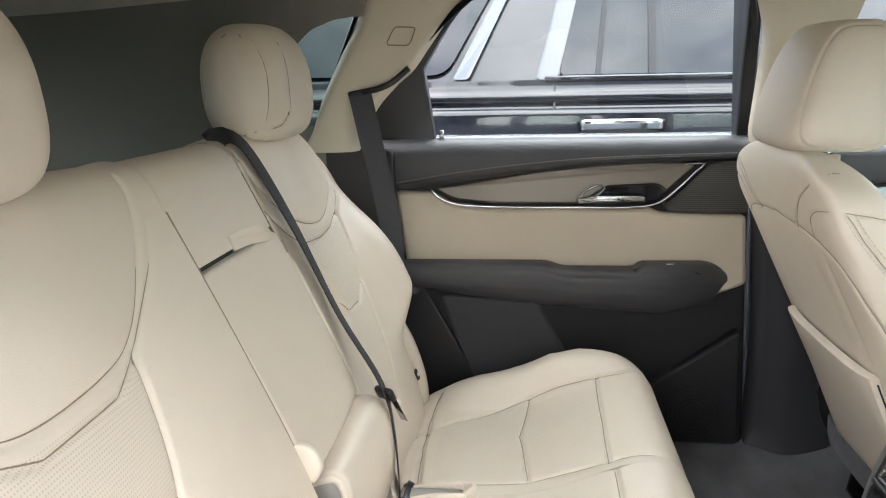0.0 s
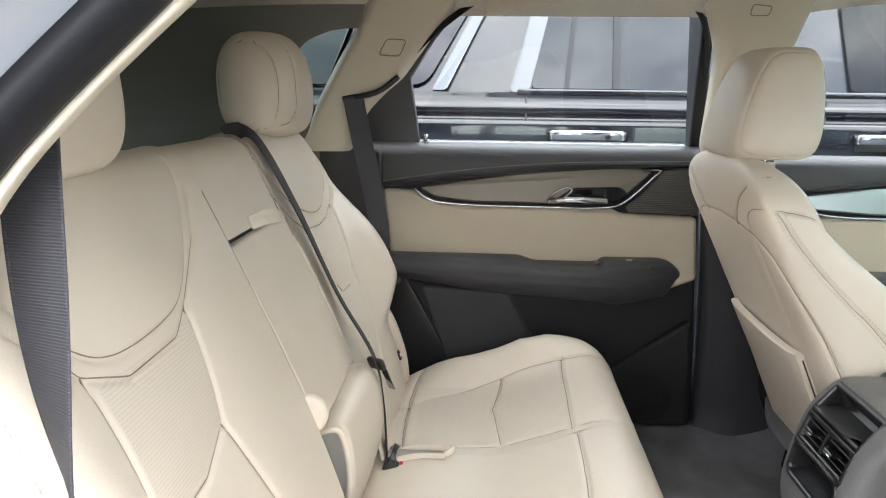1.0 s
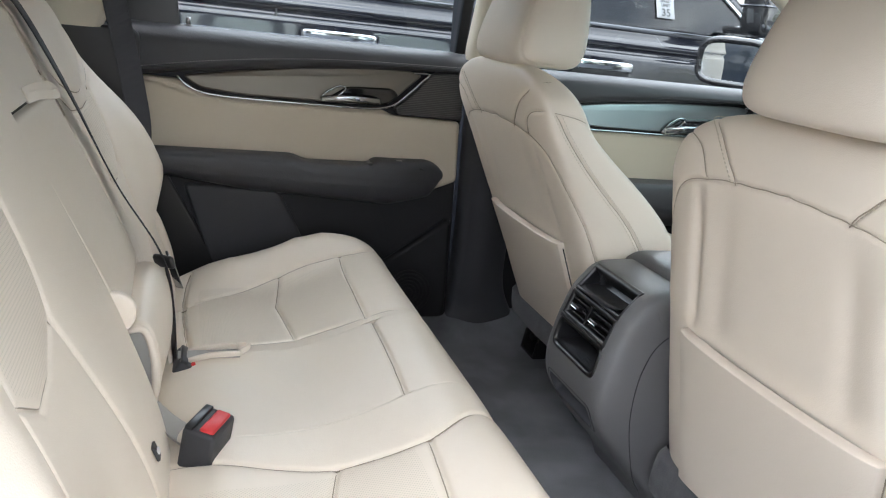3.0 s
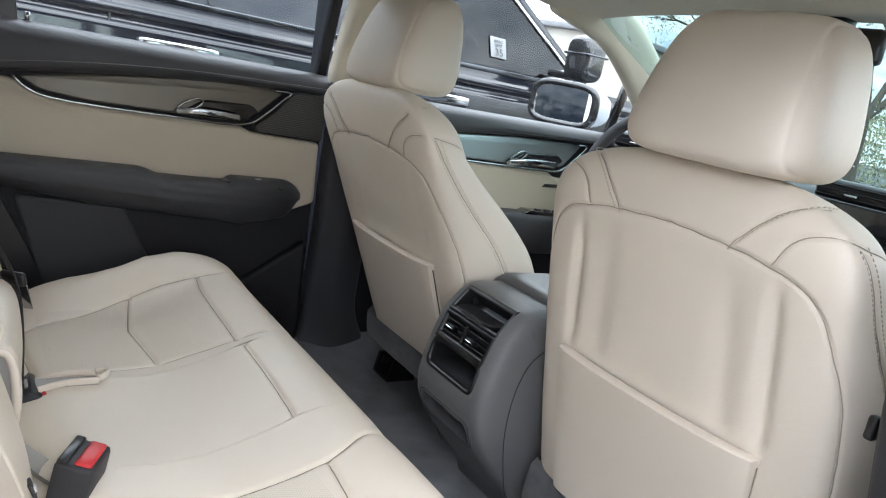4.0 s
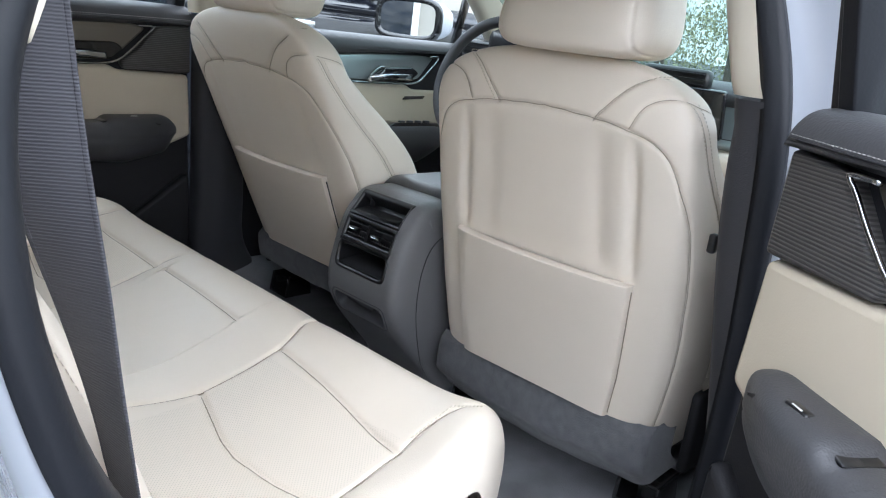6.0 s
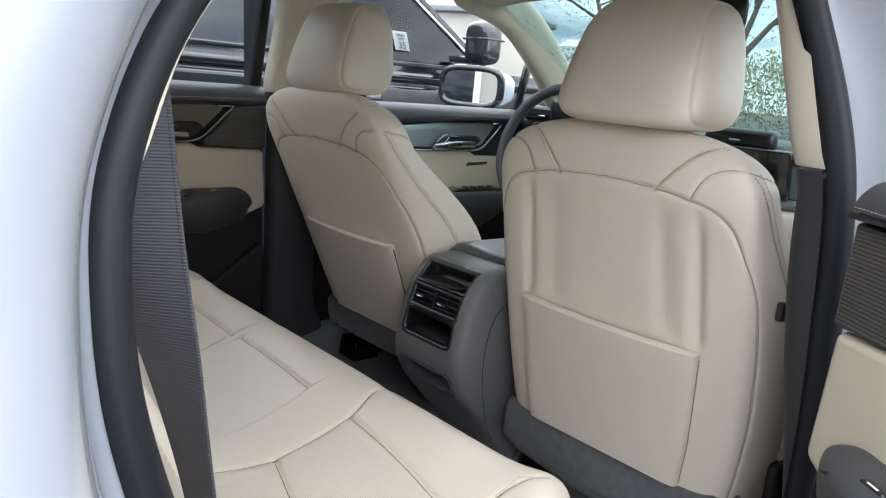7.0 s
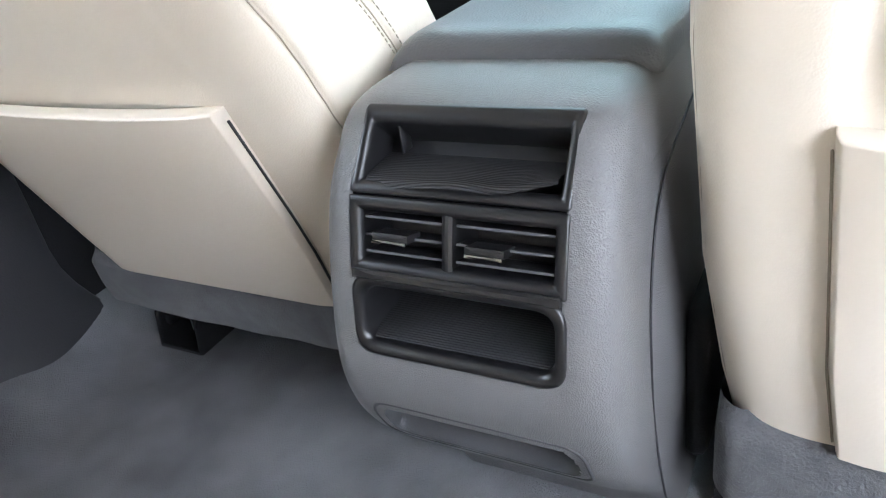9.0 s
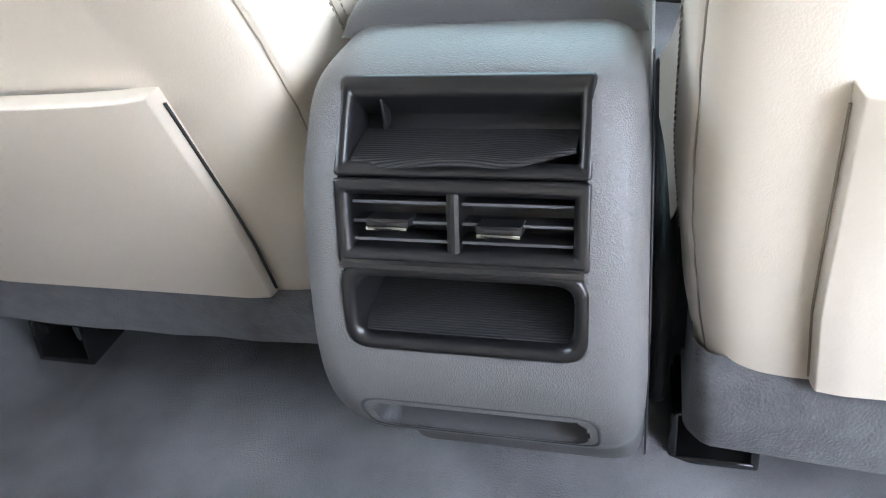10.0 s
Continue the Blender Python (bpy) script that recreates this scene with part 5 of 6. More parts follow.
def con_frame(name, z0, z1, y0, y1, bar, corner, d0, d1, mat, parent=console, label="", bottom=None):
    """A rounded rectangular frame on the console's rear face, raised lip and inner wall."""
    outer = ring_of([(y0, z0), (y1, z0), (y1, z1), (y0, z1)], corner, 6)
    def inset(r, k):
        c = np.array([(y0 + y1) / 2, (z0 + z1) / 2])
        hw, hh = (y1 - y0) / 2, (z1 - z0) / 2
        return c + (r - c) * np.array([(hw - k) / hw, (hh - k) / hh])
    levels = [(0.0, d0 + 0.004), (0.0006, d0 + 0.0008), (0.002, d0), (bar * 0.6, d0 + 0.0004), (bar * 0.85, d0 + 0.002), (bar, d0 + 0.006), (bar + 0.001, d1)]
    verts, faces = [], []
    k = len(outer)
    for ins, d in levels:
        for y, z in inset(outer, ins):
            verts.append(con_at(z, y, d))
    for r in range(len(levels) - 1):
        for i in range(k):
            faces.append((r * k + i, r * k + (i + 1) % k, (r + 1) * k + (i + 1) % k, (r + 1) * k + i))
    ob = raw(name, verts, faces, mat, parent, label)
    bm = bmesh.new()
    bm.from_mesh(ob.data)
    bmesh.ops.recalc_face_normals(bm, faces=bm.faces)
    bm.to_mesh(ob.data)
    bm.free()
    return ob


# upper open tray
con_frame("tray_bezel", 0.9228, 0.9695, -0.0735, 0.0735, 0.0085, 0.0025, -0.001, 0.075, plastic_black, label="black tray surround")
con_box("tray_back", 0.925, 0.968, -0.067, 0.067, 0.029, 0.037, plastic_black, nz=3, ny=3)
box("tray_rib", (0.012, 0.002, 0.030), (0.460, 0.050, 0.951), plastic_black, console, bevel=0.001)
P = np.zeros((30, 50, 3))
for i in range(30):
    for j in range(50):
        y = -0.064 + 0.128 * j / 49
        f = i / 29
        lip = 0.010 * (1 - (y / 0.066) ** 2) * (1 - f)
        a, b = con_at(0.9335, y, 0.001), np.array((0.462, y, 0.9335))
        p = a * (1 - f) + b * f
        P[i, j] = (p[0] - lip, y, p[2] + 0.0022 * math.cos(y * 60) * (1 - f) - 0.003 * math.exp(-f * 18) + 0.008 * smooth(0.2, 0.64, abs(y) / 0.1) * (1 - f) * (y < 0))
surface("tray_mat", P, ribbed_mat, console, "ribbed black rubber tray mat", out=(0, 0, 1))
# air vents
con_frame("vent_bezel", 0.8732, 0.9224, -0.0735, 0.0735, 0.0095, 0.0020, -0.0015, 0.05, plastic_black, label="black vent surround")
con_box("vent_back", 0.874, 0.922, -0.066, 0.066, 0.038, 0.045, plastic_black, nz=3, ny=3)
con_box("vent_divider", 0.876, 0.920, -0.0005, 0.0065, 0.0, 0.04, plastic_black, nz=8, ny=4, r=0.001)
for y0, y1 in ((0.0075, 0.0635), (-0.0635, -0.0015)):
    for z in (0.8865, 0.8972, 0.9085):
        sl = con_box("slat", z - 0.0008, z + 0.0008, y0, y1, 0.006, 0.024, plastic_dark, nz=2, ny=6)
        con_box("slat_edge", z - 0.0006, z + 0.0010, y0, y1, 0.0045, 0.0062, plastic_low, sl, nz=2, ny=6)
for y, z in ((0.040, 0.8985), (-0.024, 0.8965)):
    tab = con_box("vent_tab", z - 0.0022, z + 0.0026, y - 0.0125, y + 0.0125, -0.006, 0.012, plastic_black, nz=4, ny=6, r=0.0012)
    con_box("tab_edge", z - 0.0034, z - 0.0014, y - 0.0120, y + 0.0120, -0.0074, -0.0052, chrome, tab, "chrome edge", nz=3, ny=4, r=0.0006)
# lower cubby
con_frame("cubby_bezel", 0.8155, 0.8728, -0.0735, 0.0735, 0.0085, 0.016, -0.0022, 0.085, plastic_black, label="black cubby surround")
con_box("cubby_back", 0.820, 0.872, -0.066, 0.066, 0.080, 0.086, plastic_black, nz=3, ny=3)
P = np.zeros((24, 40, 3))
for i in range(24):
    for j in range(40):
        y = -0.0645 + 0.129 * j / 39
        f = i / 23
        P[i, j] = con_at(0.8265, y, 0.004) * (1 - f) + np.array((0.485, y, 0.836)) * f
        P[i, j, 1] = y * (1 - 0.03 * f)
surface("cubby_mat", P, ribbed_mat, console, "ribbed black rubber cubby mat", out=(0, 0, 1))
con_box("vent_sill", 0.8705, 0.8765, -0.070, 0.070, -0.0055, 0.01, plastic_black, nz=5, ny=12, r=0.002)
# low slot with its socket; the recess shade is put into darker plastics
con_frame("low_slot", 0.7155, 0.7705, -0.082, 0.078, 0.0045, 0.018, -0.0006, 0.026, plastic_low, label="recessed slot, shell grey darkened for its shade")
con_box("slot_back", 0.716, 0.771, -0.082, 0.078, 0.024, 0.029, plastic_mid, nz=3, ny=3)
con_box("socket", 0.742, 0.762, -0.036, 0.014, 0.010, 0.020, plastic_black, nz=3, ny=4, label="black socket cover")

# padded lid, its colour lightened for the windscreen sky it would reflect
P = []
for x in np.r_[np.linspace(0.528, 0.55, 12), np.linspace(0.56, 0.90, 20)]:
    row = []
    for t in np.linspace(-1, 1, 60):
        e = min((x - 0.528), 0.03) / 0.03
        f = math.sqrt(max(0, 1 - (1 - e) ** 2))
        g = (1 - abs(t) ** 9)
        row.append((x, 0.0985 * np.sign(t) * abs(t) ** 0.9, 0.968 + 0.024 * f * max(g, 0) ** 0.5))
    P.append(row)
surface("lid", P, lid_vinyl, console, "dark padded armrest lid", out=(0, 0, 1))


for ob in console.children_recursive:
    ob.data.transform(Matrix.Diagonal((1, 1.02, 1, 1)))
    ob.data.transform(Matrix.Translation((0, 0.004, 0)))


# ---------- doors ----------
def rear_door(s, m=None, open_=False):
    label = "open rear door with beige insert, dark armrest and metal trim" if open_ else "closed rear door with beige insert, dark armrest and metal trim"
    root = thing("door_rear_left" if s > 0 else "door_rear_right", label, "car door", kind="structure")
    K = dict(side=s, m=m)
    # core and lower panel
    slab("core", [(-0.355, 1.255), (0.398, 1.250), (0.408, 0.93), (0.425, 0.585), (0.02, 0.575), (-0.17, 0.62), (-0.20, 0.74), (-0.33, 0.95)], 0.712, 0.80, plastic_dark, root, "dark moulded lower door panel", 0.03, 0.008, **K)
    # raised speaker area with its crease
    slab("speaker_panel", [(0.20, 0.725), (0.40, 0.872), (0.412, 0.60), (0.19, 0.595)], 0.700, 0.72, plastic_dark, root, "", 0.02, 0.010, lift=lambda x, z: 0.012 * smooth(0.22, 0.40, x), **K)
    mm = m if m is not None else Matrix.Identity(4)
    for k in range(6):
        r = 0.012 + 0.0095 * k
        pts = [(0.305 + r * math.cos(a), s * 0.690, 0.672 + r * math.sin(a)) for a in np.linspace(0, 2 * math.pi, 28, endpoint=False)]
        sweep("speaker_ring", pts, disc(0.0015, 5), plastic_dark, root, up=(0, 1, 0), closed=True, m=m)
    slab("pocket_panel", [(-0.245, 0.935), (-0.03, 0.925), (0.045, 0.78), (-0.12, 0.70), (-0.17, 0.72)], 0.702, 0.72, plastic_mid, root, "grey map pocket panel", 0.02, 0.008, **K)
    # beige insert
    slab("insert", [(-0.335, 1.165), (-0.255, 1.163), (-0.215, 1.139), (-0.12, 1.128), (0.20, 1.128), (0.22, 1.118), (0.393, 1.113), (0.403, 0.965), (0.34, 0.94), (-0.28, 0.95), (-0.315, 1.01)], 0.692, 0.73, door_vinyl, root, "tan vinyl insert", 0.012, 0.010, **K)
    # upper soft sill, rolled inwards at the top
    xs = np.linspace(-0.37, 0.398, 70)
    P = []
    for x in xs:
        u = (x + 0.37) / 0.768
        zl = 1.163 + 0.067 * (1 - (1 - u) ** 1.8)
        sec = [(0.780, 1.268), (0.745, 1.273), (0.712, 1.268), (0.694, 1.254), (0.686, 1.238), (0.6835, zl + 0.014), (0.690, zl + 0.003), (0.705, zl - 0.004)]
        if zl + 0.014 > 1.232:
            sec[5] = (0.6835, 1.230)
        P.append([(x, s * b, c) for b, c in spline(sec, 24)])
    o = surface("sill_pad", P, soft_dark, root, "charcoal soft sill pad", out=(0, -s, 0.5))
    line = spline([(-0.34, 1.183), (-0.20, 1.206), (-0.05, 1.224), (0.12, 1.236), (0.39, 1.243)], 60)
    st = stitches("stitching", [(x, s * 0.6825, z) for x, z in line], root, thread_grey)
    crease = sweep("crease", [(x, s * 0.6845, z - 0.005) for x, z in line], disc(0.0014, 6), plastic_black, root)
    if m is not None:
        for ob in (o, st, crease):
            ob.data.transform(m)
    # smoked metal trim band with bright edging
    slab("metal_band", [(-0.248, 1.170), (-0.21, 1.147), (-0.12, 1.138), (0.13, 1.137), (0.21, 1.142), (0.292, 1.215), (0.26, 1.222), (0.14, 1.222), (-0.02, 1.205), (-0.14, 1.188)], 0.698, 0.72, metal_trim, root, "smoked metal trim band", 0.012, 0.004, lift=lambda x, z: -0.010 * smooth(1.14, 1.21, z), **K)
    edge = spline([(-0.258, 1.170), (-0.235, 1.150), (-0.195, 1.137), (-0.10, 1.132), (0.05, 1.131), (0.16, 1.131), (0.215, 1.140), (0.255, 1.172), (0.287, 1.205), (0.302, 1.220), (0.262, 1.220)], 80)
    sweep("bright_edge", [(x, s * 0.689, z) for x, z in edge], oblong(0.005, 0.0055), chrome, root, "bright chrome edging", up=(0, 1, 0), m=m)
    # grooved speaker trim ahead of the handle
    slab("grooved_trim", [(0.225, 1.136), (0.262, 1.165), (0.310, 1.221), (0.392, 1.229), (0.396, 1.117), (0.235, 1.120)], 0.690, 0.72, grille, root, "grooved grey tweeter trim", 0.008, 0.005, **K)
    # handle: cup, bezel and lever
    slab("handle_cup", [(0.065, 1.146), (0.11, 1.176), (0.215, 1.180), (0.235, 1.165), (0.205, 1.141), (0.10, 1.138)], 0.6935, 0.71, gloss_black, root, "dark handle recess", 0.012, 0.004, **K)
    bez = spline([(0.050, 1.143), (0.062, 1.160), (0.090, 1.176), (0.106, 1.172), (0.092, 1.156), (0.07, 1.143)], 30, closed=True)
    sweep("handle_bezel", [(x, s * 0.6915, z) for x, z in bez], disc(0.0022, 8), chrome, root, "chrome handle bezel", up=(0, 1, 0), closed=True, m=m)
    lev = spline([(0.050, s * 0.686, 1.145), (0.09, s * 0.672, 1.151), (0.14, s * 0.668, 1.152), (0.185, s * 0.676, 1.150)], 24)
    sweep("door_handle", lev, [(a, b) for a, b in oblong(0.009, 0.013)], chrome, root, "bright chrome inner handle", up=(0, 0, 1), m=m)
    # armrest with switch pad
    xs = np.linspace(-0.315, 0.368, 80)
    P = []
    for x in xs:
        u = smooth(0.368, 0.22, x) ** 0.6
        u2 = smooth(0.368, 0.30, x) ** 0.5
        zt = 1.018 - 0.012 * smooth(-0.02, 0.03, x) * smooth(0.185, 0.165, x) - 0.028 * (1 - u2)
        zb = 0.968 - 0.062 * np.interp(x, [-0.315, -0.1, 0.22, 0.33, 0.368], [0.15, 0.65, 1.0, 0.7, 0.0])
        dep = 0.018 + 0.057 * u * np.interp(x, [-0.315, -0.05, 0.1], [0.75, 0.9, 1.0])
        y0 = 0.70
        sec = [(y0, zt - 0.002), (y0 - dep * 0.35, zt + 0.002), (y0 - dep * 0.8, zt), (y0 - dep, zt - 0.010), (y0 - dep * 1.03, zt - 0.028), (y0 - dep * 0.98, (zt + zb) / 2 - 0.005), (y0 - dep * 0.6, zb + 0.008), (y0, zb)]
        nose = math.sqrt(max(0.0, 1 - max(0.0, (x - 0.322) / 0.046) ** 2.5))
        zm = 0.978
        sec = [(y0 - (y0 - b) * max(nose, 0.02), zm + (c - zm) * max(nose, 0.02)) for b, c in sec]
        P.append([(x, s * b, c) for b, c in spline(sec, 34)])
    groove = [(np.array([(-0.32, s * 0.63, 0.985), (0.1, s * 0.63, 0.972), (0.36, s * 0.66, 0.967)]), 0.002, 0.0022, 0.0, (1, 0, 1))]
    o = surface("armrest", P, soft_dark, root, "charcoal soft armrest", seams=groove, out=(0, -s, 0.3))
    if m is not None:
        o.data.transform(m)
    slab("switch_pad", [(0.16, 1.0085), (0.185, 1.0145), (0.275, 1.0125), (0.30, 1.002), (0.27, 0.998), (0.18, 0.999)], 0.640, 0.68, plastic_black, root, "black window switch pad", 0.004, 0.002, **K)
    sw = box("window_switch", (0.032, 0.022, 0.012), (0.236, s * 0.655, 1.014), plastic_black, root, "black window switch", 0.003, (8, 0, 0))
    sb = box("switch_symbol", (0.014, 0.002, 0.002), (0.236, s * 0.647, 1.0205), paper, sw, bevel=0.0004)
    kn = sweep("lock_knob", [(-0.236, s * 0.735, 1.266), (-0.236, s * 0.735, 1.282), (-0.236, s * 0.735, 1.290)], disc(0.005, 12), chrome, root, "small chrome lock knob", up=(0, 1, 0))
    nb = sweep("knob_collar", [(-0.236, s * 0.735, 1.268), (-0.236, s * 0.735, 1.274)], disc(0.009, 14), plastic_grey, root, up=(0, 1, 0))
    if m is not None:
        for ob in (sw, sb, kn, nb):
            ob.data.transform(m)
    # window frame and glass
    slab("quarter_trim", [(-0.43, 1.262), (-0.250, 1.262), (-0.272, 1.420), (-0.165, 1.590), (-0.250, 1.60), (-0.39, 1.42)], 0.735, 0.77, plastic_black, root, "black window corner trim", 0.004, 0.003, **K)
    slab("front_frame", [(0.374, 1.262), (0.400, 1.262), (0.384, 1.60), (0.359, 1.60)], 0.735, 0.775, rubber, root, "black window channel", 0.004, 0.003, lift=lambda x, z: 0.28 * max(0, z - 1.27), **K)
    pane = raw("pane", [(x, s * y, z) for x, y, z in [(-0.27, 0.775, 1.25), (0.38, 0.775, 1.25), (0.355, 0.668, 1.66), (-0.13, 0.668, 1.65)]], [(0, 1, 2, 3)], clear_glass, root)
    pane.visible_shadow = False
    if m is not None:
        pane.data.transform(m)
        # upper frame that shows on the open door
    fr = spline([(0.405, s * 0.765, 1.27), (0.392, s * 0.72, 1.45), (0.362, s * 0.665, 1.59), (0.27, s * 0.648, 1.625), (0.05, s * 0.645, 1.632), (-0.10, s * 0.655, 1.60), (-0.20, s * 0.69, 1.53), (-0.30, s * 0.74, 1.40), (-0.40, s * 0.775, 1.26)], 60)
    if not open_:
        fr = fr + np.array([0, 0.035, 0.012])
    sweep("window_frame", fr, oblong(0.045, 0.05) if open_ else oblong(0.026, 0.03), plastic_dark if open_ else rubber, root, "dark door window frame", up=(0, 1, 0), m=m)
    # outer skin
    slab("outer_skin", [(-0.44, 1.27), (0.42, 1.27), (0.44, 0.92), (0.45, 0.52), (0.0, 0.52), (-0.20, 0.60), (-0.24, 0.76), (-0.40, 0.98)], 0.80, 0.862, white_paint, root, "white painted door skin", 0.03, 0.004, **K)
    return root


def front_door(s):
    root = thing("door_front_left" if s > 0 else "door_front_right", "closed front door with beige insert, dark armrest and metal trim", "car door", kind="structure")
    K = dict(side=s)
    slab("core", [(0.56, 1.25), (1.50, 1.25), (1.50, 0.56), (0.58, 0.56)], 0.735, 0.80, plastic_dark, root, "dark moulded lower door panel", 0.03, 0.008, **K)
    slab("insert", [(0.57, 1.115), (1.15, 1.112), (1.18, 1.098), (1.46, 1.095), (1.46, 0.955), (0.57, 0.965)], 0.718, 0.75, door_vinyl, root, "tan vinyl insert", 0.012, 0.010, **K)
    slab("badge_bar", [(1.135, 1.066), (1.225, 1.070), (1.235, 1.080), (1.145, 1.077)], 0.7155, 0.72, gloss_black, root, "dark badge strip", 0.003, 0.001, **K)
    P = []
    for x in np.linspace(0.56, 1.50, 60):
        u = (x - 0.56) / 0.94
        zl = 1.165 + 0.058 * (1 - (1 - u) ** 2.0)
        sec = [(0.800, 1.250), (0.765, 1.254), (0.735, 1.250), (0.716, 1.238), (0.709, 1.226), (0.707, min(zl + 0.012, 1.220)), (0.714, zl + 0.002), (0.73, zl - 0.004)]
        P.append([(x, s * b, c) for b, c in spline(sec, 22)])
    surface("sill_pad", P, soft_dark, root, "charcoal soft sill pad", out=(0, -s, 0.5))
    line = spline([(0.58, 1.185), (0.75, 1.203), (0.95, 1.216), (1.2, 1.222), (1.45, 1.224)], 50)
    sweep("crease", [(x, s * 0.7085, z - 0.004) for x, z in line], disc(0.0014, 6), plastic_black, root)
    slab("metal_band", [(0.60, 1.160), (0.66, 1.132), (0.80, 1.122), (1.10, 1.122), (1.20, 1.132), (1.27, 1.200), (1.23, 1.206), (1.0, 1.200), (0.80, 1.186)], 0.722, 0.745, metal_cool, root, "polished metal trim band", 0.012, 0.004, lift=lambda x, z: -0.010 * smooth(1.13, 1.2, z), **K)
    edge = spline([(0.60, 1.155), (0.65, 1.128), (0.74, 1.117), (0.9, 1.116), (1.12, 1.116), (1.19, 1.124), (1.235, 1.160), (1.275, 1.204), (1.235, 1.205)], 70)
    sweep("bright_edge", [(x, s * 0.713, z) for x, z in edge], oblong(0.006, 0.006), chrome, root, "bright chrome edging", up=(0, 1, 0))
    slab("handle_cup", [(0.99, 1.126), (1.04, 1.160), (1.17, 1.168), (1.20, 1.150), (1.16, 1.124), (1.03, 1.120)], 0.7175, 0.735, gloss_black, root, "dark handle recess", 0.012, 0.004, **K)
    bez = spline([(0.985, 1.124), (1.0, 1.145), (1.03, 1.163), (1.05, 1.158), (1.03, 1.138), (1.005, 1.124)], 30, closed=True)
    sweep("handle_bezel", [(x, s * 0.7155, z) for x, z in bez], disc(0.0035, 8), chrome, root, "chrome handle bezel", up=(0, 1, 0), closed=True)
    lev = spline([(0.985, s * 0.712, 1.127), (1.03, s * 0.694, 1.135), (1.09, s * 0.690, 1.138), (1.15, s * 0.70, 1.137)], 24)
    sweep("door_handle", lev, oblong(0.010, 0.020), chrome, root, "bright chrome inner handle", up=(0, 0, 1))
    P = []
    for x in np.linspace(0.57, 1.38, 60):
        u = smooth(1.38, 1.22, x) ** 0.6
        zt = 0.992 - 0.02 * (1 - u)
        zb = 0.93 - 0.07 * np.interp(x, [0.57, 0.8, 1.2, 1.38], [0.7, 1.0, 1.0, 0.0])
        dep = 0.02 + 0.07 * u
        sec = [(0.73, zt), (0.73 - dep * 0.8, zt), (0.73 - dep, zt - 0.012), (0.73 - dep, (zt + zb) / 2), (0.73 - dep * 0.5, zb + 0.01), (0.73, zb)]
        P.append([(x, s * b, c) for b, c in spline(sec, 26)])
    surface("armrest", P, soft_dark, root, "charcoal soft armrest", out=(0, -s, 0.3))
    slab("switch_pad", [(1.03, 0.990), (1.06, 1.003), (1.26, 1.000), (1.28, 0.985)], 0.655, 0.70, gloss_black, root, "black window switch pad", 0.004, 0.002, **K)
    for k in range(4):
        box("window_switch", (0.022, 0.014, 0.010), (1.10 + 0.036 * k, s * 0.672, 1.002), plastic_black, root, "black window switch", 0.003)
    kn = sweep("lock_knob", [(0.585, s * 0.752, 1.25), (0.585, s * 0.752, 1.275)], disc(0.005, 12), chrome, root, "small chrome lock knob", up=(0, 1, 0))
    pane = raw("pane", [(x, s * y, z) for x, y, z in [(0.52, 0.79, 1.23), (1.42, 0.79, 1.23), (1.42, 0.745, 1.44), (1.18, 0.69, 1.585), (0.52, 0.685, 1.60)]], [(0, 1, 2, 3, 4)], clear_glass, root)
    pane.visible_shadow = False
    tri = raw("pane", [(x, s * y, z) for x, y, z in [(1.43, 0.79, 1.23), (1.66, 0.78, 1.23), (1.43, 0.74, 1.44)]], [(0, 1, 2)], clear_glass, root)
    tri.visible_shadow = False
    sweep("window_divider", [(1.415, s * 0.785, 1.24), (1.418, s * 0.742, 1.455)], oblong(0.030, 0.022), gloss_black, root, "black window divider", up=(0, 1, 0))
    top = spline([(0.50, s * 0.70, 1.60), (0.9, s * 0.695, 1.60), (1.2, s * 0.70, 1.572), (1.42, s * 0.735, 1.445), (1.70, s * 0.785, 1.225)], 50)
    sweep("window_frame", top, oblong(0.022, 0.026), gloss_black, root, "black window frame", up=(0, 1, 0))
    slab("outer_skin", [(0.50, 1.25), (1.60, 1.22), (1.62, 0.50), (0.52, 0.50)], 0.80, 0.862, white_paint, root, "white painted door skin", 0.03, 0.004, **K)
    return root


metal_cool = material("polished_metal_trim", (0.30, 0.33, 0.325), 0.30, metal=0.85, vary=0.06)
HINGE, SWING = (0.405, -0.882), 54.0
swing = Matrix.Translation((HINGE[0] + 0.020, HINGE[1] - 0.006, -0.005)) @ pose(0, 0, 0, 0, 0, SWING) @ Matrix.Translation((-HINGE[0], -HINGE[1], 0))
rear_door(1)
rear_door(-1, swing, True)
front_door(1)
front_door(-1)


# ---------- front of the cabin ----------
def a_pillar(s):
    root = thing("trim_a_pillar", "pale beige windscreen pillar trim", "pillar trim", kind="structure")
    pts = spline([(1.0, s * 0.640, 1.605), (1.22, s * 0.645, 1.545), (1.40, s * 0.655, 1.42), (1.56, s * 0.69, 1.29), (1.66, s * 0.71, 1.20)], 40)
    sweep("panel", pts, oblong(0.125, 0.07), pillar_trim, root, up=(0, s * 0.9, 0.4))
    return root


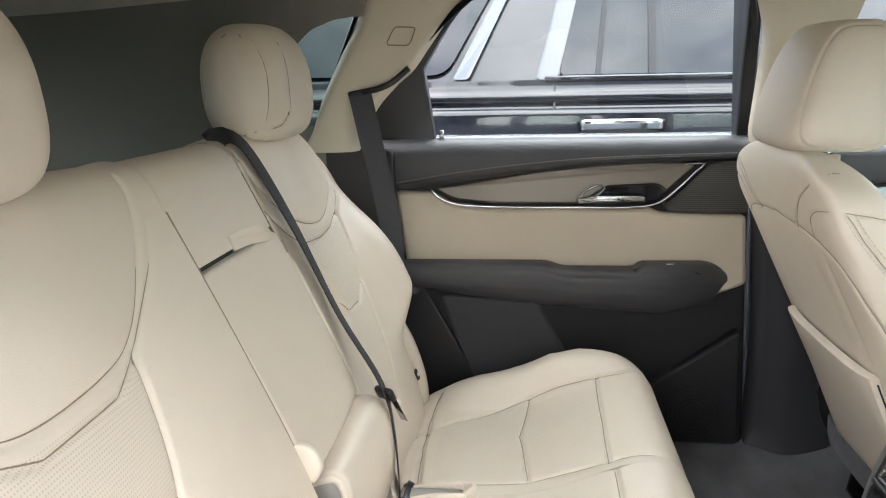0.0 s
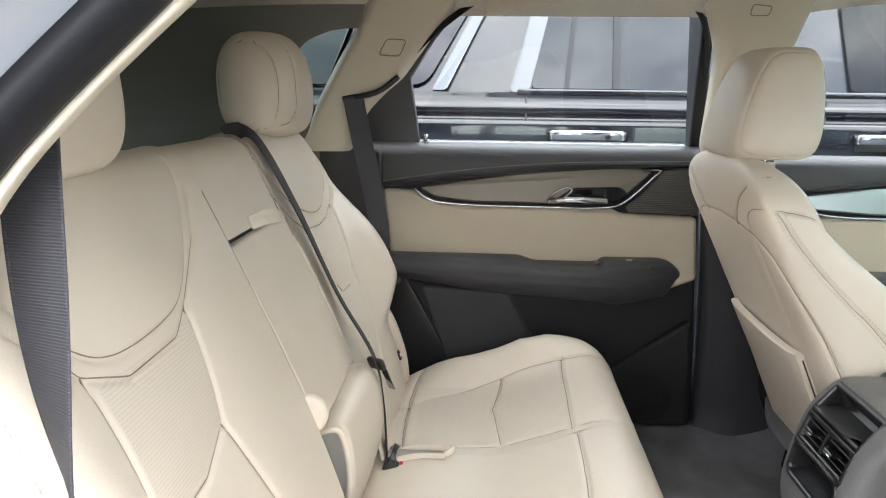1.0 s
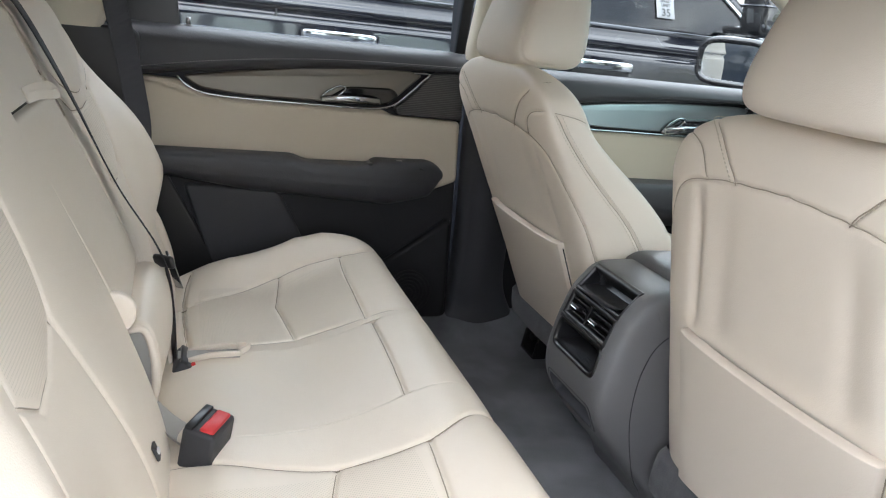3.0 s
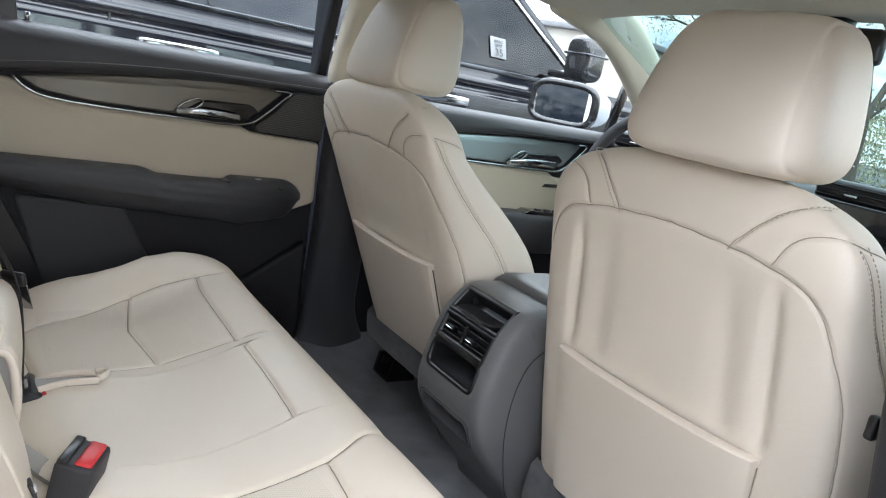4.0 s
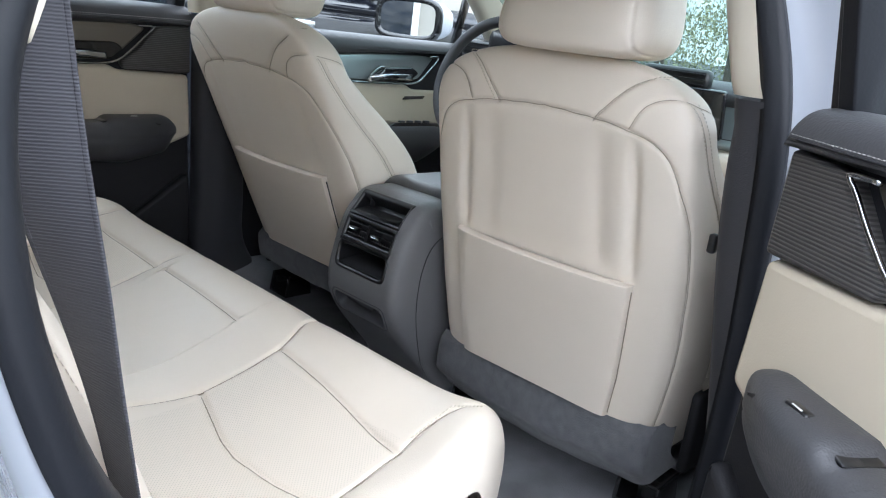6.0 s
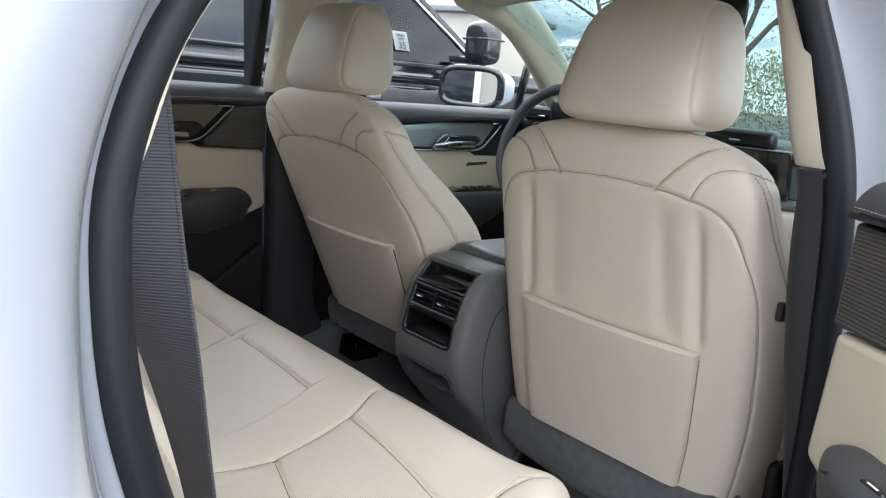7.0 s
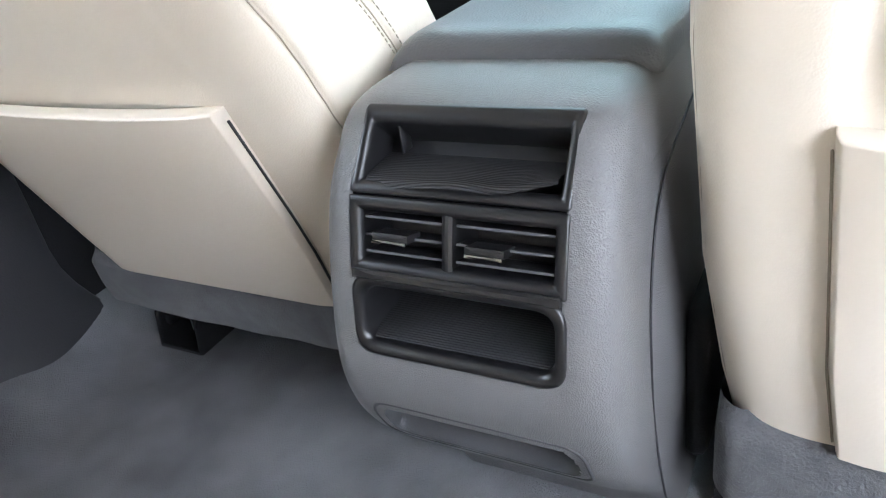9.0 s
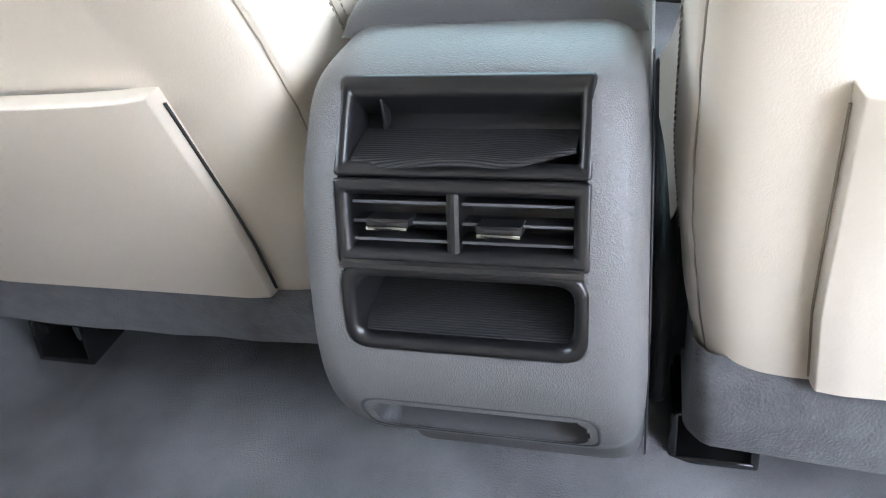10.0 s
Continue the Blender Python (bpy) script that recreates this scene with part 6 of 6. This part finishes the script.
def dashboard():
    root = thing("dashboard", "charcoal dashboard with cream lower panel and dark display", "dashboard", (1.4, 0, 1.0))

    def loft(name, sec, mat, label="", y0=-0.72, y1=0.72):
        P = []
        for y in np.linspace(y0, y1, 50):
            bow = 0.05 * (1 - (y / 0.72) ** 2)
            P.append([(x - bow, y, z) for x, z in spline(sec, 30)])
        surface(name, P, mat, root, label, out=(-0.6, 0, 0.8))
    loft("upper_pad", [(1.80, 1.235), (1.62, 1.250), (1.46, 1.252), (1.40, 1.240), (1.375, 1.215), (1.40, 1.195)], soft_dark, "charcoal upper pad")
    loft("vent_band", [(1.40, 1.197), (1.395, 1.18), (1.40, 1.135), (1.40, 1.115)], teal_panel, "grey mid panel")
    loft("trim_band", [(1.385, 1.114), (1.372, 1.10), (1.385, 1.088)], metal_cool, "bright trim strip")
    loft("lower_pad", [(1.395, 1.088), (1.36, 1.07), (1.365, 1.00), (1.40, 0.93)], leather, "cream lower pad")
    loft("knee_panel", [(1.41, 0.935), (1.45, 0.80), (1.55, 0.62)], plastic_dark, "dark knee panel")
    for y in (-0.095, 0.60):
        v = box("air_vent", (0.04, 0.19, 0.050), (1.335 + 0.07 * abs(y), y, 1.252), plastic_black, root, "black air vent", 0.012)
        for k in range(3):
            box("slat", (0.012, 0.17, 0.003), (1.312 + 0.07 * abs(y), y, 1.239 + 0.013 * k), plastic_dark, v, bevel=0.001)
        box("vent_tab", (0.012, 0.03, 0.006), (1.307 + 0.07 * abs(y), y, 1.246), chrome, v, "chrome edge", 0.002)
    d = box("display", (0.02, 0.25, 0.125), (1.325, -0.125, 1.172), gloss_black, root, "dark centre display", 0.006, (0, -12, 0))
    box("instrument_hood", (0.12, 0.34, 0.10), (1.36, 0.375, 1.27), plastic_black, root, "black instrument hood", 0.03)
    box("console_stack", (0.35, 0.24, 0.14), (1.24, 0.0, 0.98), plastic_dark, root, "dark centre stack", 0.03)
    return root


def steering_wheel():
    c = Vector((1.14, 0.375, 1.165))
    root = thing("steering_wheel", "dark leather steering wheel with satin metal spokes", "steering wheel", tuple(c))
    m = Matrix.Translation(c) @ pose(0, 0, 0, 0, 18, 0)
    ring = [(0, 0.182 * math.cos(a), 0.182 * math.sin(a)) for a in np.linspace(0, 2 * math.pi, 72, endpoint=False)]
    sweep("rim", ring, [(a, b) for a, b in oblong(0.030, 0.028, 4)], soft_dark, root, "charcoal leather rim", up=(1, 0, 0), closed=True, m=m)
    hub = box("hub", (0.06, 0.15, 0.12), (0.03, 0, -0.005), plastic_mid, root, "grey airbag cover", 0.03)
    hub.data.transform(m)
    for y in (1, -1):
        sp = box("spoke", (0.022, 0.10, 0.040), (0.025, y * 0.115, 0.012), metal_cool, root, "satin metal spoke", 0.008)
        sp.data.transform(m)
        pad = box("button_pad", (0.014, 0.060, 0.034), (0.013, y * 0.105, 0.014), gloss_black, sp, "black button pad", 0.006)
        pad.data.transform(m)
        lo = sweep("lower_spoke", spline([(0.03, y * 0.045, -0.05), (0.025, y * 0.055, -0.11), (0.012, y * 0.050, -0.172)], 16), oblong(0.020, 0.026), metal_cool, root, "satin metal lower spoke", up=(1, 0, 0), m=m)
    col = sweep("column", [(1.16, 0.375, 1.16), (1.40, 0.375, 1.08)], disc(0.055, 18), plastic_dark, root, "dark column shroud", up=(0, 1, 0))
    return root


def windscreen():
    root = thing("windscreen", "clear rain-spotted windscreen", "windscreen", kind="structure")
    P = []
    for t in np.linspace(0, 1, 20):
        row = []
        for u in np.linspace(-1, 1, 30):
            row.append((1.12 + 0.68 * t - 0.10 * u * u, u * (0.60 + 0.13 * t), 1.605 - 0.375 * t + 0.02 * math.sin(math.pi * t)))
        P.append(row)
    p = surface("pane", P, screen_glass, root, out=(0.5, 0, 0.8))
    p.visible_shadow = False
    # rain drops on the glass
    rnd = random.Random(7)
    bm = bmesh.new()
    for _ in range(420):
        t, u = rnd.random(), rnd.uniform(-1, 1)
        at = Vector((1.12 + 0.68 * t - 0.10 * u * u, u * (0.60 + 0.13 * t), 1.605 - 0.375 * t + 0.02 * math.sin(math.pi * t))) + Vector((0.002, 0, 0.004))
        r = rnd.uniform(0.0015, 0.0042)
        bmesh.ops.create_icosphere(bm, subdivisions=1, radius=r, matrix=Matrix.Translation(at) @ pose(0, 0, 0, 0, 30, 0) @ Matrix.Diagonal((1.2, 1, 0.35, 1)))
    d = part("rain_drops", bm, drop_glass, root, "small rain drops on the glass")
    d.visible_shadow = False
    tagged(d, kind="stuff")
    box("inspection_label", (0.002, 0.07, 0.05), (1.33, 0.50, 1.478), paper, root, "pale paper windscreen label", 0.0005, (0, 61, 0))
    mir = box("rear_view_mirror", (0.035, 0.24, 0.068), (1.06, -0.085, 1.530), plastic_black, None, bevel=0.014)
    tagged(mir, "black rear view mirror under the windscreen header", "mirror")
    box("mirror_stalk", (0.05, 0.04, 0.06), (1.10, -0.085, 1.575), plastic_black, mir, bevel=0.01)
    return root


drop_glass = material("water_drop", (0.9, 0.93, 0.95), 0.02, vary=0.0)
drop_glass.node_tree.nodes["Principled BSDF"].inputs["Transmission Weight"].default_value = 1.0
drop_glass.node_tree.nodes["Principled BSDF"].inputs["IOR"].default_value = 1.33
for s in (1, -1):
    a_pillar(s)
dashboard()
steering_wheel()
windscreen()
cowl = box("bonnet", (1.0, 1.5, 0.05), (2.25, 0, 1.10), white_paint, bevel=0.02, turn=(0, 5, 0))
tagged(cowl, "white painted car bonnet", "bonnet", kind="structure")
bulk = box("wall_bulkhead", (0.06, 1.5, 0.75), (1.78, 0, 0.85), plastic_black, bevel=0.01)
tagged(bulk, "black bulkhead behind the dashboard", "bulkhead", kind="structure")


def door_mirror(s):
    root = thing("door_mirror", "white door mirror with black surround", "door mirror", (1.5, s * 0.95, 1.3))
    housing = []
    for a in np.linspace(0, 2 * math.pi, 60, endpoint=False):
        row = []
        for q in np.linspace(0, 1, 16):
            k = math.sqrt(max(0, 1 - q * q)) if q < 1 else 0.02
            ca, sa = math.cos(a), math.sin(a)
            row.append((1.425 + 0.16 * q, s * (1.03 + 0.115 * k * np.sign(ca) * abs(ca) ** 0.55), 1.318 + 0.072 * k * np.sign(sa) * abs(sa) ** 0.6))
        housing.append(row)
    surface("housing", housing, white_paint, root, "white painted housing", close_u=True)
    ring = [(1.420, s * (1.03 + 0.112 * np.sign(math.cos(a)) * abs(math.cos(a)) ** 0.5), 1.318 + 0.068 * np.sign(math.sin(a)) * abs(math.sin(a)) ** 0.55) for a in np.linspace(0, 2 * math.pi, 60, endpoint=False)]
    sweep("surround", ring, disc(0.012, 10), gloss_black, root, "gloss black surround", up=(1, 0, 0), closed=True)
    face = [(1.416, s * (1.03 + 0.104 * np.sign(math.cos(a)) * abs(math.cos(a)) ** 0.5), 1.318 + 0.060 * np.sign(math.sin(a)) * abs(math.sin(a)) ** 0.55) for a in np.linspace(0, 2 * math.pi, 60, endpoint=False)]
    raw("mirror_glass", face, [tuple(range(60))], mirror_mat, root, "mirror glass", flat=True)
    turn = Matrix.Identity(4)
    turn[0][1], turn[0][3] = -s * math.tan(radians(22)), math.tan(radians(22)) * 1.03
    for ob in root.children:
        ob.data.transform(turn)
    box("arm", (0.10, 0.14, 0.025), (1.50, s * 0.90, 1.235), white_paint, root, bevel=0.012)
    return root


door_mirror(1)


# ---------- neighbouring black car ----------
def black_suv():
    root = thing("parked_suv", "parked black estate car with chrome window trim", "car", (0.5, 2.4, 0))
    Y0 = 1.49

    def side_y(z):
        return Y0 + 0.03 * np.interp(z, [0.4, 0.9, 1.28, 1.40, 1.9], [1.2, -0.6, 0.0, 0.6, 8.0])
    P = []
    zs = np.r_[np.linspace(0.38, 1.26, 40), np.linspace(1.265, 1.385, 24)]
    for x in np.linspace(-2.2, 3.3, 120):
        row = []
        for z in zs:
            y = side_y(z) + 0.012 * np.exp(-((z - 1.305) / 0.012) ** 2) - 0.010 * np.exp(-((z - 1.335) / 0.014) ** 2)
            y += 0.25 * smooth(2.6, 3.3, x) + 0.2 * smooth(-1.8, -2.2, x)
            row.append((x, y, z))
        P.append(row)
    surface("body_side", P, black_paint, root, "glossy black body side", out=(0, -1, 0))
    box("body_core", (5.2, 1.7, 0.95), (0.55, 2.40, 0.86), black_paint, root, bevel=0.05)
    box("roof", (3.6, 1.35, 0.06), (-0.30, 2.42, 1.91), black_paint, root, bevel=0.03)
    # glass panes: quarter, rear door, front door
    lean = lambda z: side_y(z) + 0.006

    def plate(name, outline, mat, off=0.0, label="", thick=0.012, corner=0.02):
        ring = ring_of(outline, corner)
        verts = [(x, lean(z) + off, z) for x, z in ring] + [(x, lean(z) + off + thick, z) for x, z in ring]
        k = len(ring)
        faces = [tuple(range(k)), tuple(range(2 * k - 1, k - 1, -1))] + [(i, (i + 1) % k, k + (i + 1) % k, k + i) for i in range(k)]
        ob = raw(name, verts, faces, mat, root, label, flat=True)
        bm = bmesh.new()
        bm.from_mesh(ob.data)
        bmesh.ops.recalc_face_normals(bm, faces=bm.faces)
        bm.to_mesh(ob.data)
        bm.free()
        return ob
    plate("pillar_skin", [(-1.95, 1.375), (2.02, 1.375), (1.45, 1.86), (-1.7, 1.86)], black_paint, 0.008, "black window pillars", corner=0.05)
    plate("quarter_pane", [(-1.5, 1.405), (-0.305, 1.405), (-0.175, 1.64), (-0.07, 1.82), (-1.4, 1.82)], dark_glass, -0.004, "dark quarter glass", corner=0.05)
    # pale strip stands in for sky reflected in the black pillar
    plate("quarter_trim", [(-0.235, 1.39), (-0.125, 1.62), (-0.02, 1.82), (-0.055, 1.82), (-0.165, 1.62), (-0.285, 1.39)], sky_sheen_paint, -0.010, "black pillar strip with the sky's reflection put into its paint", corner=0.015)
    plate("rear_pane", [(0.045, 1.398), (0.86, 1.398), (0.86, 1.82), (0.13, 1.82)], dark_glass, -0.004, "dark rear door glass")
    plate("front_pane", [(1.07, 1.398), (1.68, 1.402), (1.93, 1.42), (1.45, 1.82), (1.05, 1.82)], front_glass, -0.004, "smoked front door glass")
    plate("trim_post", [(-0.028, 1.385), (0.038, 1.385), (0.145, 1.82), (0.085, 1.82)], satin_chrome, -0.012, "chrome pillar trim", corner=0.02)
    plate("glass_divider", [(0.152, 1.398), (0.168, 1.398), (0.215, 1.82), (0.20, 1.82)], rubber, -0.010)
    plate("glass_divider", [(0.310, 1.398), (0.332, 1.398), (0.342, 1.82), (0.32, 1.82)], rubber, -0.010)
    sweep("belt_trim", [(x, lean(1.387) - 0.006, 1.387) for x in np.linspace(0.0, 1.92, 20)], oblong(0.012, 0.020), satin_chrome, root, "chrome belt strip", up=(0, 0, 1))
    sweep("a_pillar_trim", spline([(1.92, lean(1.40) - 0.004, 1.40), (1.75, lean(1.54) - 0.004, 1.54), (1.58, lean(1.68) - 0.004, 1.68), (1.42, lean(1.80) - 0.004, 1.82)], 20), oblong(0.016, 0.02), chrome, root, "thin chrome window edging", up=(0, 1, 0))
    for x in (0.030, 0.992, 2.05):
        box("door_joint", (0.006, 0.006, 0.62), (x, Y0 + 0.010, 1.06), ink, root, bevel=0.001)
    for x0 in (0.108, 1.085):
        h = sweep("door_handle", spline([(x0, Y0 - 0.008, 1.246), (x0 + 0.03, Y0 - 0.038, 1.250), (x0 + 0.21, Y0 - 0.038, 1.250), (x0 + 0.25, Y0 - 0.008, 1.246)], 30), oblong(0.016, 0.034), chrome, root, "chrome pull handle", up=(0, 0, 1))
        box("handle_cup", (0.24, 0.01, 0.045), (x0 + 0.125, Y0 - 0.001, 1.232), ink, root, bevel=0.004)
    m = []
    for a in np.linspace(0, 2 * math.pi, 40, endpoint=False):
        row = []
        for q in np.linspace(-1, 1, 20):
            k = max(0.02, (1 - abs(q) ** 5)) ** 0.35
            row.append((1.72 + 0.055 * k * np.sign(math.cos(a)) * abs(math.cos(a)) ** 0.5, 1.30 + 0.072 * k * np.sign(math.sin(a)) * abs(math.sin(a)) ** 0.5, 1.50 + 0.090 * q))
        m.append(row)
    surface("mirror_housing", m, gloss_black, root, "black mirror housing", close_u=True)
    box("mirror_strip", (0.112, 0.146, 0.010), (1.72, 1.30, 1.515), satin_chrome, root, "chrome mirror strip", 0.006)
    for x in (-1.35, 2.45):
        w = sweep("wheel", [(x, 1.50, 0.40), (x, 1.74, 0.40)], disc(0.39, 40), tyre, root, up=(0, 0, 1))
        sweep("rim", [(x, 1.49, 0.40), (x, 1.52, 0.40)], disc(0.27, 30), silver_paint, w, up=(0, 0, 1))
    # seats and far side seen dimly through the front glass
    box("inner_seat", (0.16, 0.46, 0.62), (1.02, 1.98, 1.30), soft_dark, root, bevel=0.05, turn=(0, -10, 0))
    # speed sign sticker on the front glass
    st = box("window_sticker", (0.078, 0.002, 0.086), (1.468, lean(1.48) - 0.010, 1.480), glass_dimmed_paper, root, "white paper sticker on the glass", 0.0005, (-24, 0, 0))
    box("mirror_foot", (0.07, 0.16, 0.03), (1.74, 1.42, 1.43), gloss_black, root, "black mirror foot", 0.012)
    return root, st


# paler metallic paint that imitates a sky reflection on black paint
sky_sheen_paint = material("sky_sheen_pillar_paint", (0.075, 0.080, 0.090), 0.16, metal=0.85, vary=0.05)
# white sticker paper, greyed in its colour for the dimming of tinted glass
glass_dimmed_paper = material("glass_dimmed_sticker_paper", (0.17, 0.175, 0.18), 0.6, vary=0.05)
front_glass = glass("smoked_front_glass", (0.20, 0.22, 0.23))
suv, sticker = black_suv()


def lettering(text, size, m, mat, parent, name="lettering"):
    cu = bpy.data.curves.new(name, "FONT")
    cu.body = text
    cu.size = size
    cu.align_x = "CENTER"
    cu.extrude = 0.0004
    tmp = bpy.data.objects.new(name, cu)
    scene.collection.objects.link(tmp)
    bpy.context.view_layer.update()
    me = bpy.data.meshes.new_from_object(tmp)
    bpy.data.objects.remove(tmp)
    me.transform(m)
    me.materials.clear()
    me.materials.append(mat)
    return attach(new(name, me), parent)


for text, size, drop in (("SPEED", 0.017, 0.020), ("LIMIT", 0.017, 0.003), ("35", 0.042, -0.034)):
    lettering(text, size, pose(1.468, 1.535 + 0.407 * drop, 1.480 + 0.914 * drop, 66, 0, 0), ink, sticker, "sticker_lettering")


# ---------- outside ----------
def ground():
    n = 40
    xs = np.r_[np.linspace(-400, -12, 8), np.linspace(-10, 14, n), np.linspace(18, 600, 8)]
    ys = np.r_[np.linspace(-400, -12, 8), np.linspace(-10, 10, n), np.linspace(14, 400, 8)]
    P = np.array([[(x, y, 0.006 * noise.noise((x * 0.7, y * 0.7, 0))) for y in ys] for x in xs])
    ob = surface("ground", P, asphalt, out=(0, 0, 1))
    tagged(ob, "damp grey asphalt car park", "asphalt", kind="structure")
    for y in (-1.6, 1.18, 4.0):
        ln = box("road_marking", (4.8, 0.10, 0.006), (0.2, y, 0.012), line_paint, bevel=0.001)
        tagged(ln, "worn white parking bay line", "road marking", kind="structure")


ground()


def tree(x, y, h, spread, seed, label, leaf=leaf_mat, leaves=5000):
    rnd = random.Random(seed)
    root = thing("tree", label, "tree", (x, y, 0), "trees beyond the car park")
    verts, faces = [], []

    def limb(a, b, r0, r1):
        d = (b - a).normalized()
        u = d.orthogonal().normalized()
        v = d.cross(u)
        base = len(verts)
        for c, r in ((a, r0), (b, r1)):
            for k in range(7):
                t = 2 * math.pi * k / 7
                verts.append(c + (u * math.cos(t) + v * math.sin(t)) * r)
        for k in range(7):
            faces.append((base + k, base + (k + 1) % 7, base + 7 + (k + 1) % 7, base + 7 + k))
    tips = []

    def grow(a, d, length, r, depth):
        b = a + d * length
        limb(a, b, r, r * 0.7)
        if depth == 0:
            tips.append(b)
            return
        for _ in range(rnd.choice((2, 3))):
            nd = (d + Vector((rnd.uniform(-1, 1), rnd.uniform(-1, 1), rnd.uniform(-0.3, 0.6))) * 0.75).normalized()
            grow(b, nd, length * rnd.uniform(0.62, 0.82), r * 0.62, depth - 1)
        tips.append(b)
    grow(Vector((x, y, 0)), Vector((rnd.uniform(-0.1, 0.1), rnd.uniform(-0.1, 0.1), 1)).normalized(), h * 0.30, h * 0.020, 5)
    raw("trunk", verts, faces, bark, root)
    lv, lf = [], []
    for _ in range(leaves):
        c = rnd.choice(tips) + Vector((rnd.gauss(0, spread), rnd.gauss(0, spread), rnd.gauss(0, spread * 0.8)))
        s = rnd.uniform(0.025, 0.06)
        e = Euler((rnd.uniform(0, 6.3), rnd.uniform(0, 6.3), rnd.uniform(0, 6.3))).to_matrix()
        base = len(lv)
        for p in ((-s, 0, 0), (0, -s * 0.4, 0.02), (s, 0, 0), (0, s * 0.4, 0.02)):
            lv.append(c + e @ Vector(p))
        lf.append((base, base + 1, base + 2, base + 3))
    crown = raw("crown", lv, lf, leaf, root, "thin spring foliage")
    tagged(crown, kind="stuff")
    return root


tree(19, 9.5, 8, 0.6, 3, "bare-limbed tree with thin spring leaves")
tree(24, 4, 8, 0.7, 5, "bare-limbed tree with thin spring leaves")
tree(21, 15, 8, 0.7, 8, "bare-limbed tree with thin spring leaves")
tree(27, -4, 8, 0.8, 9, "bare-limbed tree with thin spring leaves")
tree(27, 11, 9, 0.8, 12, "bare-limbed tree with thin spring leaves")


def brush():
    rnd = random.Random(4)
    v, f = [], []
    for _ in range(60000):
        x, y = rnd.uniform(32, 38), rnd.uniform(-50, 34)
        hmax = 3.9 + 1.8 * noise.noise((y * 0.15, 0, 0))
        z = rnd.random() ** 0.7 * hmax
        s = rnd.uniform(0.06, 0.15)
        e = Euler((rnd.uniform(0, 6.3), rnd.uniform(0, 6.3), rnd.uniform(0, 6.3))).to_matrix()
        b = len(v)
        for p in ((-s, 0, 0), (0, -s * 0.4, 0), (s, 0, 0), (0, s * 0.4, 0)):
            v.append(Vector((x, y, z)) + e @ Vector(p))
        f.append((b, b + 1, b + 2, b + 3))
    ob = raw("far_brush", v, f, hedge_mat)
    tagged(ob, "low brown and green brush along the far edge", "bushes", kind="stuff")


brush()


def far_car(x, y, mat, label, turn):
    root = thing("far_car", label, "car", (x, y, 0), "cars across the car park")
    prof = [(-2.2, 0.35), (-2.2, 0.80), (-1.75, 0.95), (-1.2, 1.38), (0.35, 1.42), (1.05, 1.0), (2.1, 0.85), (2.25, 0.6), (2.2, 0.35)]
    m = pose(x, y, 0, 0, 0, turn)
    slab("body", prof, -0.88, 0.88, mat, root, corner=0.25, edge=0.12, m=m)
    for q in (-0.885, 0.885):
        slab("window", [(-1.15, 0.98), (-0.95, 1.30), (0.25, 1.34), (0.85, 0.98)], q, q * 0.98, dark_glass, root, corner=0.08, edge=0.004, m=m)
    for wx in (-1.35, 1.35):
        for q in (-0.80, 0.80):
            w = sweep("wheel", [(wx, q - 0.1, 0.33), (wx, q + 0.1, 0.33)], disc(0.33, 20), tyre, root, up=(0, 0, 1), m=m)
    return root


far_car(20, 0.5, silver_paint, "silver saloon car parked across the way", 80)
far_car(21, -3.2, white_paint, "white saloon car parked across the way", 85)
far_car(22, 4.5, white_paint, "white saloon car parked across the way", 95)

# building seen ahead of the black car, and the one that the mirror shows
def building(name, label, at, size, doors, turn):
    root = thing(name, label, "building", at)
    m = pose(*at, 0, 0, turn)
    w = box("wall", size, (0, 0, size[2] / 2), wall_cream, root, bevel=0.05)
    w.data.transform(m)
    r = box("roof", (size[0] + 0.5, size[1] + 0.5, 0.25), (0, 0, size[2] + 0.1), roof_grey, root, bevel=0.05)
    r.data.transform(m)
    for x, wd, h, mat in doors:
        d = box("door", (wd, 0.12, h), (x, -size[1] / 2 - 0.03, h / 2), mat, root, "framed opening", 0.02)
        d.data.transform(m)
        for q in (-1, 1):
            j = box("jamb", (0.14, 0.16, h + 0.1), (x + q * (wd / 2 + 0.06), -size[1] / 2 - 0.04, h / 2), line_paint, d, bevel=0.02)
            j.data.transform(m)
    return root


building("low_building", "low cream block building with an orange sign panel", (22, 29, 0), (14, 6, 4.2), [(-4, 1.6, 2.4, dark_glass), (2, 3.0, 1.2, orange)], -75)
building("garage_building", "cream block garage with dark doors", (-15, 2, 0), (18, 6, 4.0), [(-4, 3.2, 3.0, roof_grey), (0.3, 1.4, 1.9, dark_glass), (4, 3.2, 3.0, roof_grey)], 90)
